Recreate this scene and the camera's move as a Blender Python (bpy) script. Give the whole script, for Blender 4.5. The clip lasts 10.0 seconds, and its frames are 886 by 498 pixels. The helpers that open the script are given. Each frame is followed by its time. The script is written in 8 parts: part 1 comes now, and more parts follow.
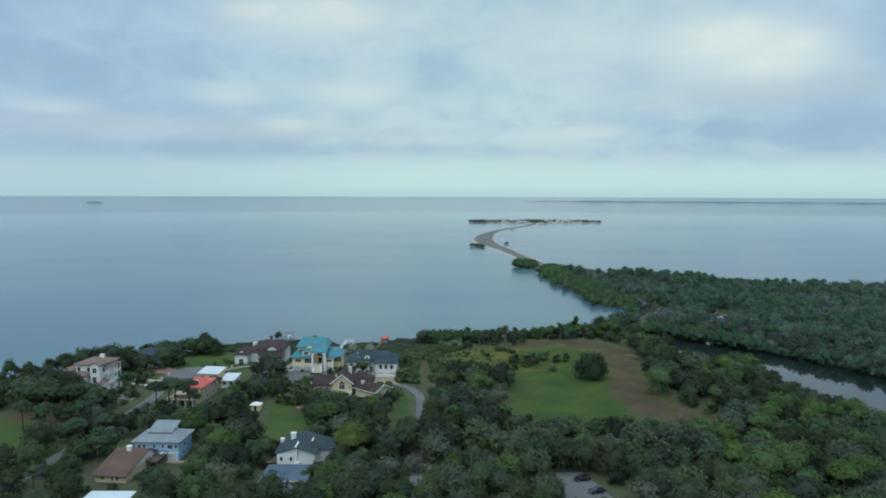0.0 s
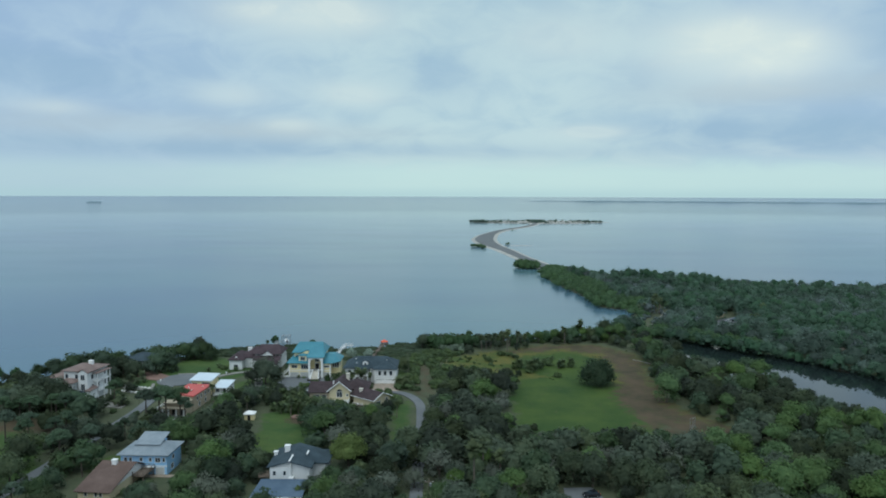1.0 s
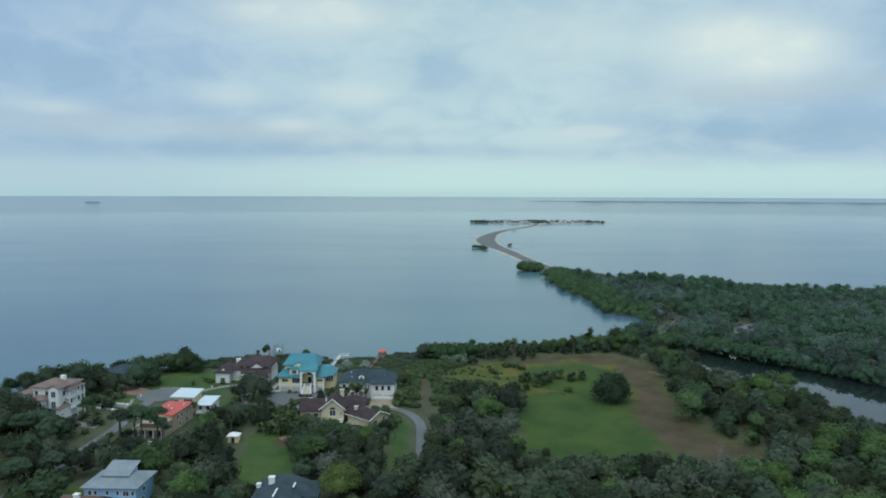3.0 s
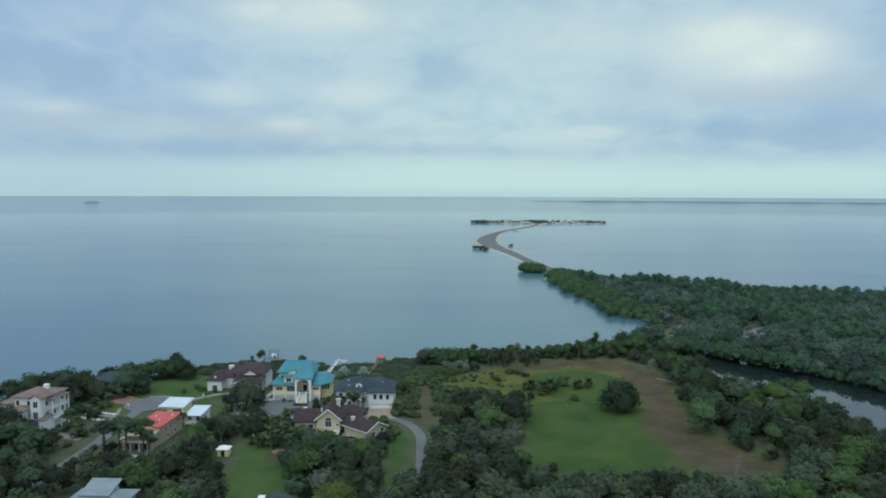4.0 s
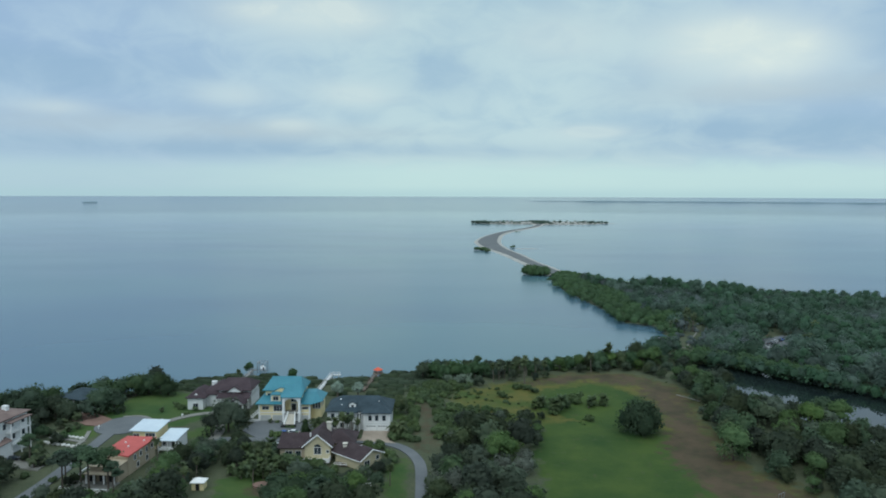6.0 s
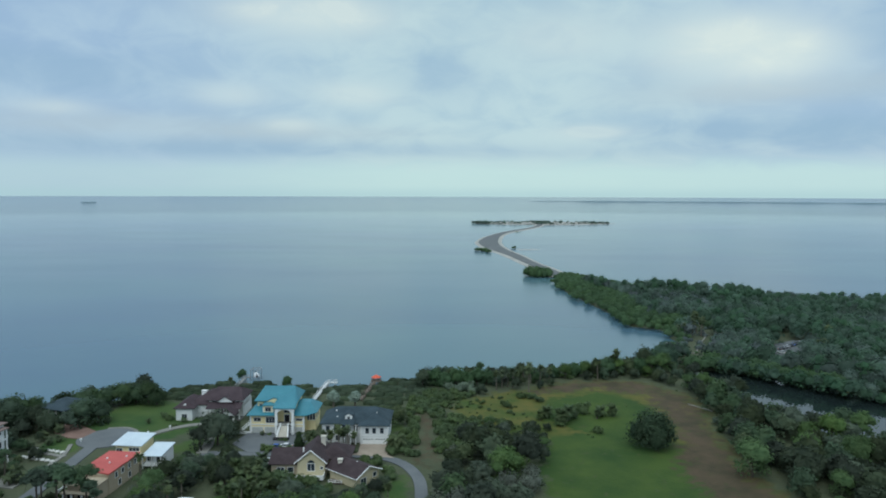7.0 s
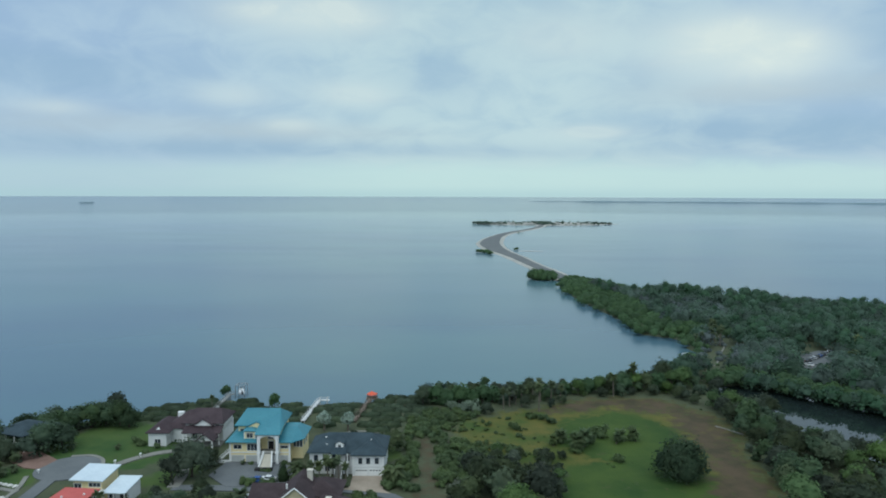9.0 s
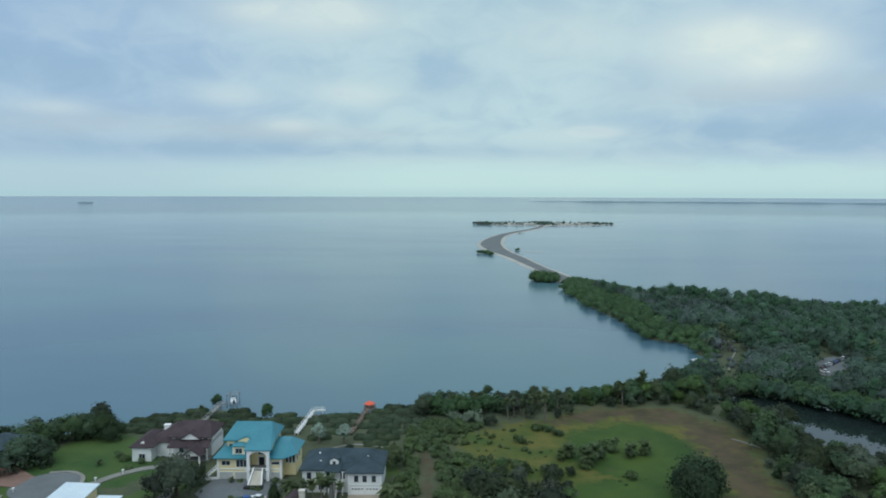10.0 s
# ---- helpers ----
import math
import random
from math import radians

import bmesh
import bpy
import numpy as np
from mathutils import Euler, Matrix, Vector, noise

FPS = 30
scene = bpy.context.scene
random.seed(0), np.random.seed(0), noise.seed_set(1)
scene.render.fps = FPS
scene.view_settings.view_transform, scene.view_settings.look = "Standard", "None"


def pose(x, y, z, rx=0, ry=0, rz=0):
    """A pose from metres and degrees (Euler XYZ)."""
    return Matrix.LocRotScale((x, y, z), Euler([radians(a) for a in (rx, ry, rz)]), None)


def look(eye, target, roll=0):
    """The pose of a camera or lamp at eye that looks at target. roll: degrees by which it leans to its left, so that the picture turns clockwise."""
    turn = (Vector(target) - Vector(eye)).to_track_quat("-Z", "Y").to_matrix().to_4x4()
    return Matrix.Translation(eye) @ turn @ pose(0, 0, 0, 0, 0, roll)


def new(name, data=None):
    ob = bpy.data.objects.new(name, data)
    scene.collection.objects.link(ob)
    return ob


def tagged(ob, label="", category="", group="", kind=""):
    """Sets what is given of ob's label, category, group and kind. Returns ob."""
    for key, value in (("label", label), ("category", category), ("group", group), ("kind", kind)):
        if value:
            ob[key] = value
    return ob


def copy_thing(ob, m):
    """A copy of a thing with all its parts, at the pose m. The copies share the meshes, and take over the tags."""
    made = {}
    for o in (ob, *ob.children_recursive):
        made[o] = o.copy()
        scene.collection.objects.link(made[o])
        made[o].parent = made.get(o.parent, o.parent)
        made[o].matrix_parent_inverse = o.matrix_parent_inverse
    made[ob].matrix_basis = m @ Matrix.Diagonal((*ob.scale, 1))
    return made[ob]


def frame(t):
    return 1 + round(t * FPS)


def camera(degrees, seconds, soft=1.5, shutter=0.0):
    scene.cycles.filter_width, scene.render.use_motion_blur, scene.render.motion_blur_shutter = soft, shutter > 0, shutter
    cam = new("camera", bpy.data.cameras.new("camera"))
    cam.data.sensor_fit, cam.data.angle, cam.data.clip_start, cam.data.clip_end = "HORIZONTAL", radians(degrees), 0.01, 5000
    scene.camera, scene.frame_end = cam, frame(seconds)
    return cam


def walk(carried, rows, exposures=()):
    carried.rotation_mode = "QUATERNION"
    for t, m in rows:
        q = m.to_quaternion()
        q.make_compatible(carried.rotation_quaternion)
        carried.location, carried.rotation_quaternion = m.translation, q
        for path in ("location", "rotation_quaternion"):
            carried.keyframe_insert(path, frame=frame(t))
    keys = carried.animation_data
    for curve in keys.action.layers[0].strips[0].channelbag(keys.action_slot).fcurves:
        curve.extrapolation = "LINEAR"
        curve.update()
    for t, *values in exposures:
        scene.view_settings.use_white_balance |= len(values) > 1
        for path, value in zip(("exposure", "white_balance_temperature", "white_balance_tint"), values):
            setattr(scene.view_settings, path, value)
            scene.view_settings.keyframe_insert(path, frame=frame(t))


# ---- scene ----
cam = camera(64.98, 10.0, soft=1.9)
PATH = [
    (0, (0.00, 0.00, 79.48), (0.00, 199.38, 63.70), 0.17),
    (0.5, (-0.16, 4.84, 79.56), (-0.22, 204.21, 63.78), 0.17),
    (1, (-0.33, 9.82, 79.64), (-0.42, 209.20, 63.85), 0.17),
    (1.5, (-0.50, 14.95, 79.71), (-0.63, 214.33, 63.92), 0.17),
    (2, (-0.67, 20.21, 79.78), (-0.83, 219.59, 63.98), 0.17),
    (2.5, (-0.83, 25.59, 79.85), (-1.02, 224.97, 64.05), 0.17),
    (3, (-1.01, 31.09, 79.91), (-1.21, 230.46, 64.11), 0.17),
    (3.5, (-1.18, 36.69, 79.97), (-1.40, 236.06, 64.16), 0.17),
    (4, (-1.35, 42.38, 80.03), (-1.59, 241.75, 64.21), 0.17),
    (4.5, (-1.53, 48.16, 80.08), (-1.77, 247.54, 64.26), 0.17),
    (5, (-1.71, 54.02, 80.12), (-1.96, 253.39, 64.31), 0.17),
    (5.5, (-1.89, 59.95, 80.17), (-2.14, 259.32, 64.35), 0.17),
    (6, (-2.07, 65.93, 80.21), (-2.32, 265.31, 64.39), 0.17),
    (6.5, (-2.25, 71.97, 80.24), (-2.51, 271.34, 64.43), 0.17),
    (7, (-2.44, 78.04, 80.27), (-2.69, 277.42, 64.47), 0.17),
    (7.5, (-2.62, 84.15, 80.30), (-2.88, 283.53, 64.50), 0.17),
    (8, (-2.81, 90.29, 80.32), (-3.07, 289.66, 64.52), 0.17),
    (8.5, (-3.01, 96.43, 80.34), (-3.26, 295.81, 64.55), 0.17),
    (9, (-3.20, 102.58, 80.35), (-3.46, 301.96, 64.57), 0.17),
    (9.5, (-3.40, 108.73, 80.36), (-3.66, 308.11, 64.59), 0.17),
    (10, (-3.60, 114.87, 80.37), (-3.87, 314.25, 64.60), 0.17),
]
walk(cam, [(t, look(eye, target, roll)) for t, eye, target, roll in PATH])

# ---------------------------------------------------------------- sky, sun
SUN_AZ, SUN_EL = radians(200), radians(52)
world = bpy.data.worlds.new("overcast_sky")
scene.world = world
world.use_nodes = True
wn, wl = world.node_tree.nodes, world.node_tree.links
wn.clear()


def wnode(kind, **kw):
    n = wn.new(kind)
    for k, v in kw.items():
        n.inputs[k].default_value = v
    return n


def wmath(op, a, b=None, c=None, clamp=False):
    n = wn.new("ShaderNodeMath")
    n.operation, n.use_clamp = op, clamp
    for i, v in enumerate((a, b, c)):
        if v is None:
            continue
        if isinstance(v, (int, float)):
            n.inputs[i].default_value = v
        else:
            wl.new(v, n.inputs[i])
    return n.outputs[0]


def wmix(fac, a, b):
    n = wn.new("ShaderNodeMix")
    n.data_type = "RGBA"
    for i, v in ((0, fac), (6, a), (7, b)):
        if isinstance(v, (int, float)):
            n.inputs[i].default_value = v
        elif isinstance(v, tuple):
            n.inputs[i].default_value = (*v, 1)
        else:
            wl.new(v, n.inputs[i])
    return n.outputs[2]


coord = wn.new("ShaderNodeTexCoord")
split = wn.new("ShaderNodeSeparateXYZ")
wl.new(coord.outputs["Generated"], split.inputs[0])
dx, dy, dz = split.outputs
elev = wmath("MAXIMUM", dz, 0.0)
# the cloud deck is a flat layer: directions meet it at x/z, y/z
deck = wn.new("ShaderNodeCombineXYZ")
low = wmath("ADD", elev, 0.11)
wl.new(wmath("DIVIDE", dx, low), deck.inputs[0])
wl.new(wmath("DIVIDE", dy, low), deck.inputs[1])


def cloud_noise(scale, detail, rough, at=(0, 0, 0), stretch=(1, 1, 1), distort=0.0):
    mp = wn.new("ShaderNodeMapping")
    mp.inputs["Location"].default_value, mp.inputs["Scale"].default_value = at, stretch
    wl.new(deck.outputs[0], mp.inputs[0])
    n = wnode("ShaderNodeTexNoise", Scale=scale, Detail=detail, Roughness=rough, Distortion=distort)
    wl.new(mp.outputs[0], n.inputs["Vector"])
    return n.outputs["Fac"]


az = wmath("ARCTAN2", dx, dy)
broad = cloud_noise(0.42, 3, 0.5, (3.1, 1.7, 0), (0.8, 1.0, 1), 0.2)
puff = wn.new("ShaderNodeCombineXYZ")
wl.new(wmath("MULTIPLY", az, 4.2), puff.inputs[0])
wl.new(wmath("MULTIPLY", wmath("POWER", wmath("ADD", elev, 0.01), 0.7), 7.0), puff.inputs[1])
puffs = wnode("ShaderNodeTexNoise", Scale=2.6, Detail=7, Roughness=0.55, Distortion=0.5)
wl.new(puff.outputs[0], puffs.inputs["Vector"])
fine = puffs.outputs["Fac"]
sky = wn.new("ShaderNodeTexSky")
sky.sky_type, sky.sun_disc = "NISHITA", False
sky.sun_elevation, sky.sun_rotation = SUN_EL, SUN_AZ
clear = wn.new("ShaderNodeVectorMath")
clear.operation = "SCALE"
clear.inputs[3].default_value = 0.10
wl.new(sky.outputs[0], clear.inputs[0])


def smooth(v, a, b, lo=0.0, hi=1.0):
    n = wn.new("ShaderNodeMapRange")
    n.interpolation_type = "SMOOTHSTEP"
    wl.new(v, n.inputs[0])
    for i, x in enumerate((a, b, lo, hi)):
        n.inputs[i + 1].default_value = x
    return n.outputs[0]


# a pale strip above the sea, grey-blue cloud bases over it, paler cloud between
def bank_of_cloud(az0, el0, wide, tall):
    """Soft factor round a direction, its edge broken up by the cloud noise."""
    q = wmath("ADD", wmath("POWER", wmath("DIVIDE", wmath("SUBTRACT", az, az0), wide), 2.0),
              wmath("POWER", wmath("DIVIDE", wmath("SUBTRACT", elev, el0), tall), 2.0))
    q = wmath("ADD", q, wmath("MULTIPLY", wmath("SUBTRACT", fine, 0.5), 2.6))
    return wmath("POWER", 2.718, wmath("MULTIPLY", wmath("MAXIMUM", q, 0.0), -1.0))


mottle = wmath("ADD", wmath("MULTIPLY", broad, 0.5), wmath("MULTIPLY", fine, 0.5))
# bluer towards the west, greener and paler ahead
ahead = smooth(az, -0.50, -0.02)
east = smooth(az, 0.15, 0.60)
dim = wmix(east, wmix(ahead, (0.330, 0.495, 0.690), (0.395, 0.580, 0.690)), (0.365, 0.530, 0.715))
lit = wmix(east, wmix(ahead, (0.430, 0.600, 0.745), (0.520, 0.700, 0.745)), (0.480, 0.640, 0.745))
base = wmix(smooth(mottle, 0.38, 0.60), dim, lit)
# slate bases
for az0, el0, wide, tall, amount in ((-0.33, 0.062, 0.20, 0.013, 0.75), (0.42, 0.085, 0.15, 0.020, 0.85), (0.55, 0.072, 0.12, 0.020, 0.80), (0.27, 0.150, 0.05, 0.030, 0.40), (0.54, 0.130, 0.06, 0.022, 0.45), (-0.50, 0.148, 0.13, 0.028, 0.60), (-0.005, 0.160, 0.07, 0.034, 0.45), (0.12, 0.058, 0.22, 0.010, 0.35), (-0.05, 0.064, 0.16, 0.009, 0.40), (0.56, 0.195, 0.05, 0.050, 0.70), (-0.56, 0.062, 0.10, 0.014, 0.45)):
    base = wmix(wmath("MULTIPLY", bank_of_cloud(az0, el0, wide, tall), amount), base, (0.300, 0.475, 0.640))
# grey-cream undersides
for az0, el0, wide, tall, amount in ((-0.42, 0.088, 0.20, 0.016, 0.55), (0.40, 0.132, 0.14, 0.017, 0.70), (-0.18, 0.084, 0.13, 0.012, 0.55), (0.56, 0.135, 0.08, 0.014, 0.40)):
    base = wmix(wmath("MULTIPLY", bank_of_cloud(az0, el0, wide, tall), amount), base, (0.455, 0.575, 0.640))
# sunlit tops
for az0, el0, wide, tall, amount in ((0.445, 0.178, 0.055, 0.026, 1.0), (0.375, 0.200, 0.080, 0.030, 0.85), (0.40, 0.168, 0.12, 0.030, 0.40), (-0.295, 0.132, 0.05, 0.016, 0.40), (-0.125, 0.138, 0.06, 0.018, 0.42), (-0.19, 0.240, 0.12, 0.030, 0.75), (0.17, 0.215, 0.10, 0.035, 0.35), (-0.51, 0.107, 0.05, 0.010, 0.40), (0.205, 0.086, 0.05, 0.010, 0.45), (-0.215, 0.095, 0.04, 0.010, 0.45)):
    base = wmix(wmath("MULTIPLY", bank_of_cloud(az0, el0, wide, tall), amount), base, (0.740, 0.850, 0.800))
strip = smooth(wmath("ADD", elev, wmath("MULTIPLY", wmath("SUBTRACT", fine, 0.5), 0.030)), 0.026, 0.058, 1.0, 0.0)
base = wmix(wmath("MULTIPLY", strip, 0.9), base, wmix(ahead, (0.450, 0.650, 0.735), (0.540, 0.775, 0.780)))
haze = smooth(elev, -0.004, 0.014, 1.0, 0.0)
base = wmix(wmath("MULTIPLY", haze, 0.6), base, (0.415, 0.645, 0.700))
# the deck brightens overhead
over = smooth(elev, 0.30, 0.9)
base = wmix(over, base, (0.94, 1.13, 1.25))
mixed = wmix(0.9, clear.outputs[0], base)
back = wnode("ShaderNodeBackground", Strength=1.0)
wl.new(mixed, back.inputs[0])
wo = wn.new("ShaderNodeOutputWorld")
wl.new(back.outputs[0], wo.inputs[0])

sun_data = bpy.data.lights.new("sun", "SUN")
sun_data.energy, sun_data.angle, sun_data.color = 0.95, radians(50), (0.92, 1.0, 0.98)
sun = new("sun", sun_data)
sun.matrix_world = look((0, 0, 300), (0 - math.sin(SUN_AZ) * math.cos(SUN_EL), 0 - math.cos(SUN_AZ) * math.cos(SUN_EL), 300 - math.sin(SUN_EL)))

# ---------------------------------------------------------------- materials
def material(name, low, high, rough=0.8, scale=1.0, fine=8.0, bump=0.2, vary=0.0, metal=0.0, world_space=False, spec=0.3, island=0.0, dist=0.05):
    """Two-scale mottled surface; low/high: the two colours it drifts between; scale, fine: noise per metre."""
    m = bpy.data.materials.new(name)
    m.use_nodes = True
    nt = m.node_tree
    b = nt.nodes["Principled BSDF"]
    if world_space:
        src = nt.nodes.new("ShaderNodeNewGeometry").outputs["Position"]
    else:
        src = nt.nodes.new("ShaderNodeTexCoord").outputs["Object"]
    n1, n2 = nt.nodes.new("ShaderNodeTexNoise"), nt.nodes.new("ShaderNodeTexNoise")
    for n, s, d in ((n1, scale, 3), (n2, fine, 4)):
        n.inputs["Scale"].default_value, n.inputs["Detail"].default_value = s, d
        nt.links.new(src, n.inputs["Vector"])
    add = nt.nodes.new("ShaderNodeMath")
    add.operation = "MULTIPLY_ADD"
    add.inputs[1].default_value = 0.45
    nt.links.new(n2.outputs["Fac"], add.inputs[0])
    half = nt.nodes.new("ShaderNodeMath")
    half.operation = "MULTIPLY"
    half.inputs[1].default_value = 0.55
    nt.links.new(n1.outputs["Fac"], half.inputs[0])
    nt.links.new(half.outputs[0], add.inputs[2])
    rng = nt.nodes.new("ShaderNodeMapRange")
    rng.inputs[1].default_value, rng.inputs[2].default_value = 0.36, 0.64
    nt.links.new(add.outputs[0], rng.inputs[0])
    mix = nt.nodes.new("ShaderNodeMix")
    mix.data_type = "RGBA"
    mix.inputs[6].default_value, mix.inputs[7].default_value = (*low, 1), (*high, 1)
    nt.links.new(rng.outputs[0], mix.inputs[0])
    col = mix.outputs[2]
    for amount, kind in ((vary, "object"), (island, "island")):
        if not amount:
            continue
        rnd = nt.nodes.new("ShaderNodeObjectInfo").outputs["Random"] if kind == "object" else nt.nodes.new("ShaderNodeNewGeometry").outputs["Random Per Island"]
        if kind == "object":
            tone = nt.nodes.new("ShaderNodeAttribute")
            tone.attribute_name = "tone"
            both = nt.nodes.new("ShaderNodeMath")
            both.operation = "ADD"
            nt.links.new(rnd, both.inputs[0])
            nt.links.new(tone.outputs["Fac"], both.inputs[1])
            wrap = nt.nodes.new("ShaderNodeMath")
            wrap.operation = "FRACT"
            nt.links.new(both.outputs[0], wrap.inputs[0])
            rnd = wrap.outputs[0]
        hsv = nt.nodes.new("ShaderNodeHueSaturation")
        v = nt.nodes.new("ShaderNodeMapRange")
        v.inputs[3].default_value, v.inputs[4].default_value = 1 - amount, 1 + amount
        nt.links.new(rnd, v.inputs[0])
        nt.links.new(v.outputs[0], hsv.inputs["Value"])
        if kind == "object":
            h = nt.nodes.new("ShaderNodeMapRange")
            h.inputs[3].default_value, h.inputs[4].default_value = 0.5 + 0.09 * amount, 0.5 - 0.06 * amount
            w2 = nt.nodes.new("ShaderNodeMath")
            w2.operation = "FRACT"
            w3 = nt.nodes.new("ShaderNodeMath")
            w3.operation = "MULTIPLY"
            w3.inputs[1].default_value = 7.31
            nt.links.new(rnd, w3.inputs[0])
            nt.links.new(w3.outputs[0], w2.inputs[0])
            nt.links.new(w2.outputs[0], h.inputs[0])
            nt.links.new(h.outputs[0], hsv.inputs["Hue"])
            s = nt.nodes.new("ShaderNodeMapRange")
            s.inputs[3].default_value, s.inputs[4].default_value = 1 - 0.9 * amount, 1 + 0.5 * amount
            nt.links.new(w2.outputs[0], s.inputs[0])
            nt.links.new(s.outputs[0], hsv.inputs["Saturation"])
        nt.links.new(col, hsv.inputs["Color"])
        col = hsv.outputs[0]
    nt.links.new(col, b.inputs["Base Color"])
    b.inputs["Roughness"].default_value, b.inputs["Metallic"].default_value = rough, metal
    b.inputs["Specular IOR Level"].default_value = spec
    if bump:
        bp = nt.nodes.new("ShaderNodeBump")
        bp.inputs["Strength"].default_value, bp.inputs["Distance"].default_value = bump, dist
        nt.links.new(n2.outputs["Fac"], bp.inputs["Height"])
        nt.links.new(bp.outputs[0], b.inputs["Normal"])
    return m


def ribbed(m, axis, per_metre, strength=0.5, dist=0.03):
    """Adds ribs (roof seams, siding boards, shingle rows) along one object axis to a material's relief."""
    nt = m.node_tree
    b = nt.nodes["Principled BSDF"]
    w = nt.nodes.new("ShaderNodeTexWave")
    w.wave_profile, w.bands_direction = "SAW", axis
    w.inputs["Scale"].default_value = per_metre / 3.1416 * 0.5 * 3.1416 / 3.1416
    w.inputs["Distortion"].default_value = 0.0
    nt.links.new(nt.nodes.new("ShaderNodeTexCoord").outputs["Object"], w.inputs["Vector"])
    bp = nt.nodes.new("ShaderNodeBump")
    bp.inputs["Strength"].default_value, bp.inputs["Distance"].default_value = strength, dist
    nt.links.new(w.outputs["Fac"], bp.inputs["Height"])
    old = b.inputs["Normal"].links
    if old:
        nt.links.new(old[0].from_socket, bp.inputs["Normal"])
    nt.links.new(bp.outputs[0], b.inputs["Normal"])
    return m


def leaf_material(name, low, high, vary=0.34, trans=0.5):
    m = material(name, low, high, rough=0.75, scale=0.35, fine=2.5, bump=0, vary=vary, spec=0.15, island=0.18)
    nt = m.node_tree
    b = nt.nodes["Principled BSDF"]
    t = nt.nodes.new("ShaderNodeBsdfTranslucent")
    nt.links.new(b.inputs["Base Color"].links[0].from_socket, t.inputs[0])
    mx = nt.nodes.new("ShaderNodeMixShader")
    mx.inputs[0].default_value = trans
    nt.links.new(b.outputs[0], mx.inputs[1])
    nt.links.new(t.outputs[0], mx.inputs[2])
    nt.links.new(mx.outputs[0], nt.nodes["Material Output"].inputs[0])
    return m


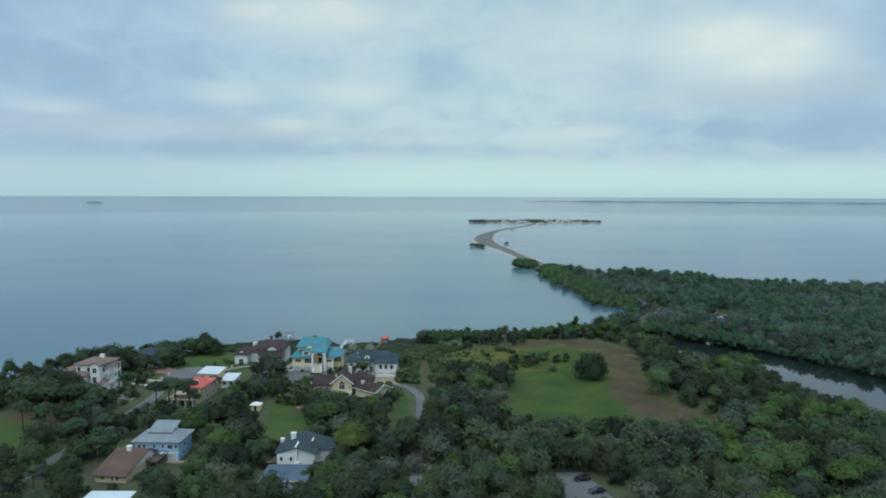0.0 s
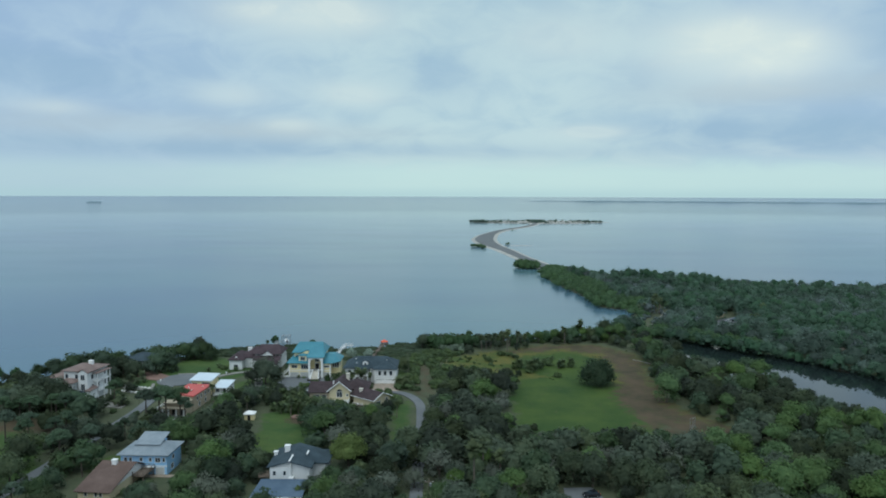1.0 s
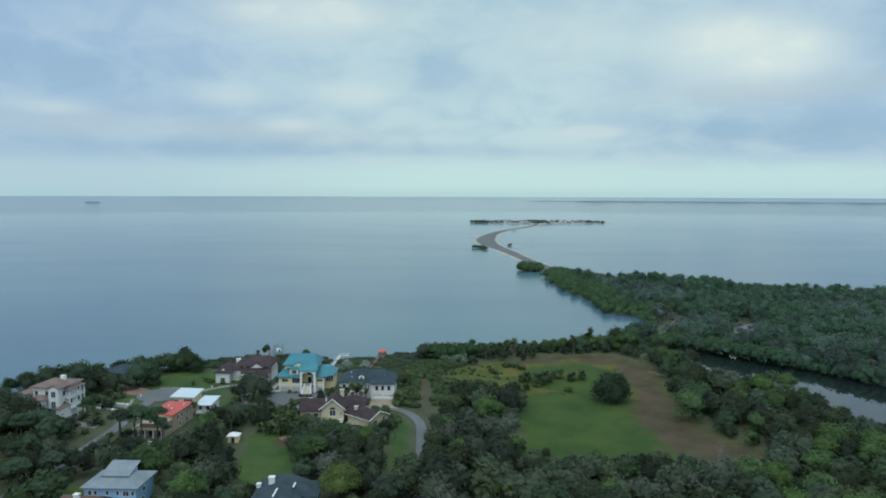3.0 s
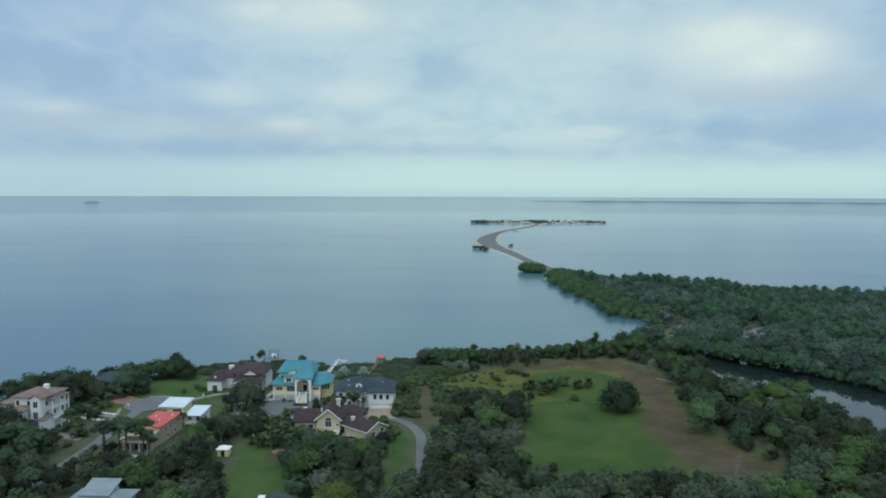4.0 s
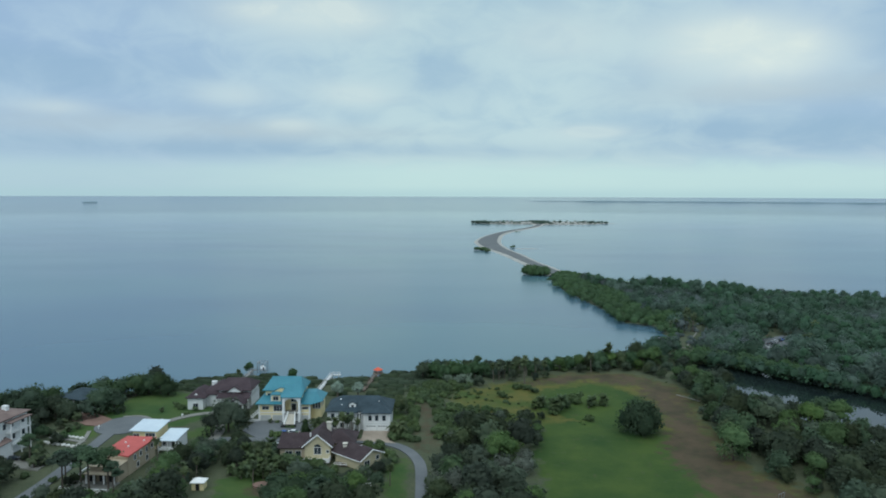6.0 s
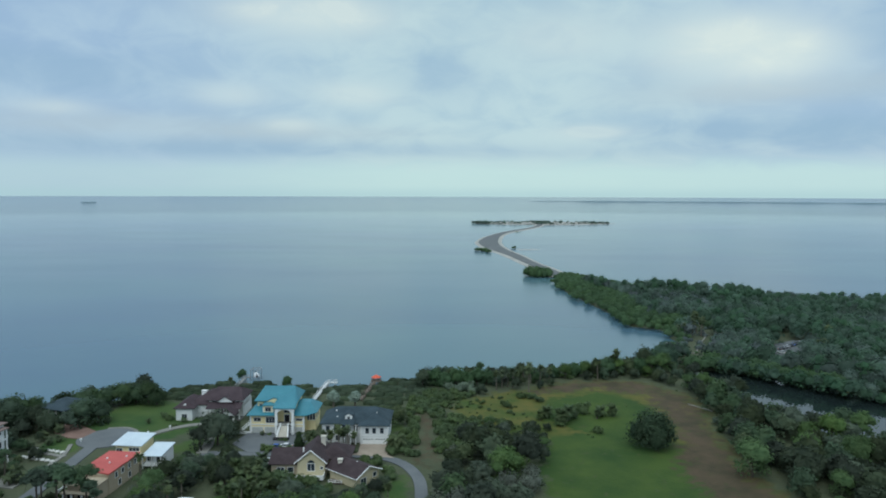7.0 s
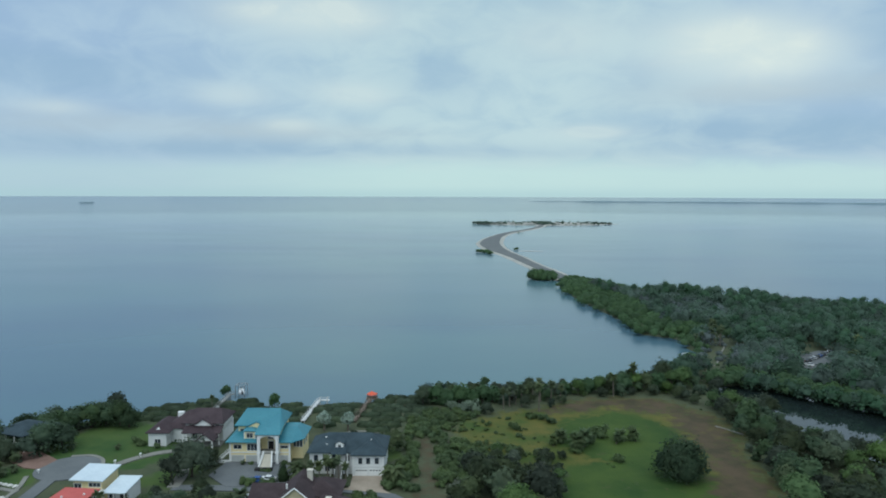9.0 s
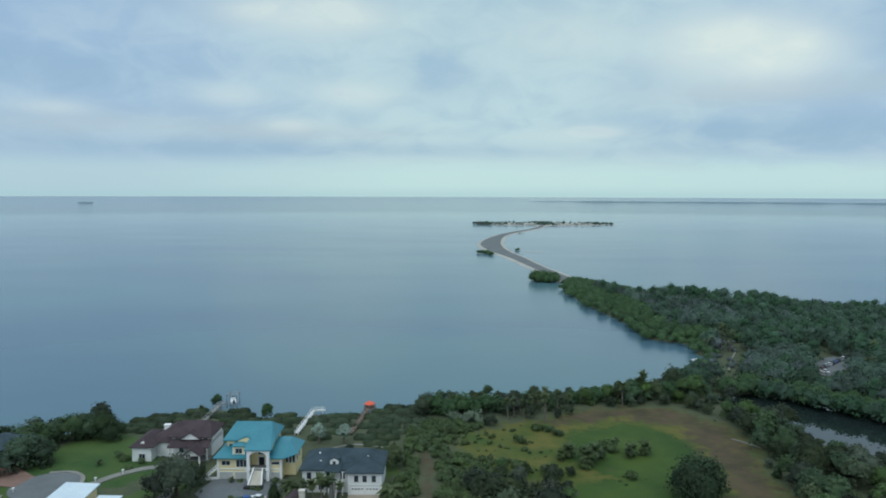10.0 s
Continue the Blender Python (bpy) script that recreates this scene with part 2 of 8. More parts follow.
M = {
    "white_wall": ribbed(material("white_siding", (0.62, 0.64, 0.64), (0.74, 0.75, 0.74), 0.6, 0.3, 3, 0.1), "Z", 5, 0.15),
    "cream_wall": ribbed(material("cream_stucco", (0.74, 0.62, 0.34), (0.82, 0.71, 0.42), 0.7, 0.3, 4, 0.15), "Z", 5, 0.1),
    "yellow_wall": material("pale_yellow_stucco", (0.47, 0.41, 0.265), (0.56, 0.495, 0.335), 0.75, 0.3, 4, 0.15),
    "tan_wall": material("tan_stucco", (0.36, 0.30, 0.215), (0.45, 0.38, 0.28), 0.8, 0.3, 4, 0.2),
    "blue_wall": ribbed(material("light_blue_siding", (0.25, 0.47, 0.70), (0.32, 0.55, 0.78), 0.6, 0.3, 3, 0.1), "Z", 5, 0.15),
    "teal_roof": ribbed(material("teal_metal_roofing", (0.022, 0.168, 0.222), (0.040, 0.215, 0.268), 0.5, 0.25, 2, 0.05, spec=0.5), "X", 2.2, 0.35),
    "grey_roof": ribbed(material("dark_grey_shingle", (0.022, 0.038, 0.048), (0.046, 0.072, 0.088), 0.85, 0.35, 5, 0.3), "Y", 4, 0.3),
    "maroon_roof": ribbed(material("maroon_shingle", (0.041, 0.027, 0.032), (0.074, 0.052, 0.059), 0.85, 0.35, 5, 0.3), "Y", 4, 0.3),
    "brown_roof": ribbed(material("dark_brown_shingle", (0.032, 0.021, 0.023), (0.065, 0.046, 0.050), 0.85, 0.35, 5, 0.3), "Y", 4, 0.3),
    "rust_roof": ribbed(material("weathered_brown_shingle", (0.085, 0.055, 0.045), (0.14, 0.095, 0.08), 0.85, 0.3, 5, 0.3), "Y", 4, 0.3),
    "pale_roof": ribbed(material("light_grey_shingle", (0.17, 0.21, 0.24), (0.26, 0.30, 0.33), 0.8, 0.3, 5, 0.25), "Y", 4, 0.25),
    "bluegrey_roof": ribbed(material("blue_grey_shingle", (0.060, 0.098, 0.147), (0.096, 0.145, 0.199), 0.8, 0.3, 5, 0.25), "Y", 4, 0.25),
    "tile_roof": ribbed(material("pinkish_clay_tile", (0.15, 0.105, 0.095), (0.23, 0.17, 0.15), 0.8, 0.4, 4, 0.3), "X", 4, 0.4),
    "red_roof": material("coral_red_membrane", (0.42, 0.075, 0.065), (0.52, 0.105, 0.09), 0.6, 0.2, 2, 0.1),
    "white_roof": ribbed(material("white_standing_seam", (0.50, 0.58, 0.64), (0.60, 0.68, 0.73), 0.45, 0.25, 2, 0.05, spec=0.5), "X", 2.2, 0.35),
    "trim": material("white_trim", (0.74, 0.75, 0.74), (0.82, 0.82, 0.80), 0.5, 0.6, 6, 0.05),
    "glass": material("dark_window_glass", (0.02, 0.03, 0.04), (0.04, 0.055, 0.07), 0.08, 0.4, 3, 0.0, spec=0.8),
    "garage": ribbed(material("garage_door_panel", (0.40, 0.42, 0.41), (0.50, 0.51, 0.49), 0.5, 0.5, 5, 0.05), "Z", 2, 0.4),
    "dark": material("dark_opening", (0.012, 0.012, 0.014), (0.03, 0.03, 0.03), 0.9, 0.5, 4, 0.0),
    "chimney": material("pale_stucco_chimney", (0.50, 0.47, 0.40), (0.64, 0.60, 0.52), 0.8, 0.6, 6, 0.2),
    "asphalt": material("asphalt", (0.105, 0.116, 0.124), (0.150, 0.162, 0.168), 0.9, 0.12, 3, 0.15, world_space=True),
    "concrete": material("pale_concrete", (0.17, 0.17, 0.155), (0.25, 0.245, 0.22), 0.9, 0.2, 3, 0.2, world_space=True),
    "pavers": material("buff_pavers", (0.26, 0.21, 0.165), (0.36, 0.30, 0.24), 0.9, 0.25, 4, 0.3, world_space=True),
    "brick": material("brown_paver_drive", (0.17, 0.105, 0.085), (0.25, 0.16, 0.13), 0.9, 0.3, 4, 0.3, world_space=True),
    "sand": material("white_shell_sand", (0.30, 0.295, 0.27), (0.44, 0.43, 0.39), 0.95, 0.03, 0.4, 0.2, world_space=True),
    "road": material("causeway_asphalt", (0.105, 0.115, 0.118), (0.155, 0.165, 0.165), 0.95, 0.04, 0.5, 0.1, world_space=True),
    "timber": material("grey_weathered_timber", (0.11, 0.085, 0.065), (0.19, 0.15, 0.12), 0.9, 0.7, 9, 0.3),
    "grey_timber": material("pale_grey_boardwalk", (0.26, 0.26, 0.25), (0.36, 0.36, 0.345), 0.9, 0.7, 9, 0.2),
    "white_timber": material("bleached_boardwalk", (0.55, 0.56, 0.56), (0.70, 0.70, 0.69), 0.85, 0.7, 9, 0.2),
    "orange": material("orange_red_roof_panel", (0.62, 0.08, 0.04), (0.75, 0.14, 0.07), 0.55, 0.5, 4, 0.1),
    "steel": material("galvanised_steel", (0.34, 0.36, 0.38), (0.46, 0.48, 0.50), 0.45, 1, 8, 0.05, metal=0.8),
    "bark": material("grey_brown_bark", (0.06, 0.048, 0.038), (0.12, 0.10, 0.082), 0.95, 0.8, 6, 0.5),
    "palm_bark": material("palm_trunk_bark", (0.11, 0.095, 0.075), (0.19, 0.165, 0.135), 0.95, 0.8, 6, 0.5),
    "car_dark": material("black_car_paint", (0.012, 0.014, 0.018), (0.02, 0.022, 0.028), 0.25, 1, 8, 0.0, spec=0.6),
    "car_white": material("white_car_paint", (0.68, 0.70, 0.72), (0.74, 0.76, 0.78), 0.25, 1, 8, 0.0, spec=0.6),
    "car_blue": material("blue_car_paint", (0.03, 0.09, 0.30), (0.04, 0.12, 0.36), 0.25, 1, 8, 0.0, spec=0.6),
    "car_grey": material("silver_car_paint", (0.30, 0.32, 0.34), (0.36, 0.38, 0.40), 0.3, 1, 8, 0.0, metal=0.4),
    "rubber": material("tyre_rubber", (0.015, 0.015, 0.015), (0.025, 0.025, 0.025), 0.9, 3, 20, 0.1),
    "rock": material("white_limestone", (0.5, 0.49, 0.46), (0.68, 0.67, 0.64), 0.9, 0.8, 5, 0.4),
    "oak": leaf_material("oak_leaves", (0.056, 0.086, 0.051), (0.103, 0.133, 0.075), 0.42),
    "dark_oak": leaf_material("dark_oak_leaves", (0.047, 0.086, 0.049), (0.085, 0.130, 0.066), 0.4),
    "bright": leaf_material("bright_green_leaves", (0.074, 0.142, 0.050), (0.132, 0.204, 0.070), 0.18),
    "field_oak": leaf_material("dense_dark_oak_leaves", (0.040, 0.072, 0.042), (0.074, 0.108, 0.060), 0.1),
    "pine": leaf_material("pine_needles", (0.059, 0.107, 0.064), (0.100, 0.156, 0.090)),
    "mangrove": leaf_material("mangrove_leaves", (0.067, 0.136, 0.062), (0.105, 0.177, 0.081), 0.12),
    "grey_twig": leaf_material("grey_winter_twigs", (0.077, 0.096, 0.073), (0.131, 0.150, 0.115), 0.18, 0.1),
    "palm": leaf_material("palm_fronds", (0.085, 0.125, 0.063), (0.155, 0.190, 0.097), 0.2),
    "palmetto": leaf_material("palmetto_fronds", (0.080, 0.128, 0.060), (0.149, 0.193, 0.090), 0.25),
    "silver_palm": leaf_material("silvery_palm_fronds", (0.250, 0.340, 0.270), (0.380, 0.470, 0.390), 0.1),
    # paler, bluer leaves for the far woods: distance haze put into the colour
    "far_oak": leaf_material("hazed_oak_leaves", (0.066, 0.121, 0.088), (0.110, 0.169, 0.122), 0.3),
    "far_pine": leaf_material("hazed_pine_needles", (0.054, 0.118, 0.074), (0.092, 0.163, 0.102), 0.25),
    "far_twig": leaf_material("hazed_winter_twigs", (0.102, 0.141, 0.136), (0.158, 0.194, 0.190), 0.2),
    "grass": leaf_material("rank_grass", (0.055, 0.115, 0.034), (0.120, 0.150, 0.055), 0.3),
    "shrub": leaf_material("olive_shrub_leaves", (0.092, 0.150, 0.066), (0.150, 0.205, 0.092), 0.15),
    "dome": leaf_material("yellow_green_leaves", (0.125, 0.180, 0.055), (0.190, 0.245, 0.078), 0.05),
    "sage": leaf_material("sage_green_leaves", (0.170, 0.235, 0.165), (0.250, 0.310, 0.225), 0.12),
    "hedge": leaf_material("clipped_hedge", (0.028, 0.052, 0.027), (0.058, 0.092, 0.046), 0.2),
    "marsh": leaf_material("low_mangrove_marsh", (0.064, 0.100, 0.059), (0.108, 0.145, 0.084), 0.15),
}

# ---------------------------------------------------------------- building blocks
GROUND = 1.2


def part(name, bm, mat, parent, label=""):
    me = bpy.data.meshes.new(name)
    bm.normal_update()
    bm.to_mesh(me)
    bm.free()
    me.materials.append(M[mat] if isinstance(mat, str) else mat)
    ob = new(name, me)
    ob.parent = parent
    if label:
        tagged(ob, label)
    return ob


def thing(name, label, category, x, y, z=GROUND, rz=0, group="", kind=""):
    ob = new(name)
    ob.matrix_world = pose(x, y, z, 0, 0, rz)
    return tagged(ob, label, category, group, kind)


def poly(bm, pts):
    return bm.faces.new([bm.verts.new(p) for p in pts])


def block(bm, x0, x1, y0, y1, z0, z1, m=None):
    """A box with slightly eased edges."""
    r = bmesh.ops.create_cube(bm, size=1.0)
    for v in r["verts"]:
        v.co = Vector(((x0 + x1) / 2 + v.co.x * (x1 - x0), (y0 + y1) / 2 + v.co.y * (y1 - y0), (z0 + z1) / 2 + v.co.z * (z1 - z0)))
        if m:
            v.co = m @ v.co
    return r["verts"]


def boxpart(name, mat, parent, *spans, label="", m=None):
    if len(spans) > 1:
        return [boxpart(name, mat, parent, s, label=label, m=m) for s in spans][0]
    bm = bmesh.new()
    for s in spans:
        block(bm, *s, m=m)
    return part(name, bm, mat, parent, label)


def solid(bm, rings, close=True):
    """Stacks rings of points into a closed skin."""
    vs = [[bm.verts.new(p) for p in ring] for ring in rings]
    n = len(vs[0])
    for a, b in zip(vs, vs[1:]):
        for i in range(n):
            q = [a[i], a[(i + 1) % n], b[(i + 1) % n], b[i]]
            q = [v for k, v in enumerate(q) if v not in q[:k]]
            bm.faces.new(q)
    bm.faces.new(list(reversed(vs[0])))
    if close:
        bm.faces.new(vs[-1])


def hip_roof(name, mat, parent, x0, x1, y0, y1, z, h, over=0.7, inset=None, fascia=0.25, m=None, label=""):
    """Hipped roof; the ridge runs along the longer side."""
    x0, x1, y0, y1 = x0 - over, x1 + over, y0 - over, y1 + over
    bm = bmesh.new()
    w, d = x1 - x0, y1 - y0
    k = min(w, d) / 2 if inset is None else inset
    a = [(x0, y0, z), (x1, y0, z), (x1, y1, z), (x0, y1, z)]
    b = [(p[0], p[1], z + fascia) for p in a]
    lo = [bm.verts.new(p) for p in a]
    up = [bm.verts.new(p) for p in b]
    if w >= d:
        r = [bm.verts.new((x0 + k, (y0 + y1) / 2, z + h)), bm.verts.new((x1 - k, (y0 + y1) / 2, z + h))]
        faces = [(up[0], up[1], r[1], r[0]), (up[1], up[2], r[1]), (up[2], up[3], r[0], r[1]), (up[3], up[0], r[0])]
    else:
        r = [bm.verts.new(((x0 + x1) / 2, y0 + k, z + h)), bm.verts.new(((x0 + x1) / 2, y1 - k, z + h))]
        faces = [(up[0], up[1], r[0]), (up[1], up[2], r[1], r[0]), (up[2], up[3], r[1]), (up[3], up[0], r[0], r[1])]
    for f in faces:
        bm.faces.new(f)
    for i in range(4):
        bm.faces.new((lo[i], lo[(i + 1) % 4], up[(i + 1) % 4], up[i]))
    bm.faces.new(list(reversed(lo)))
    if m:
        bmesh.ops.transform(bm, matrix=m, verts=bm.verts)
    return part(name, bm, mat, parent, label)


def gable_roof(name, mat, parent, x0, x1, y0, y1, z, h, along="x", over=0.6, thick=0.22, m=None, label=""):
    """Two slabs that meet at a ridge along x or y."""
    x0, x1, y0, y1 = x0 - over, x1 + over, y0 - over, y1 + over
    bm = bmesh.new()
    if along == "x":
        c = (y0 + y1) / 2
        prof = [(y0, z), (c, z + h), (y1, z), (y1, z + thick), (c, z + h + thick), (y0, z + thick)]
        rings = [[(x, p, q) for p, q in prof] for x in (x0, x1)]
    else:
        c = (x0 + x1) / 2
        prof = [(x0, z), (c, z + h), (x1, z), (x1, z + thick), (c, z + h + thick), (x0, z + thick)]
        rings = [[(p, y, q) for p, q in prof] for y in (y0, y1)]
    solid(bm, rings)
    bmesh.ops.recalc_face_normals(bm, faces=bm.faces)
    if m:
        bmesh.ops.transform(bm, matrix=m, verts=bm.verts)
    return part(name, bm, mat, parent, label)


def slab_roof(name, mat, parent, corners, thick=0.22, label=""):
    """A sloping roof plane of even thickness, from its corners."""
    bm = bmesh.new()
    solid(bm, [corners, [(x, y, z + thick) for x, y, z in corners]])
    bmesh.ops.recalc_face_normals(bm, faces=bm.faces)
    return part(name, bm, mat, parent, label)


def gable_wall(name, mat, parent, x0, x1, y0, y1, z, h, along="y", m=None):
    """The wedge of wall that fills a gable under its roof."""
    bm = bmesh.new()
    if along == "y":
        prof = [(x0, z), (x1, z), ((x0 + x1) / 2, z + h)]
        solid(bm, [[(p, y, q) for p, q in prof] for y in (y0, y1)])
    else:
        prof = [(y0, z), (y1, z), ((y0 + y1) / 2, z + h)]
        solid(bm, [[(x, p, q) for p, q in prof] for x in (x0, x1)])
    bmesh.ops.recalc_face_normals(bm, faces=bm.faces)
    if m:
        bmesh.ops.transform(bm, matrix=m, verts=bm.verts)
    return part(name, bm, mat, parent)


def window(parent, x0, x1, z0, z1, y=0.0, side="front", panes=1, m=None, frame_mat="trim", arch=False):
    """A framed window on a wall: side front faces -y at y, right faces +x and left -x at x = y."""
    if side == "front":
        t = Matrix.Translation((0, y, 0))
    elif side == "right":
        t = Matrix.Translation((y, 0, 0)) @ Matrix.Rotation(radians(90), 4, "Z")
    else:
        t = Matrix.Translation((y, 0, 0)) @ Matrix.Rotation(radians(-90), 4, "Z")
    if m:
        t = m @ t
    f = 0.11
    bm = bmesh.new()
    cells = [(x0 + (x1 - x0) * i / panes, x0 + (x1 - x0) * (i + 1) / panes) for i in range(panes)]
    # one mitred ring: outer and inner outline, front and back
    loops = []
    for g, yy in ((f, 0.03), (f, -0.09), (0.0, -0.09), (0.0, 0.03)):
        loops.append([bm.verts.new(t @ Vector(c)) for c in ((x0 - g, yy, z0 - g), (x1 + g, yy, z0 - g), (x1 + g, yy, z1 + g), (x0 - g, yy, z1 + g))])
    for a, b in zip(loops, loops[1:] + loops[:1]):
        for i in range(4):
            bm.faces.new((a[i], a[(i + 1) % 4], b[(i + 1) % 4], b[i]))
    bmesh.ops.recalc_face_normals(bm, faces=bm.faces)
    fr = part("window", bm, frame_mat, parent)
    for a, _ in cells[1:]:
        boxpart("mullion", frame_mat, fr, (a - 0.04, a + 0.04, -0.07, 0.03, z0, z1), m=t)
    for a, b in cells:
        boxpart("pane", "glass", fr, (a + 0.01, b - 0.01, -0.035, 0.02, z0 + 0.01, z1 - 0.01), m=t)
    return fr


def garage(parent, x0, x1, z1, y=0.0, mat="garage", lights=0, m=None):
    bm = bmesh.new()
    n = 4
    rings = []
    for i in range(n):
        for z, yy in ((z1 * i / n + 0.005, -0.02), (z1 * i / n + 0.03, -0.05), (z1 * (i + 1) / n - 0.03, -0.05), (z1 * (i + 1) / n - 0.005, -0.02)):
            rings.append([(x0, y + yy, z), (x1, y + yy, z), (x1, y + 0.02, z), (x0, y + 0.02, z)])
    solid(bm, [[m @ Vector(c) for c in rg] for rg in rings] if m else rings)
    bmesh.ops.recalc_face_normals(bm, faces=bm.faces)
    d = part("garage_door", bm, mat, parent)
    bm = bmesh.new()
    block(bm, x0 - 0.14, x0, y - 0.1, y + 0.02, 0, z1 + 0.14, m)
    block(bm, x1, x1 + 0.14, y - 0.1, y + 0.02, 0, z1 + 0.14, m)
    block(bm, x0, x1, y - 0.1, y + 0.02, z1, z1 + 0.14, m)
    part("door_frame", bm, "trim", d)
    for i in range(lights):
        a = x0 + (x1 - x0) * (i + 0.2) / lights
        boxpart("pane", "glass", d, (a, a + (x1 - x0) * 0.6 / lights, y - 0.07, y, z1 * 0.78, z1 * 0.92), m=m)
    return d


def railing(parent, a, b, height=1.0, mat="trim", gap=1.5):
    """Posts with a top and a middle rail from a to b."""
    a, b = Vector(a), Vector(b)
    n = max(1, round((b - a).length / gap))
    bm = bmesh.new()
    for i in range(n + 1):
        p = a.lerp(b, i / n)
        block(bm, p.x - 0.06, p.x + 0.06, p.y - 0.06, p.y + 0.06, p.z, p.z + height)
    for h in (height, height * 0.5, height * 0.25):
        bar(bm, a + Vector((0, 0, h)), b + Vector((0, 0, h)), 0.05)
    return part("railing", bm, mat, parent)


def bar(bm, a, b, r, r2=None, sides=6):
    a, b = Vector(a), Vector(b)
    d = (b - a)
    q = d.to_track_quat("Z", "Y").to_matrix()
    ring = lambda c, rr: [tuple(c + q @ Vector((rr * math.cos(2 * math.pi * i / sides), rr * math.sin(2 * math.pi * i / sides), 0))) for i in range(sides)]
    solid(bm, [ring(a, r), ring(b, r if r2 is None else r2)])


def inside(p, pts):
    x, y = p
    hit = False
    for (xa, ya), (xb, yb) in zip(pts, pts[1:] + pts[:1]):
        if (ya > y) != (yb > y) and x < (xb - xa) * (y - ya) / (yb - ya) + xa:
            hit = not hit
    return hit


def ribbon(bm, line, width, z0, z1):
    """A strip of even or changing width along a line of ground points."""
    pts = [Vector((p[0], p[1])) for p in line]
    ws = [width] * len(pts) if isinstance(width, (int, float)) else width
    left, right = [], []
    for i, p in enumerate(pts):
        d = (pts[min(i + 1, len(pts) - 1)] - pts[max(i - 1, 0)]).normalized()
        n = Vector((-d.y, d.x))
        left.append(p + n * ws[i] / 2)
        right.append(p - n * ws[i] / 2)
    for i in range(len(pts) - 1):
        quad = [right[i], right[i + 1], left[i + 1], left[i]]
        lo, hi = [(q.x, q.y, z0) for q in quad], [(q.x, q.y, z1) for q in quad]
        vs = [bm.verts.new(p) for p in lo + hi]
        for f in ((4, 5, 6, 7), (0, 1, 5, 4), (2, 3, 7, 6), (1, 2, 6, 5), (3, 0, 4, 7)):
            bm.faces.new([vs[k] for k in f])


def curve_points(ctrl, step=4.0):
    """A smooth line through the control points."""
    c = [Vector(p) for p in ctrl]
    c = [c[0] * 2 - c[1]] + c + [c[-1] * 2 - c[-2]]
    out = []
    for i in range(1, len(c) - 2):
        p0, p1, p2, p3 = c[i - 1 : i + 3]
        n = max(2, int((p2 - p1).length / step))
        for k in range(n):
            t = k / n
            out.append(0.5 * ((2 * p1) + (p2 - p0) * t + (2 * p0 - 5 * p1 + 4 * p2 - p3) * t * t + (3 * p1 - p0 - 3 * p2 + p3) * t ** 3))
    out.append(c[-2])
    return [(p.x, p.y) for p in out]

# ---------------------------------------------------------------- sea and land
SHORE = [(-4900, -900), (-700, 40), (-400, 160), (-260, 248), (-215, 275), (-189, 291), (-173, 308), (-141, 337), (-112, 356), (-98, 366), (-85, 369),
         (-67, 360), (-52, 362), (-38, 364), (-17, 374), (10, 384), (45, 386), (72, 398), (97, 413), (110, 424), (116, 438), (122, 452), (123, 468), (121, 484), (112, 489),
         (106, 490), (106, 530), (101, 572), (94, 628), (93, 674), (95, 702), (101, 728), (111, 752), (118, 757), (128, 742),
         (148, 694), (176, 648), (210, 621), (248, 602), (330, 584), (600, 545), (4900, 200), (4900, -4900), (-4900, -4900)]
POND = [(108, 384), (113, 365), (119, 345), (127, 318), (138, 290), (148, 255), (160, 215), (178, 170), (200, 120), (240, 120), (228, 200), (214, 255), (196, 300),
        (168, 345), (142, 371), (124, 388)]
LAWN = [(22, 236), (24, 262), (33, 298), (52, 306), (70, 303), (77, 270), (82, 245), (60, 225)]
SCRUB = [(-2, 327), (2, 340), (25, 354), (76, 364), (86, 318), (73, 305), (56, 309), (40, 315), (12, 321)]
SCRUB_GROUND = [(-2, 327), (2, 340), (25, 354), (60, 368), (80, 370), (95, 350), (93, 322), (87, 296), (87, 262), (98, 236), (88, 228), (74, 245), (70, 270), (50, 298), (26, 296), (10, 310)]
DIRT = [(30, 352), (58, 368), (80, 370), (94, 350), (92, 322), (86, 296), (86, 262), (98, 236), (84, 228), (66, 240), (66, 256), (67, 280), (75, 300), (77, 326), (74, 346), (60, 358), (40, 351)]
DIRT_W = [(-12, 322), (-8, 323), (-5.2, 306), (-4.6, 284), (-5.6, 277), (-10.5, 277), (-11, 290), (-9.9, 305)]
FIELD = [(30, 318), (40, 342), (58, 350), (72, 342), (75, 322), (73, 300), (50, 300)]
YARDS = [
    [(-125, 325), (-118, 340), (-95, 334), (-84, 312), (-90, 296), (-106, 294), (-124, 306)],
    [(-126, 285), (-117, 285), (-117, 296), (-128, 296)],
    [(-60, 214), (-62, 232), (-64, 250), (-50, 262), (-43, 250), (-43, 226), (-42, 212)],
    [(-17, 208), (-18.5, 262), (-13, 268), (-11, 240), (-11.5, 208)],
    [(-165, 205), (-160, 236), (-138, 238), (-122, 215), (-108, 188), (-126, 186), (-150, 198)],
    [(-105, 205), (-98, 215), (-92, 212), (-96, 200)],
    [(-90, 288), (-80, 300), (-74, 296), (-78, 284)],
    [(-40, 305), (-38, 314), (-20, 314), (-16, 305)],
]
BARE = [[(-150, 232), (-148, 247), (-122, 244), (-124, 231)], [(-54, 246), (-48, 252), (-45, 246), (-50, 243)]]


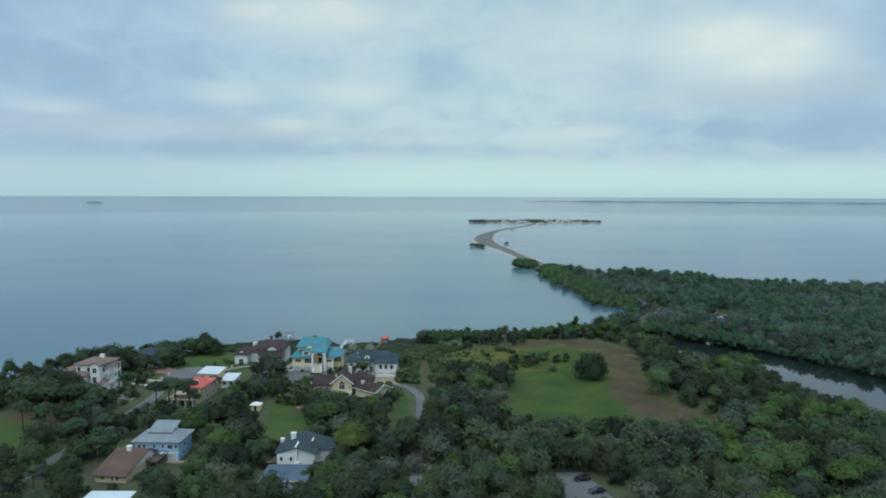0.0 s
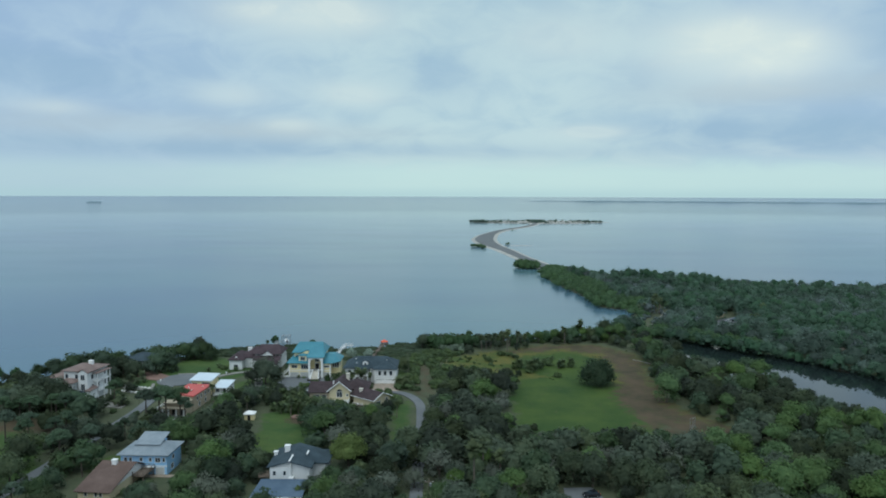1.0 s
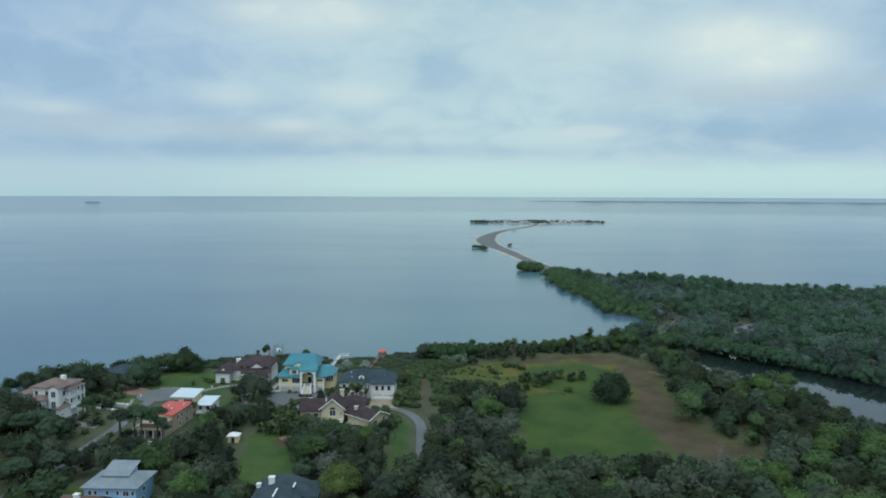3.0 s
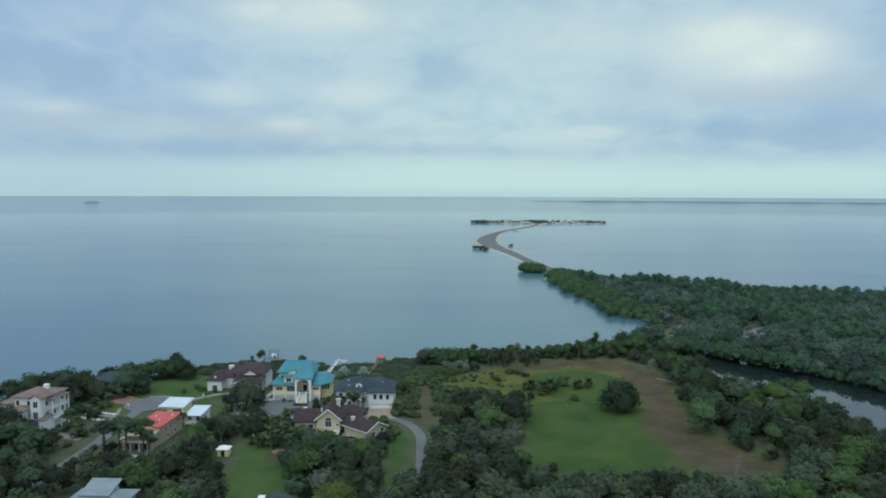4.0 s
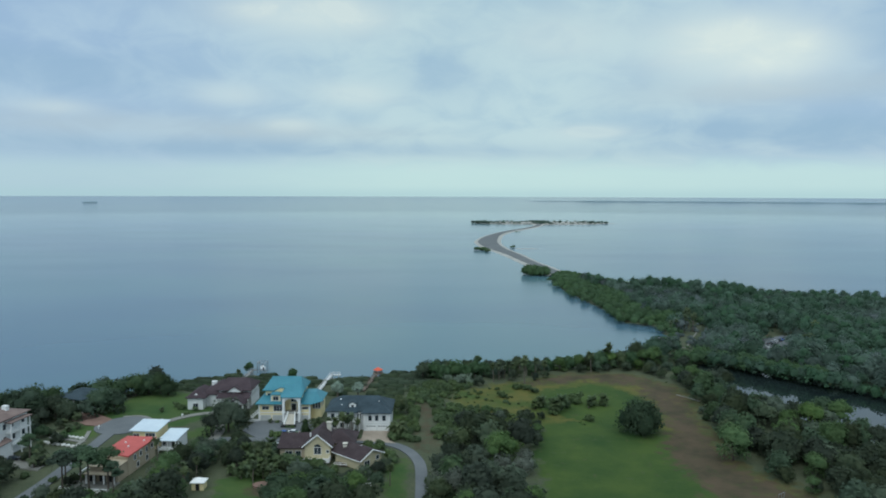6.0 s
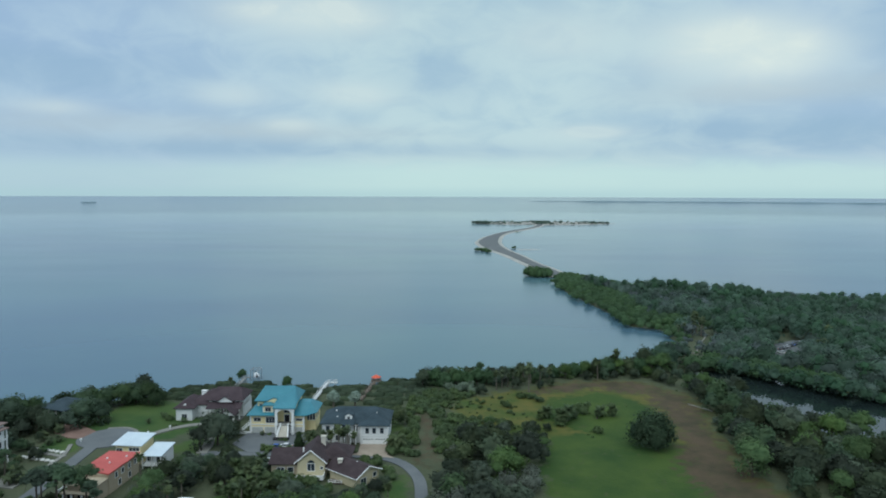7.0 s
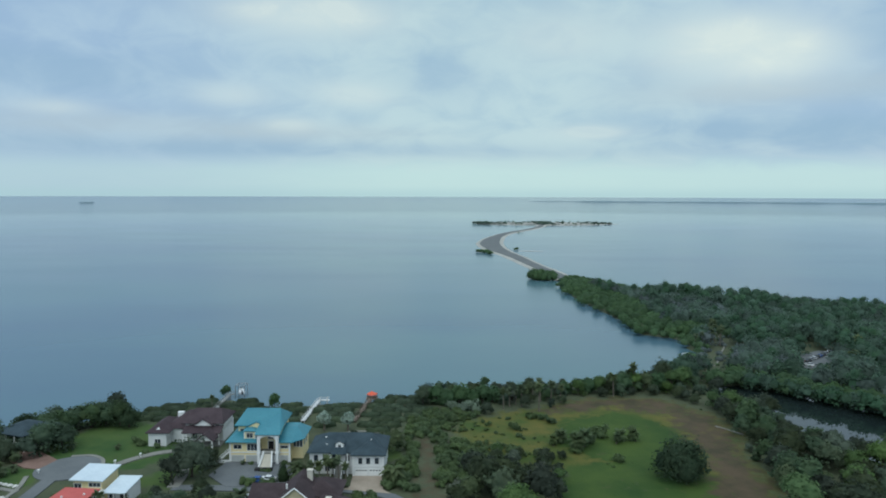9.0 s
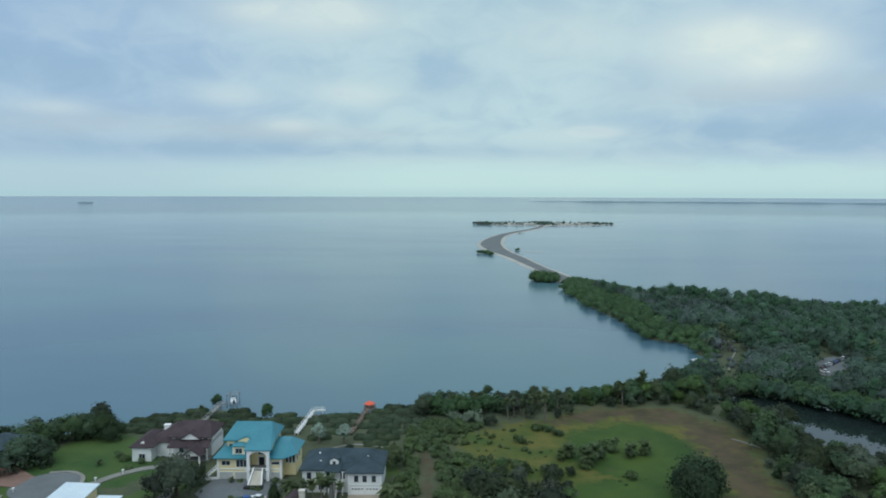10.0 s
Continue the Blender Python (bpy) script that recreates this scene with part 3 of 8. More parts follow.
def seg_dist(px, py, pts):
    """Distance of many points to a closed outline (numpy)."""
    best = np.full(px.shape, 1e9)
    for (xa, ya), (xb, yb) in zip(pts, pts[1:] + pts[:1]):
        dx_, dy_ = xb - xa, yb - ya
        t = np.clip(((px - xa) * dx_ + (py - ya) * dy_) / (dx_ * dx_ + dy_ * dy_), 0, 1)
        best = np.minimum(best, np.hypot(px - xa - t * dx_, py - ya - t * dy_))
    return best


def in_many(px, py, pts):
    hit = np.zeros(px.shape, bool)
    for (xa, ya), (xb, yb) in zip(pts, pts[1:] + pts[:1]):
        if ya == yb:
            continue
        hit ^= ((ya > py) != (yb > py)) & (px < (xb - xa) * (py - ya) / (yb - ya) + xa)
    return hit


def signed(px, py, pts):
    d = seg_dist(px, py, pts)
    return np.where(in_many(px, py, pts), d, -d)


def quick_mesh(name, verts, quads, mats=(), smooth=False):
    me = bpy.data.meshes.new(name)
    verts, quads = np.asarray(verts, np.float32), np.asarray(quads, np.int32)
    soft = None
    if verts.shape[1] == 6:  # places and shading normals
        verts, soft = np.ascontiguousarray(verts[:, :3]), np.ascontiguousarray(verts[:, 3:])
    k = quads.shape[1]
    me.vertices.add(len(verts))
    me.vertices.foreach_set("co", verts.ravel())
    me.loops.add(quads.size)
    me.loops.foreach_set("vertex_index", quads.ravel())
    me.polygons.add(len(quads))
    me.polygons.foreach_set("loop_start", np.arange(0, quads.size, k, dtype=np.int32))
    if smooth:
        me.polygons.foreach_set("use_smooth", np.ones(len(quads), bool))
    for m in mats:
        me.materials.append(m)
    me.update(calc_edges=True)
    me.validate()
    if soft is not None:
        me.attributes.new("custom_normal", "FLOAT_VECTOR", "POINT").data.foreach_set("vector", soft.ravel())
    return me


def grid_lines(fine0, fine1, step, far0, far1):
    mid = list(np.arange(fine0, fine1 + step / 2, step))
    lo, hi, s = [], [], step
    x = fine0
    while x > far0:
        s *= 1.25
        x = max(far0, x - s)
        lo.append(x)
    s, x = step, fine1
    while x < far1:
        s *= 1.25
        x = min(far1, x + s)
        hi.append(x)
    return np.array(lo[::-1] + mid + hi)


gx, gy = grid_lines(-215, 330, 2.0, -4900, 4900), grid_lines(140, 470, 2.0, -4900, 4900)
GX, GY = np.meshgrid(gx, gy)
wob = np.array([[noise.noise((x * 0.05, y * 0.05, 0.3)) for x in gx] for y in gy])
shore_d = signed(GX, GY, SHORE) - 2.0 + wob * 3.0 - 3.0 * ((GX > 85) & (GY > 465))
pond_d = signed(GX, GY, POND) + 3.5 + wob * 2.0
land = np.clip(shore_d / 4.0, -1, 1)
land = np.minimum(land, np.clip(-pond_d / 3.0, -1, 1))
GZ = np.where(land > 0, GROUND * np.sqrt(np.maximum(land, 0)), 2.0 * land) + wob * 0.1 * (land > 0)


def zone(polys, soft):
    d = np.full(GX.shape, -1e9)
    for p in polys:
        d = np.maximum(d, signed(GX, GY, p))
    return np.clip((d + wob * 4) / soft + 0.5, 0, 1)


lawn_v, yard_v, scrub_v = zone([LAWN, FIELD], 6.0), zone(YARDS, 5.0), zone([SCRUB_GROUND], 10.0)
dirt_v = np.maximum(zone([DIRT, DIRT_W], 11.0) * 0.84, zone(BARE, 6.0))
nx, ny = len(gx), len(gy)
ids = np.arange(nx * ny).reshape(ny, nx)
quads = np.stack([ids[:-1, :-1], ids[:-1, 1:], ids[1:, 1:], ids[1:, :-1]], -1).reshape(-1, 4)
ground_me = quick_mesh("ground", np.stack([GX, GY, GZ], -1).reshape(-1, 3), quads, smooth=True)
for nm, val in (("lawn", lawn_v), ("yard", yard_v), ("scrub", scrub_v), ("dirt", dirt_v)):
    ground_me.attributes.new(nm, "FLOAT", "POINT").data.foreach_set("value", val.ravel().astype(np.float32))


def ground_material():
    m = material("ground_cover", (0.050, 0.066, 0.036), (0.082, 0.092, 0.052), 0.95, 0.15, 1.5, 0.4, world_space=True, dist=0.2)
    nt = m.node_tree
    b = nt.nodes["Principled BSDF"]
    col = b.inputs["Base Color"].links[0].from_socket
    pos = nt.nodes.new("ShaderNodeNewGeometry").outputs["Position"]
    for nm, lo, hi, sc in (("scrub", (0.040, 0.074, 0.013), (0.112, 0.102, 0.024), 0.08), ("lawn", (0.022, 0.056, 0.010), (0.050, 0.086, 0.015), 0.045), ("yard", (0.029, 0.070, 0.017), (0.062, 0.100, 0.025), 0.06), ("dirt", (0.050, 0.043, 0.023), (0.086, 0.062, 0.037), 0.11)):
        at = nt.nodes.new("ShaderNodeAttribute")
        at.attribute_name = nm
        n1 = nt.nodes.new("ShaderNodeTexNoise")
        n1.inputs["Scale"].default_value, n1.inputs["Detail"].default_value, n1.inputs["Roughness"].default_value = sc, 6, 0.65
        nt.links.new(pos, n1.inputs["Vector"])
        r = nt.nodes.new("ShaderNodeMapRange")
        r.inputs[1].default_value, r.inputs[2].default_value = 0.36, 0.62
        nt.links.new(n1.outputs["Fac"], r.inputs[0])
        cm = nt.nodes.new("ShaderNodeMix")
        cm.data_type = "RGBA"
        cm.inputs[6].default_value, cm.inputs[7].default_value = (*lo, 1), (*hi, 1)
        nt.links.new(r.outputs[0], cm.inputs[0])
        # ragged edges
        f = nt.nodes.new("ShaderNodeMath")
        f.operation = "ADD"
        f2 = nt.nodes.new("ShaderNodeMath")
        f2.operation = "MULTIPLY_ADD"
        f2.inputs[1].default_value, f2.inputs[2].default_value = 1.8, -0.9
        n2 = nt.nodes.new("ShaderNodeTexNoise")
        n2.inputs["Scale"].default_value, n2.inputs["Detail"].default_value = 0.35, 5
        nt.links.new(pos, n2.inputs["Vector"])
        nt.links.new(n2.outputs["Fac"], f2.inputs[0])
        nt.links.new(at.outputs["Fac"], f.inputs[0])
        nt.links.new(f2.outputs[0], f.inputs[1])
        s = nt.nodes.new("ShaderNodeMapRange")
        s.inputs[1].default_value, s.inputs[2].default_value = 0.25, 0.75
        nt.links.new(f.outputs[0], s.inputs[0])
        mx = nt.nodes.new("ShaderNodeMix")
        mx.data_type = "RGBA"
        nt.links.new(s.outputs[0], mx.inputs[0])
        nt.links.new(col, mx.inputs[6])
        nt.links.new(cm.outputs[2], mx.inputs[7])
        col = mx.outputs[2]
    nt.links.new(col, b.inputs["Base Color"])
    return m


ground_me.materials.append(ground_material())
tagged(new("ground", ground_me), "flat coastal ground with mown grass, scrub and bare sandy soil", "ground", kind="structure")


def sea_z(r):
    """The far water lies on the visible horizon of a camera 80 m up."""
    return 0.0 if r < 2250 else 59.5 * ((r - 2250) / 2700) ** 2


radii = [40 * 1.09 ** i for i in range(70)]
radii = sorted({r for r in radii if r < 2200} | {2250 + 75 * i for i in range(0, 37)})
A = 96
sv = [(0, 60, 0)] + [(r * math.sin(2 * math.pi * a / A), 60 + r * math.cos(2 * math.pi * a / A), sea_z(r)) for r in radii for a in range(A)]
sq = [(1 + i * A + (a + 1) % A, 1 + (i + 1) * A + (a + 1) % A, 1 + (i + 1) * A + a, 1 + i * A + a) for i in range(len(radii) - 1) for a in range(A)]
sea_me = quick_mesh("water", sv, sq, smooth=True)
sea_me.normals_split_custom_set_from_vertices([(0.0, 0.0, 1.0)] * len(sv))


def sea_material():
    m = bpy.data.materials.new("calm_sea_water")
    m.use_nodes = True
    nt = m.node_tree
    b = nt.nodes["Principled BSDF"]
    pos = nt.nodes.new("ShaderNodeNewGeometry").outputs["Position"]

    def nz(scale, detail, stretch=(1, 1, 1)):
        mp = nt.nodes.new("ShaderNodeMapping")
        mp.inputs["Scale"].default_value = stretch
        nt.links.new(pos, mp.inputs[0])
        n = nt.nodes.new("ShaderNodeTexNoise")
        n.inputs["Scale"].default_value, n.inputs["Detail"].default_value = scale, detail
        nt.links.new(mp.outputs[0], n.inputs["Vector"])
        return n.outputs["Fac"]

    r = nt.nodes.new("ShaderNodeMapRange")
    r.inputs[1].default_value, r.inputs[2].default_value = 0.38, 0.62
    nt.links.new(nz(0.004, 5, (0.6, 1.0, 1)), r.inputs[0])
    cm = nt.nodes.new("ShaderNodeMix")
    cm.data_type = "RGBA"
    cm.inputs[6].default_value, cm.inputs[7].default_value = (0.064, 0.124, 0.180, 1), (0.078, 0.160, 0.186, 1)
    nt.links.new(r.outputs[0], cm.inputs[0])
    nt.links.new(cm.outputs[2], b.inputs["Base Color"])
    rr = nt.nodes.new("ShaderNodeMapRange")
    rr.inputs[1].default_value, rr.inputs[2].default_value, rr.inputs[3].default_value, rr.inputs[4].default_value = 0.35, 0.65, 0.19, 0.21
    nt.links.new(nz(0.012, 4, (0.35, 1.0, 1)), rr.inputs[0])
    # calmer far out: less ripple, smoother
    ln = nt.nodes.new("ShaderNodeVectorMath")
    ln.operation = "LENGTH"
    nt.links.new(pos, ln.inputs[0])
    calm = nt.nodes.new("ShaderNodeMapRange")
    calm.inputs[1].default_value, calm.inputs[2].default_value, calm.inputs[3].default_value, calm.inputs[4].default_value = 600, 2800, 1.0, 0.5
    nt.links.new(ln.outputs["Value"], calm.inputs[0])
    mul = nt.nodes.new("ShaderNodeMath")
    mul.operation = "MULTIPLY"
    nt.links.new(rr.outputs[0], mul.inputs[0])
    nt.links.new(calm.outputs[0], mul.inputs[1])
    nt.links.new(mul.outputs[0], b.inputs["Roughness"])
    b.inputs["IOR"].default_value = 1.33
    b.inputs["Specular IOR Level"].default_value = 0.43
    bp = nt.nodes.new("ShaderNodeBump")
    bp.inputs["Strength"].default_value, bp.inputs["Distance"].default_value = 0.12, 0.12
    nt.links.new(nz(0.35, 4, (1.0, 0.6, 1)), bp.inputs["Height"])
    ripple = nt.nodes.new("ShaderNodeMapRange")
    ripple.inputs[1].default_value, ripple.inputs[2].default_value, ripple.inputs[3].default_value, ripple.inputs[4].default_value = 300, 1200, 0.12, 0.0
    nt.links.new(ln.outputs["Value"], ripple.inputs[0])
    nt.links.new(ripple.outputs[0], bp.inputs["Strength"])
    nt.links.new(bp.outputs[0], b.inputs["Normal"])
    return m


sea_me.materials.append(sea_material())
pond_bm = bmesh.new()
poly(pond_bm, [(x, y, 0.03) for x, y in [(104, 392), (106, 360), (114, 335), (130, 285), (142, 245), (155, 205), (172, 160), (195, 112), (248, 112), (238, 205), (222, 262), (204, 306), (172, 352), (146, 378), (126, 394)]])
M["pond"] = material("still_dark_pond_water", (0.010, 0.016, 0.016), (0.014, 0.022, 0.022), 0.03, 0.02, 0.5, 0.02, world_space=True, spec=0.5)
tagged(part("water", pond_bm, "pond", None), "still dark pond mirroring trees and sky", "water", kind="structure")
tagged(new("water", sea_me), "calm grey-blue sea water reaching the horizon", "water", kind="structure")


# ---------------------------------------------------------------- roads and drives
def sheet(name, label, category, mat, line=None, width=None, outline=None, z=0.05, step=3.0):
    bm = bmesh.new()
    if line:
        ribbon(bm, curve_points(line, step), width, GROUND - 0.4, GROUND + z)
    if outline:
        n = len(outline)
        solid(bm, [[(x, y, GROUND - 0.4) for x, y in outline], [(x, y, GROUND + z) for x, y in outline]])
        bmesh.ops.recalc_face_normals(bm, faces=bm.faces)
    ob = part(name, bm, mat, None)
    return tagged(ob, label, category, kind="structure")


def circle(cx, cy, r, n=28, squash=1.0):
    return [(cx + r * math.cos(2 * math.pi * i / n), cy + r * squash * math.sin(2 * math.pi * i / n)) for i in range(n)]


sheet("road", "grey asphalt lane bending past the yards", "road", "asphalt", [(-7, 150), (-7.5, 215), (-8, 252), (-10, 268), (-17, 279), (-30, 283), (-50, 283.5), (-76, 284)], 3.4, z=0.26)
sheet("road", "grey asphalt street running to a cul-de-sac", "road", "asphalt", [(-117, 150), (-114, 200), (-111, 240), (-110.5, 256), (-111, 268), (-112, 290)], 4.0, z=0.26)
sheet("road", "round asphalt turning circle at the street's end", "road", "asphalt", outline=circle(-111, 297, 9.0), z=0.285)
sheet("pavement", "pale concrete kerb ring round the turning circle", "kerb", "concrete", [(-103.5, 291), (-102.3, 297), (-104, 303), (-109, 306.6), (-115, 306)], 1.1, z=0.34, step=1.5)
sheet("pavement", "pale curved concrete drive through the lawn", "driveway", "concrete", [(-103, 291), (-99.5, 297.5), (-96, 303.5), (-90, 309), (-84, 311), (-80, 312)], 2.6, z=0.30, step=2)
sheet("pavement", "pale concrete drive joining the lane", "driveway", "concrete", [(-76, 284), (-76.5, 292), (-79, 301), (-80, 311)], 3.2, z=0.31, step=2)
sheet("pavement", "brown paver driveway beside the turning circle", "driveway", "brick", outline=[(-133, 309), (-127, 310), (-117.5, 303), (-119, 296), (-124, 297), (-131, 302)], z=0.3)
sheet("pavement", "grey asphalt forecourt before the garages", "driveway", "asphalt", outline=[(-67, 302), (-48, 302), (-41.5, 297), (-42, 287), (-48, 284.5), (-62, 284.5), (-69, 292)], z=0.32)
sheet("pavement", "buff paver driveway before the garage doors", "driveway", "pavers", outline=[(-28.6, 292), (-19.8, 292), (-19.4, 283), (-17, 280.5), (-34, 283.6), (-28.4, 285)], z=0.33)
sheet("pavement", "short concrete drive off the street", "driveway", "concrete", outline=[(-131, 268), (-117.5, 262), (-117.5, 258), (-133, 262)], z=0.3)
sheet("pavement", "concrete walk crossing the front yard", "path", "concrete", [(-117, 270), (-117, 282), (-119.5, 291)], 1.2, z=0.3, step=2)
sheet("pavement", "concrete walk between white stones", "path", "concrete", [(-116, 281), (-122, 283), (-129, 285)], 1.5, z=0.31, step=2)
sheet("road", "small asphalt car park among the trees", "car park", "asphalt", outline=[(32, 190), (39.5, 190.5), (44, 174), (40, 160), (30, 160), (30.5, 176)], z=0.26)
sheet("road", "asphalt car park in the far woods", "car park", "asphalt", outline=[(158, 418), (168, 414), (196, 444), (188, 452), (170, 440)], z=0.26)
sheet("road", "pale sandy track through the far trees", "path", "concrete", [(116, 424), (122.5, 420), (133, 441), (145, 465), (152, 493), (162, 530)], 0.7, z=0.28)
sheet("road", "sandy path skirting the field", "path", "concrete", [(90, 335.5), (93, 331.8), (96, 327)], 0.45, z=0.25)
sheet("pavement", "pale sandy garden path behind a house", "path", "concrete", [(-45, 316), (-40, 324), (-32, 329), (-22, 326), (-18, 316)], 0.7, z=0.28, step=2)

# the causeway, its sandy verges and the beach island
CAUSE = curve_points([(112, 745), (108, 800), (98, 880), (88, 985), (74, 1090), (70, 1180), (74, 1260), (95, 1400), (132, 1540), (200, 1710), (236, 1830), (262, 1990)], 20)

CAUSE_W = [13.0 + 19.0 * math.exp(-(((p[1] - 1230) / 190) ** 2)) for p in CAUSE]


def bank(name, label, category, mat, line, width, z):
    bm = bmesh.new()
    pts = [Vector(p) for p in line]
    rows = []
    for i, p in enumerate(pts):
        d = (pts[min(i + 1, len(pts) - 1)] - pts[max(i - 1, 0)]).normalized()
        n = Vector((-d.y, d.x))
        w = (width[i] if isinstance(width, list) else width) + 2.5 * noise.noise((p.x * 0.02, p.y * 0.02, 4.0))
        rows.append([(p + n * k * w).to_3d() + Vector((0, 0, h)) for k, h in ((-0.62, -0.8), (-0.5, z * 0.5), (-0.4, z), (0.4, z), (0.5, z * 0.5), (0.62, -0.8))])
    vs = [[bm.verts.new(p) for p in r] for r in rows]
    for a, b in zip(vs, vs[1:]):
        for i in range(5):
            bm.faces.new((a[i], a[i + 1], b[i + 1], b[i]))
    bmesh.ops.recalc_face_normals(bm, faces=bm.faces)
    return tagged(part(name, bm, mat, None), label, category, kind="structure")


bank("ground", "pale sand and rubble bank of the causeway", "causeway", "sand", CAUSE, [w_ + 10.0 for w_ in CAUSE_W], 0.9)
bm = bmesh.new()
ribbon(bm, CAUSE, CAUSE_W, 0.5, 1.15)
tagged(part("road", bm, "road", None), "grey causeway road curving out to the island", "road", kind="structure")


def island_mesh(cx, cy, rx, ry, top, z0, seed, n=64, rings=7):
    bm = bmesh.new()
    rows = []
    for k in range(rings + 1):
        f = k / rings
        row = []
        for i in range(n):
            a = 2 * math.pi * i / n
            w = 1 + 0.22 * noise.noise((math.cos(a) * 1.5, math.sin(a) * 1.5, seed))
            row.append(bm.verts.new((cx + rx * w * f * math.cos(a), cy + ry * w * f * math.sin(a), z0 + top * (1 - f ** 3) - 0.6 * f ** 6)))
        rows.append(row)
    for a, b in zip(rows, rows[1:]):
        for i in range(n):
            bm.faces.new((a[i], b[i], b[(i + 1) % n], a[(i + 1) % n]))
    bmesh.ops.remove_doubles(bm, verts=bm.verts, dist=0.01)
    bmesh.ops.recalc_face_normals(bm, faces=bm.faces)
    return bm


tagged(part("ground", island_mesh(266, 1990, 205, 95, 3.2, 0, 3.3), "sand", None), "low sandy beach island at the causeway's end", "island", kind="structure")
tagged(part("ground", island_mesh(440, 1985, 40, 12, 0.7, 0, 5.3), "sand", None), "thin white sand spit at the island's tip", "sand spit", kind="structure")

tagged(part("ground", island_mesh(120, 1085, 22, 4.5, 0.5, 0, 7.3), "sand", None), "thin pale sand spit beside the causeway", "sand spit", kind="structure")

# ---------------------------------------------------------------- houses
def steps(parent, x0, x1, y_top, y_bot, z_top, n, flare=0.0, mat="concrete", z_bot=0.0):
    for i in range(n):
        f = (i + 1) / n
        y = y_top + (y_bot - y_top) * i / n
        y2 = y_top + (y_bot - y_top) * (i + 1) / n
        h = z_top + (z_bot - z_top) * f
        boxpart("step", mat, parent, (x0 - flare * f, x1 + flare * f, y2, y, z_bot - 0.3, h + (z_top - z_bot) / n - 0.005))


def chimney(parent, x, y, w, d, z0, z1, mat="chimney"):
    c = boxpart("chimney", mat, parent, (x - w / 2, x + w / 2, y - d / 2, y + d / 2, z0, z1))
    boxpart("chimney_cap", mat, c, (x - w / 2 - 0.12, x + w / 2 + 0.12, y - d / 2 - 0.12, y + d / 2 + 0.12, z1, z1 + 0.25))
    return c


def teal_house():
    h = thing("house", "cream three-storey stilt house with teal metal roofs and white garages", "house", -57, 302)
    boxpart("wall", "cream_wall", h, (-9, 8.6, 0, 13, -0.5, 3.1), label="cream ground-floor wall")
    boxpart("wall", "cream_wall", h, (-9, -0.4, 0, 13, 3.3, 6.4), (5.4, 8.6, 0, 13, 3.3, 6.4), (-0.4, 5.4, 2.6, 13, 3.3, 9.6))
    boxpart("wall", "cream_wall", h, (8.6, 11.8, 3.6, 12, -0.5, 6.2), label="yellow bay wall")
    boxpart("wall", "cream_wall", h, (-7.6, 5.2, 4.0, 14, 6.4, 9.9), label="cream top-storey wall")
    boxpart("trim", "trim", h, (-9.15, 8.75, -0.15, 0.2, 3.0, 3.32), (-9.2, -8.7, -0.18, 0.3, 0, 6.3), (8.3, 8.78, -0.18, 0.3, 0, 6.3), (-0.7, -0.3, -0.18, 0.3, 0, 6.3), (5.3, 5.7, -0.18, 0.3, 0, 6.3))
    hip_roof("roof", "teal_roof", h, -7.6, 5.2, 4.0, 14.6, 9.9, 3.7, 0.9, inset=2.2, label="broad teal hipped roof")
    slab_roof("roof", "teal_roof", h, [(-10.1, -1.0, 6.3), (-0.2, -1.0, 6.3), (-0.2, 5.0, 8.3), (-7.6, 5.0, 8.3)], label="teal lean-to roof")
    slab_roof("roof", "teal_roof", h, [(-10.1, -1.0, 6.3), (-7.6, 5.0, 8.3), (-7.6, 13.0, 8.3), (-10.1, 14.2, 6.3)])
    slab_roof("roof", "teal_roof", h, [(5.2, -1.0, 6.3), (9.5, -1.0, 6.3), (12.6, 2.6, 6.3), (9.6, 6.5, 8.5), (5.2, 6.5, 8.5)], label="teal lean-to roof")
    slab_roof("roof", "teal_roof", h, [(12.6, 2.6, 6.3), (12.6, 13, 6.3), (9.6, 10.5, 8.5), (9.6, 6.5, 8.5)])
    slab_roof("roof", "teal_roof", h, [(9.6, 6.5, 8.5), (9.6, 10.5, 8.5), (5.0, 10.5, 8.5), (5.2, 6.5, 8.5)])
    slab_roof("roof", "teal_roof", h, [(-1.2, -1.9, 8.9), (6.2, -1.9, 8.9), (6.2, 3.8, 10.2), (4.2, 8.0, 12.6), (-0.4, 8.0, 12.6), (-1.2, 4.6, 10.6)], label="teal porch roof")
    # small yellow gable above the porch
    gable_wall("gable", "cream_wall", h, -4.2, 0.6, 2.9, 6.0, 9.9, 1.1)
    gable_roof("roof", "teal_roof", h, -4.2, 0.6, 3.2, 7.5, 9.95, 1.15, "y", 0.35)
    boxpart("wall", "cream_wall", h, (-4.2, 0.6, 2.95, 6.0, 8.6, 9.9))
    # dormer
    d = boxpart("dormer", "cream_wall", h, (-4.9, -1.7, 0.6, 4.5, 6.8, 9.2))
    window(d, -4.2, -2.4, 7.3, 8.7, 0.6, panes=2)
    hip_roof("dormer_roof", "teal_roof", d, -4.9, -1.7, 0.6, 4.8, 9.2, 0.7, 0.35)
    boxpart("trim", "trim", d, (-5.0, -4.75, 0.5, 0.75, 6.8, 9.2), (-1.85, -1.6, 0.5, 0.75, 6.8, 9.2))
    # porch columns and arch
    for x in (-0.2, 5.2):
        c = boxpart("column", "trim", h, (x - 0.4, x + 0.4, -1.6, -0.8, 0, 8.9))
        boxpart("column_base", "trim", c, (x - 0.55, x + 0.55, -1.75, -0.65, 3.2, 3.8))
    bm = bmesh.new()
    n = 10
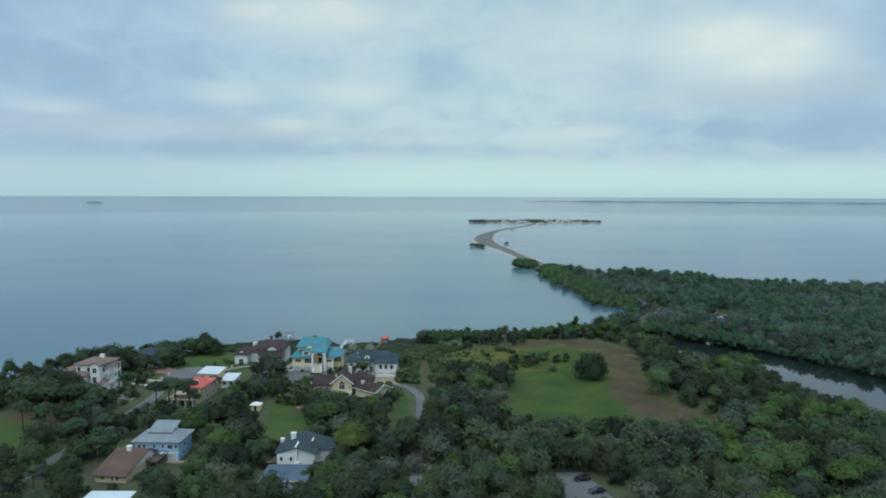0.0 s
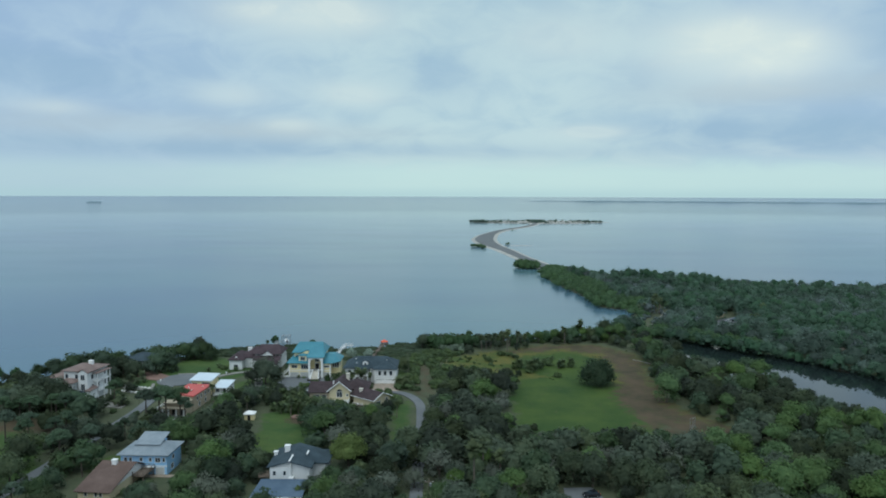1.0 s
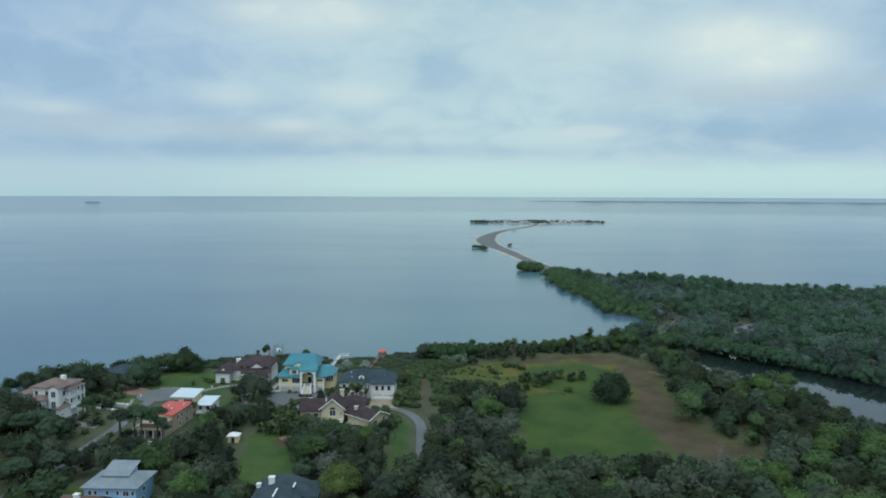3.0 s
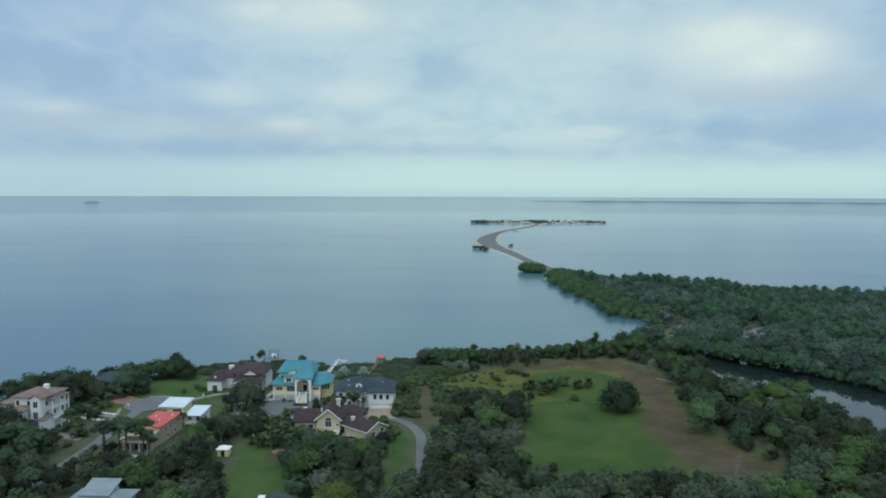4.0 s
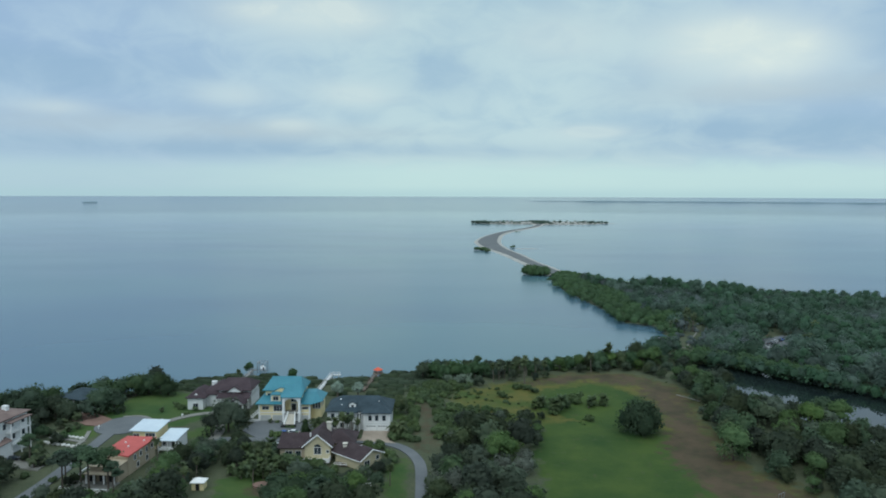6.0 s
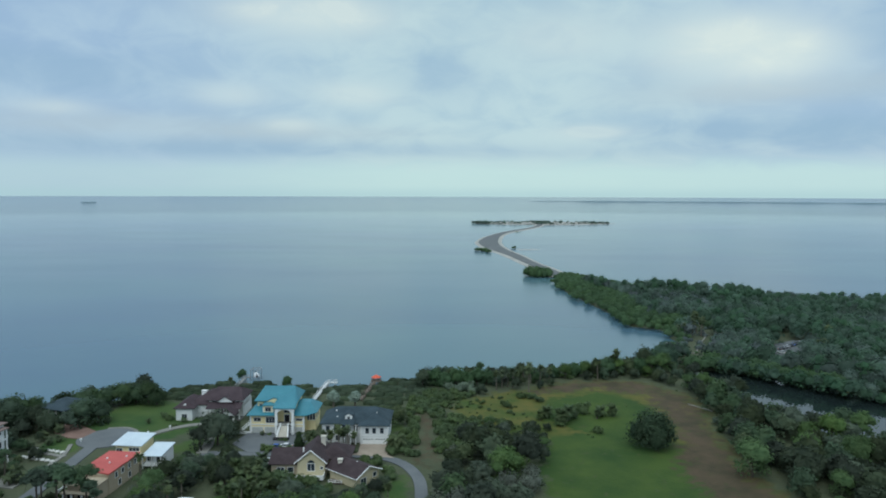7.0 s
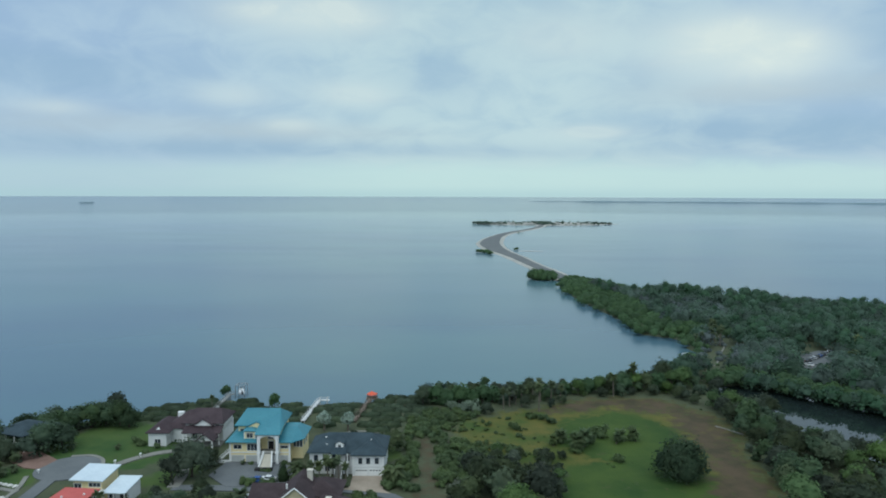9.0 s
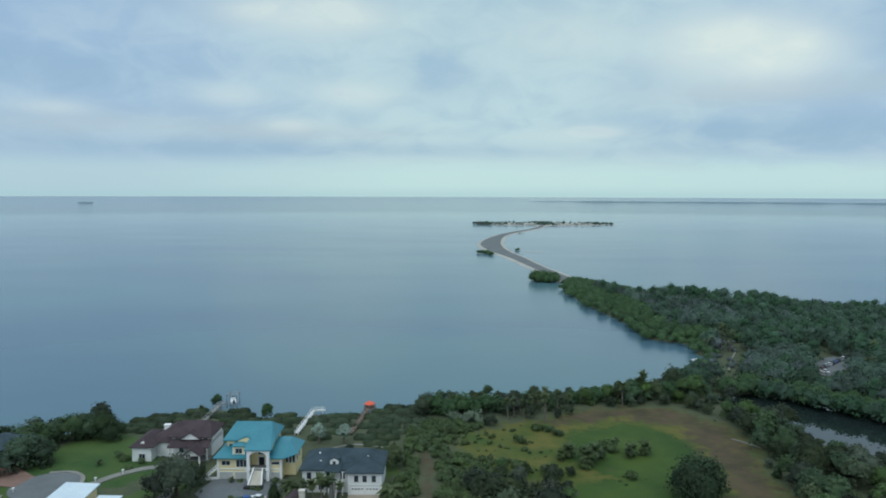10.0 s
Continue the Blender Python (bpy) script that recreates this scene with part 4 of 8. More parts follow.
    for i in range(n):
        a0, a1 = math.pi * i / n, math.pi * (i + 1) / n
        pts = [(2.5 - 2.3 * math.cos(a), 7.1 + 1.4 * math.sin(a)) for a in (a0, a1)]
        solid(bm, [[(pts[0][0], y, pts[0][1]), (pts[1][0], y, pts[1][1]), (pts[1][0], y, 8.95), (pts[0][0], y, 8.95)] for y in (-1.5, -0.9)])
    bmesh.ops.recalc_face_normals(bm, faces=bm.faces)
    part("arch", bm, "trim", h, "white arched porch head")
    boxpart("porch_floor", "concrete", h, (-0.4, 5.4, -1.4, 2.6, 2.9, 3.25))
    boxpart("wall", "white_wall", h, (-0.3, 5.3, -0.6, 0.1, -0.3, 2.9))
    dr = boxpart("door", "dark", h, (1.7, 3.3, 2.5, 2.62, 3.25, 5.6), label="dark glazed entry door")
    boxpart("door_frame", "trim", dr, (1.5, 1.7, 2.45, 2.65, 3.25, 5.8), (3.3, 3.5, 2.45, 2.65, 3.25, 5.8), (1.5, 3.5, 2.45, 2.65, 5.6, 5.8))
    window(h, 1.6, 3.4, 6.3, 8.0, 2.6, panes=2)
    window(h, 4.2, 4.9, 4.0, 6.5, 2.6)
    steps(h, 1.5, 3.5, -1.4, -5.2, 3.2, 16, flare=0.5, mat="chimney")
    for sx, k in ((1.3, -1), (3.7, 1)):
        bm = bmesh.new()
        solid(bm, [[(x - 0.16, y, -0.3), (x + 0.16, y, -0.3), (x + 0.16, y, z), (x - 0.16, y, z)] for x, y, z in ((sx, -1.4, 4.1), (sx + k * 0.6, -5.2, 0.9))])
        bmesh.ops.recalc_face_normals(bm, faces=bm.faces)
        part("stair_wall", bm, "trim", h, "white sloping stair side wall")
    # outside stair on the left flank
    bm = bmesh.new()
    bar(bm, (-9.1, 0.6, 3.3), (-12.6, 0.6, 0.3), 0.22)
    bar(bm, (-9.1, 0.6, 4.3), (-12.6, 0.6, 1.3), 0.1)
    bar(bm, (-9.1, 2.0, 3.3), (-12.6, 2.0, 0.3), 0.22)
    for i in range(15):
        f = i / 15
        block(bm, -9.1 - 3.5 * f - 0.28, -9.1 - 3.5 * f, 0.5, 2.1, 3.1 - 3.0 * f, 3.2 - 3.0 * f)
    for i in range(6):
        f = i / 5
        block(bm, -9.2 - 3.4 * f, -9.05 - 3.4 * f, 0.52, 0.66, 3.2 - 3.0 * f - 0.3, 4.3 - 3.0 * f)
    part("side_stair", bm, "trim", h, "white outside stair with railing")
    boxpart("stair_wall", "trim", h, (-13.2, -9.0, -0.4, -0.15, -0.3, 0.9))
    for a, b in ((-8.5, -4.9), (-4.3, -0.9), (5.9, 8.1)):
        garage(h, a, b, 2.25, 0.0)
    window(h, -7.9, -5.6, 4.2, 5.4, 0.0, panes=2)
    window(h, -3.9, -0.9, 3.7, 5.7, 0.0, panes=3)
    window(h, 5.9, 8.1, 4.4, 5.2, 0.0)
    for a in (9.0, 9.95, 10.9):
        window(h, a, a + 0.7, 3.6, 5.7, 3.6)
    window(h, 5, 6.2, 3.6, 5.4, 11.8, "right")
    window(h, 8, 9.2, 3.6, 5.4, 11.8, "right")
    window(h, -7.0, -5.6, 7.4, 8.8, 4.0)
    window(h, 6.5, 8, 7.6, 9.0, 5.2, "right", panes=2)
    boxpart("planter", "dark", h, (0.0, 5.0, -7.0, -5.7, -0.3, 0.9), label="low dark planter box at the stair foot")
    return h


def grey_house():
    h = thing("house", "white two-storey house with dark grey hipped roof and dormer", "house", -30.5, 292)
    boxpart("wall", "white_wall", h, (-10.5, 2, 2, 14.5, -0.5, 6.2))
    boxpart("wall", "white_wall", h, (2, 10.6, 0, 14.5, -0.5, 6.2))
    boxpart("trim", "trim", h, (-10.6, 2, 1.88, 2.1, 5.9, 6.2), (1.9, 10.7, -0.12, 0.1, 5.9, 6.2), (1.9, 10.7, -0.12, 0.1, 3.0, 3.2), (10.3, 10.72, -0.14, 0.2, 0, 6.2), (1.88, 2.25, -0.14, 0.2, 0, 6.2))
    hip_roof("roof", "grey_roof", h, -10.5, 10.6, 2, 14.5, 6.2, 3.7, 0.75, inset=5.2, label="dark grey shingle hipped roof")
    hip_roof("roof", "grey_roof", h, 2, 10.6, 0, 9.5, 6.22, 2.6, 0.75, inset=4.6, label="dark grey garage-wing roof")
    slab_roof("roof", "grey_roof", h, [(-4.3, 0.3, 6.15), (0.0, 0.3, 6.15), (0.0, 3.0, 7.5), (-4.3, 3.0, 7.5)])
    d = boxpart("dormer", "trim", h, (-3.2, -1.0, 2.6, 5.5, 7.0, 8.5))
    window(d, -2.5, -1.7, 7.4, 8.3, 2.6)
    gable_roof("dormer_roof", "grey_roof", d, -3.2, -1.0, 2.7, 6.2, 8.5, 0.7, "y", 0.3)
    gable_wall("dormer_gable", "trim", d, -3.2, -1.0, 2.62, 5, 8.5, 0.65)
    garage(h, 2.7, 6.0, 2.2, 0.0, "trim", lights=4)
    garage(h, 6.6, 9.9, 2.2, 0.0, "trim", lights=4)
    for a in (3.5, 5.7, 8.1):
        window(h, a, a + 1.15, 3.7, 5.5, 0.0)
    for a in (-9.3, -6.8, -0.4):
        window(h, a, a + 1.2, 3.7, 5.5, 2.0)
    window(h, -4.2, -2.0, 3.6, 5.6, 2.0, panes=2)
    window(h, 3, 4.2, 3.7, 5.5, 10.6, "right")
    window(h, 9, 10.2, 3.7, 5.5, 10.6, "right")
    for a in (-8.8, -6.2):
        window(h, a, a + 1.4, 0.8, 2.4, 2.0)
    boxpart("porch_floor", "concrete", h, (-4.6, 0.6, 0.2, 2.0, 2.8, 3.05))
    for x in (-4.4, -2.0, 0.4):
        boxpart("column", "trim", h, (x - 0.14, x + 0.14, 0.3, 0.6, -0.3, 6.2))
    railing(h, (-4.4, 0.4, 3.05), (0.4, 0.4, 3.05), 0.95)
    steps(h, -2.9, -0.9, 0.2, -4.2, 3.0, 15)
    railing(h, (-2.9, 0.2, 3.0), (-2.9, -4.2, 0.1), 0.95)
    railing(h, (-0.9, 0.2, 3.0), (-0.9, -4.2, 0.1), 0.95)
    for x, y, z in ((6.5, 5.5, 8.4), (-6.5, 6.5, 8.9), (-5.9, 4.2, 7.6)):
        boxpart("roof_vent", "trim", h, (x - 0.2, x + 0.2, y - 0.2, y + 0.2, z - 0.5, z + 0.35))
    return h


def brown_house():
    h = thing("house", "pale yellow gabled house with dark brown shingle roofs and stucco chimneys", "house", -38, 266)
    # tan instead of yellow: brown brick with its shade put into the colour
    boxpart("wall", "tan_wall", h, (-12.6, -5, 1.4, 12, -0.5, 3.6), label="wing wall in tan for shaded brown brick")
    gable_roof("roof", "brown_roof", h, -12.6, -4, 1.4, 12, 3.55, 2.7, "x", 0.7, label="long dark brown gabled roof")
    gable_wall("gable", "yellow_wall", h, -12.6, -12.3, 1.4, 12, 3.6, 2.6, "x")
    boxpart("wall", "yellow_wall", h, (-5, 2.6, 0, 11, -0.5, 4.5))
    gable_wall("gable", "yellow_wall", h, -5, 2.6, 0.0, 0.6, 4.5, 3.3)
    gable_roof("roof", "brown_roof", h, -5, 2.6, 0.2, 11, 4.35, 3.6, "y", 0.75, label="brown gabled roof with white bargeboards")
    bm = bmesh.new()
    for k in (-1, 1):
        bar(bm, (-1.2, -0.62, 8.15), (-1.2 + k * 4.6, -0.62, 4.4), 0.16, sides=4)
    part("bargeboard", bm, "trim", h)
    boxpart("wall", "yellow_wall", h, (1, 8.4, 4, 12.6, -0.5, 4.1))
    hip_roof("roof", "brown_roof", h, 0, 8.8, 4, 13, 4.1, 3.0, 0.7, inset=4.4, label="tall dark brown hipped roof")
    chimney(h, 0.8, 9.2, 1.3, 1.1, 5, 8.7)
    # angled wing
    m = Matrix.Translation((7.6, 2.4, 0)) @ Matrix.Rotation(radians(-40), 4, "Z")
    boxpart("wall", "yellow_wall", h, (-1, 9.6, -4.2, 4.2, -0.8, 3.0), m=m)
    gable_wall("gable", "yellow_wall", h, 9.1, 9.6, -4.2, 4.2, 3.0, 2.0, "x", m=m)
    gable_roof("roof", "brown_roof", h, -2, 9.6, -4.2, 4.2, 2.85, 2.25, "x", 0.75, m=m, label="brown roof of the angled wing")
    bm = bmesh.new()
    for k in (-1, 1):
        bar(bm, m @ Vector((10.38, 0, 5.2)), m @ Vector((10.38, k * 4.95, 2.95)), 0.15, sides=4)
        bar(bm, m @ Vector((-2, k * 4.97, 2.95)), m @ Vector((10.38, k * 4.97, 2.95)), 0.1, sides=4)
    part("bargeboard", bm, "trim", h)
    window(h, 2.0, 3.2, 1.5, 2.7, 9.6, "right", m=m)
    window(h, -2.6, -0.6, 0.2, 2.2, 9.6, "right", panes=2, m=m)
    chimney(h, 6.9, 0.6, 1.2, 1.0, 1.5, 5.2)
    # balcony and arched window on the gable front
    boxpart("balcony", "trim", h, (-6.2, 2.6, -2.6, 0.0, 0.6, 0.85))
    boxpart("balcony_wall", "trim", h, (-6.3, 2.7, -2.7, -2.5, 0.6, 1.9), (-6.3, -6.1, -2.5, 0, 0.6, 1.9), (2.5, 2.7, -2.5, 0, 0.6, 1.9))
    window(h, -2.2, -0.2, 2.2, 4.2, 0.0, panes=2)
    bm = bmesh.new()
    pts = [(-1.2 + 1.0 * math.cos(math.pi * i / 10), 4.35 + 0.85 * math.sin(math.pi * i / 10)) for i in range(11)]
    solid(bm, [[(x, y, z) for x, z in pts] for y in (-0.05, 0.05)])
    bmesh.ops.recalc_face_normals(bm, faces=bm.faces)
    part("fanlight", bm, "glass", h, "dark half-round fanlight")
    window(h, 1.4, 2.1, 2.6, 3.4, 0.0)
    window(h, -11, -9, 1.2, 2.6, 1.4, panes=2)
    window(h, -8, -6.4, 1.2, 2.6, 1.4)
    boxpart("balcony", "timber", h, (4.5, 8.0, -4.2, -1.2, 0.2, 0.5), m=None)
    railing(h, (4.3, -4.2, 0.5), (8.0, -4.6, 0.5), 0.9)
    for x, y, z in ((-4.0, 4.0, 7.0), (11.8, -0.9, 5.0)):
        boxpart("roof_vent", "trim", h, (x - 0.2, x + 0.2, y - 0.2, y + 0.2, z - 0.9, z + 0.3))
    return h


def maroon_house():
    h = thing("house", "white house with broad maroon shingle roofs and white chimney", "house", -84, 315)
    boxpart("wall", "white_wall", h, (-11.6, -6, 0, 11, -0.5, 4.3))
    hip_roof("roof", "maroon_roof", h, -11.6, -5.6, 0, 12, 4.3, 2.6, 0.7, label="maroon hipped wing roof")
    gable_wall("gable", "trim", h, -9.8, -7.6, 0.4, 1.4, 4.9, 0.9)
    window(h, -9.6, -7.8, 0.9, 2.3, 0.0, panes=2)
    boxpart("wall", "white_wall", h, (-6, 10.6, 4, 15, -0.5, 4.4))
    hip_roof("roof", "maroon_roof", h, -8, 4, 4, 16, 4.4, 4.0, 0.6, inset=5, label="maroon main roof")
    boxpart("wall", "white_wall", h, (-1.0, 10.6, 3.2, 14, 4.0, 6.3), label="white upper-storey wall")
    hip_roof("roof", "maroon_roof", h, -1.6, 10.6, 3.2, 15, 6.3, 3.3, 0.6, inset=2.6, label="maroon hipped upper roof")
    gable_wall("gable", "trim", h, 2.2, 7.6, 2.2, 6, 5.9, 1.9)
    gable_roof("roof", "maroon_roof", h, 2.2, 7.6, 2.3, 7, 5.9, 2.0, "y", 0.5)
    slab_roof("roof", "maroon_roof", h, [(-1.2, -0.2, 4.1), (11.0, -0.2, 4.1), (11.0, 3.4, 5.6), (-1.2, 3.4, 5.6)], label="maroon porch roof")
    for x in (-0.8, 0.4, 5.0, 10.4):
        boxpart("column", "trim", h, (x - 0.18, x + 0.18, 0.0, 0.36, -0.3, 4.1))
    boxpart("porch_floor", "concrete", h, (-1.2, 11, -0.2, 4, -0.3, 0.5))
    window(h, 0.8, 2.2, 1.2, 3.2, 4.0)
    window(h, 3.2, 4.8, 1.2, 3.2, 4.0, panes=2)
    window(h, 7.6, 9.2, 1.2, 3.2, 4.0)
    window(h, 0, 1.4, 4.9, 6.0, 3.2)
    window(h, 8.4, 9.8, 4.9, 6.0, 3.2)
    gable_roof("roof", "maroon_roof", h, 5.2, 10.0, -4.5, 0.5, 3.2, 2.2, "y", 0.5, label="maroon entry gable")
    gable_wall("gable", "trim", h, 5.2, 10.0, -4.0, -3.6, 3.2, 2.0)
    for x in (5.5, 9.7):
        boxpart("column", "trim", h, (x - 0.2, x + 0.2, -4.3, -3.9, -0.3, 3.2))
    chimney(h, -4.9, 10.0, 1.7, 1.2, 6.0, 7.7, "trim")
    return h


def red_house():
    h = thing("house", "tan two-storey flat house with a coral red roof", "house", -94, 258, rz=-5)
    boxpart("wall", "tan_wall", h, (-4.4, 4.0, -2.5, 12.5, -0.5, 5.4))
    bm = bmesh.new()
    solid(bm, [[(-4.8, -0.6, 5.4), (4.3, -2.9, 5.4), (4.4, 12.8, 5.4), (-4.8, 12.8, 5.4)], [(-4.8, -0.6, 5.75), (4.3, -2.9, 5.75), (4.4, 12.8, 5.75), (-4.8, 12.8, 5.75)]])
    bm.faces.ensure_lookup_table()
    part("roof", bm, "red_roof", h, "flat coral red roof")
    for x, y in ((0.5, 4), (2.5, 9), (-2, 7)):
        boxpart("roof_vent", "trim", h, (x - 0.18, x + 0.18, y - 0.18, y + 0.18, 5.7, 6.15))
    for y in (0.5, 3.6, 7, 10):
        window(h, y, y + 1.1, 3.3, 4.7, 4.0, "right")
    for y in (2, 7):
        window(h, y, y + 1.2, 0.7, 2.2, 4.0, "right")
    # front porch block and carport
    boxpart("wall", "tan_wall", h, (-4.2, 3.8, -7.5, -2.5, -0.5, 4.3), label="tan front wing wall")
    boxpart("roof", "tan_wall", h, (-4.5, 4.1, -8.0, -2.4, 4.3, 4.6), label="tan flat front roof")
    for x in (-3.4, -0.6, 2.2):
        boxpart("opening", "dark", h, (x - 0.9, x + 0.9, -7.56, -7.4, 0, 2.4))
    for x in (-4.2, -2.0, 0.8, 3.6):
        boxpart("column", "trim", h, (x - 0.2, x + 0.2, -9.4, -9.0, -0.3, 2.9))
    boxpart("roof", "tan_wall", h, (-4.8, 4.6, -9.8, -7.5, 2.9, 3.15), label="low tan porch roof")
    boxpart("patio", "concrete", h, (-9, 4.4, -14, -7.5, -0.4, 0.25))
    boxpart("patio_wall", "trim", h, (-9.2, 4.4, -14.2, -13.9, -0.4, 1.0), (-9.2, -8.9, -14.2, -4, -0.4, 1.0))
    boxpart("stair", "concrete", h, (-7.6, -4.8, -6, 3, -0.4, 1.4))
    boxpart("stair_wall", "trim", h, (-7.9, -7.6, -6.2, 4, -0.4, 2.3))
    return h


def white_roof_house():
    h = thing("house", "cream house with flat white standing-seam metal roof", "house", -94.5, 275, rz=-2)
    boxpart("wall", "cream_wall", h, (-3.6, 3.8, 0.6, 8.8, -0.5, 6.0))
    slab_roof("roof", "white_roof", h, [(-4.3, -0.4, 5.9), (4.5, -0.4, 5.7), (4.5, 9.4, 6.2), (-4.3, 9.4, 6.4)], 0.25, label="white metal roof")
    window(h, -3.4, -1.6, 3.4, 4.8, 0.6, panes=2)
    window(h, 0.4, 3.4, 4.0, 5.0, 0.6, panes=3)
    boxpart("balcony", "trim", h, (-0.5, 5.2, -1.2, 0.6, 3.0, 3.2))
    railing(h, (-0.5, -1.1, 3.2), (5.2, -1.1, 3.2), 0.95)
    g = thing("house", "low white house with flat white metal roof and porch", "house", -86.3, 272.5, rz=-2)
    boxpart("wall", "white_wall", g, (-2.4, 2.8, 1.6, 8.4, -0.5, 3.7))
    slab_roof("roof", "white_roof", g, [(-2.8, -0.6, 3.75), (3.2, -0.6, 3.75), (3.2, 9.0, 4.4), (-2.8, 9.0, 4.4)], 0.22, label="white metal roof")
    boxpart("porch_floor", "trim", g, (-2.6, 3.0, -0.6, 1.6, 0.9, 1.15))
    railing(g, (-2.6, -0.5, 1.15), (3.0, -0.5, 1.15), 0.9)
    for x in (-2.5, 0.2, 2.9):
        boxpart("column", "trim", g, (x - 0.1, x + 0.1, -0.5, -0.3, -0.3, 3.75))
    window(g, -2.0, -0.4, 1.6, 3.0, 1.6, panes=2)
    dr = boxpart("door", "dark", g, (0.8, 1.8, 1.52, 1.65, 1.15, 3.1))
    window(g, 2.0, 2.6, 1.6, 3.0, 1.6)
    return h


def blue_house():
    h = thing("house", "light blue two-storey house with tiered pale grey shingle roof", "house", -83, 198, rz=-2)
    boxpart("wall", "blue_wall", h, (-7.2, 5.8, 0.4, 10, -0.5, 5.8))
    boxpart("trim", "trim", h, (-7.3, 5.9, 0.3, 0.5, 2.5, 2.75))
    hip_roof("roof", "pale_roof", h, -7.2, 5.8, 0.4, 10.2, 5.7, 2.6, 0.8, inset=5.0, label="pale grey hipped roof")
    boxpart("wall", "blue_wall", h, (-3.8, 2.4, 3.6, 8.6, 6.6, 7.8), label="blue clerestory wall")
    slab_roof("roof", "pale_roof", h, [(-4.4, 2.8, 7.6), (3.0, 2.8, 7.6), (3.0, 9.4, 9.1), (-4.4, 9.4, 9.1)], 0.22, label="pale grey upper roof")
    window(h, -0.2, 0.7, 6.9, 7.3, 3.6)
    for x in (-4.4, -1.4, 1.2):
        window(h, x - 0.35, x + 0.35, 3.9, 4.9, 0.4)
    window(h, 2.6, 4.0, 3.7, 4.9, 0.4, panes=2)
    window(h, 4.7, 5.3, 3.8, 4.9, 0.4)
    window(h, -6.2, -5.4, 3.8, 4.9, 0.4)
    garage(h, -4.4, -0.4, 2.2, 0.4)
    garage(h, 2.8, 5.0, 2.2, 0.4)
    boxpart("balcony", "trim", h, (0.6, 2.6, -0.8, 0.4, 2.6, 2.75))
    window(h, 4, 5.2, 3.3, 4.4, 5.8, "right")
    window(h, 3.2, 4.6, 0.8, 2.1, 5.8, "right", panes=2)
    boxpart("patio", "pavers", h, (-1.5, 9.5, -1.2, 0.4, -0.4, 0.2))
    return h


def small_brown_house():
    h = thing("house", "low cream house with a broad weathered brown gabled roof", "house", -90, 182, rz=-6)
    boxpart("wall", "yellow_wall", h, (-4.4, 4.4, 0.8, 16, -0.5, 2.4))
    slab_roof("roof", "rust_roof", h, [(-5.0, 0.0, 2.0), (5.0, 0.0, 2.0), (5.0, 13.0, 5.2), (-5.0, 13.0, 5.2)], 0.22, label="wide weathered brown roof slope")
    slab_roof("roof", "rust_roof", h, [(-5.0, 13.0, 5.2), (5.0, 13.0, 5.2), (5.0, 17.2, 3.0), (-5.0, 17.2, 3.0)])
    bm = bmesh.new()
    solid(bm, [[(4.1, 0.8, 2.3), (4.1, 13, 5.15), (4.1, 16, 3.5), (4.1, 16, 2.3)], [(4.4, 0.8, 2.3), (4.4, 13, 5.15), (4.4, 16, 3.5), (4.4, 16, 2.3)]])
    bmesh.ops.recalc_face_normals(bm, faces=bm.faces)
    part("gable", bm, "white_wall", h)
    for x in (-2.2, 0.6, 1.9):
        window(h, x - 0.35, x + 0.35, 0.7, 1.9, 0.8)
    chimney(h, -0.6, 11.6, 1.2, 1.0, 4.2, 6.1, "trim")
    deck = boxpart("deck", "timber", h, (4.4, 7.8, 11, 17.0, 2.0, 2.25), label="raised timber deck")
    for x in (4.8, 7.5):
        for y in (11.4, 16.6):
            boxpart("post", "timber", h, (x - 0.1, x + 0.1, y - 0.1, y + 0.1, -0.3, 2.0))
    railing(h, (4.6, 11.1, 2.25), (7.7, 11.1, 2.25), 1.0, "timber")
    railing(h, (7.7, 11.1, 2.25), (7.7, 16.9, 2.25), 1.0, "timber")
    railing(h, (7.7, 16.9, 2.25), (4.6, 16.9, 2.25), 1.0, "timber")
    return h


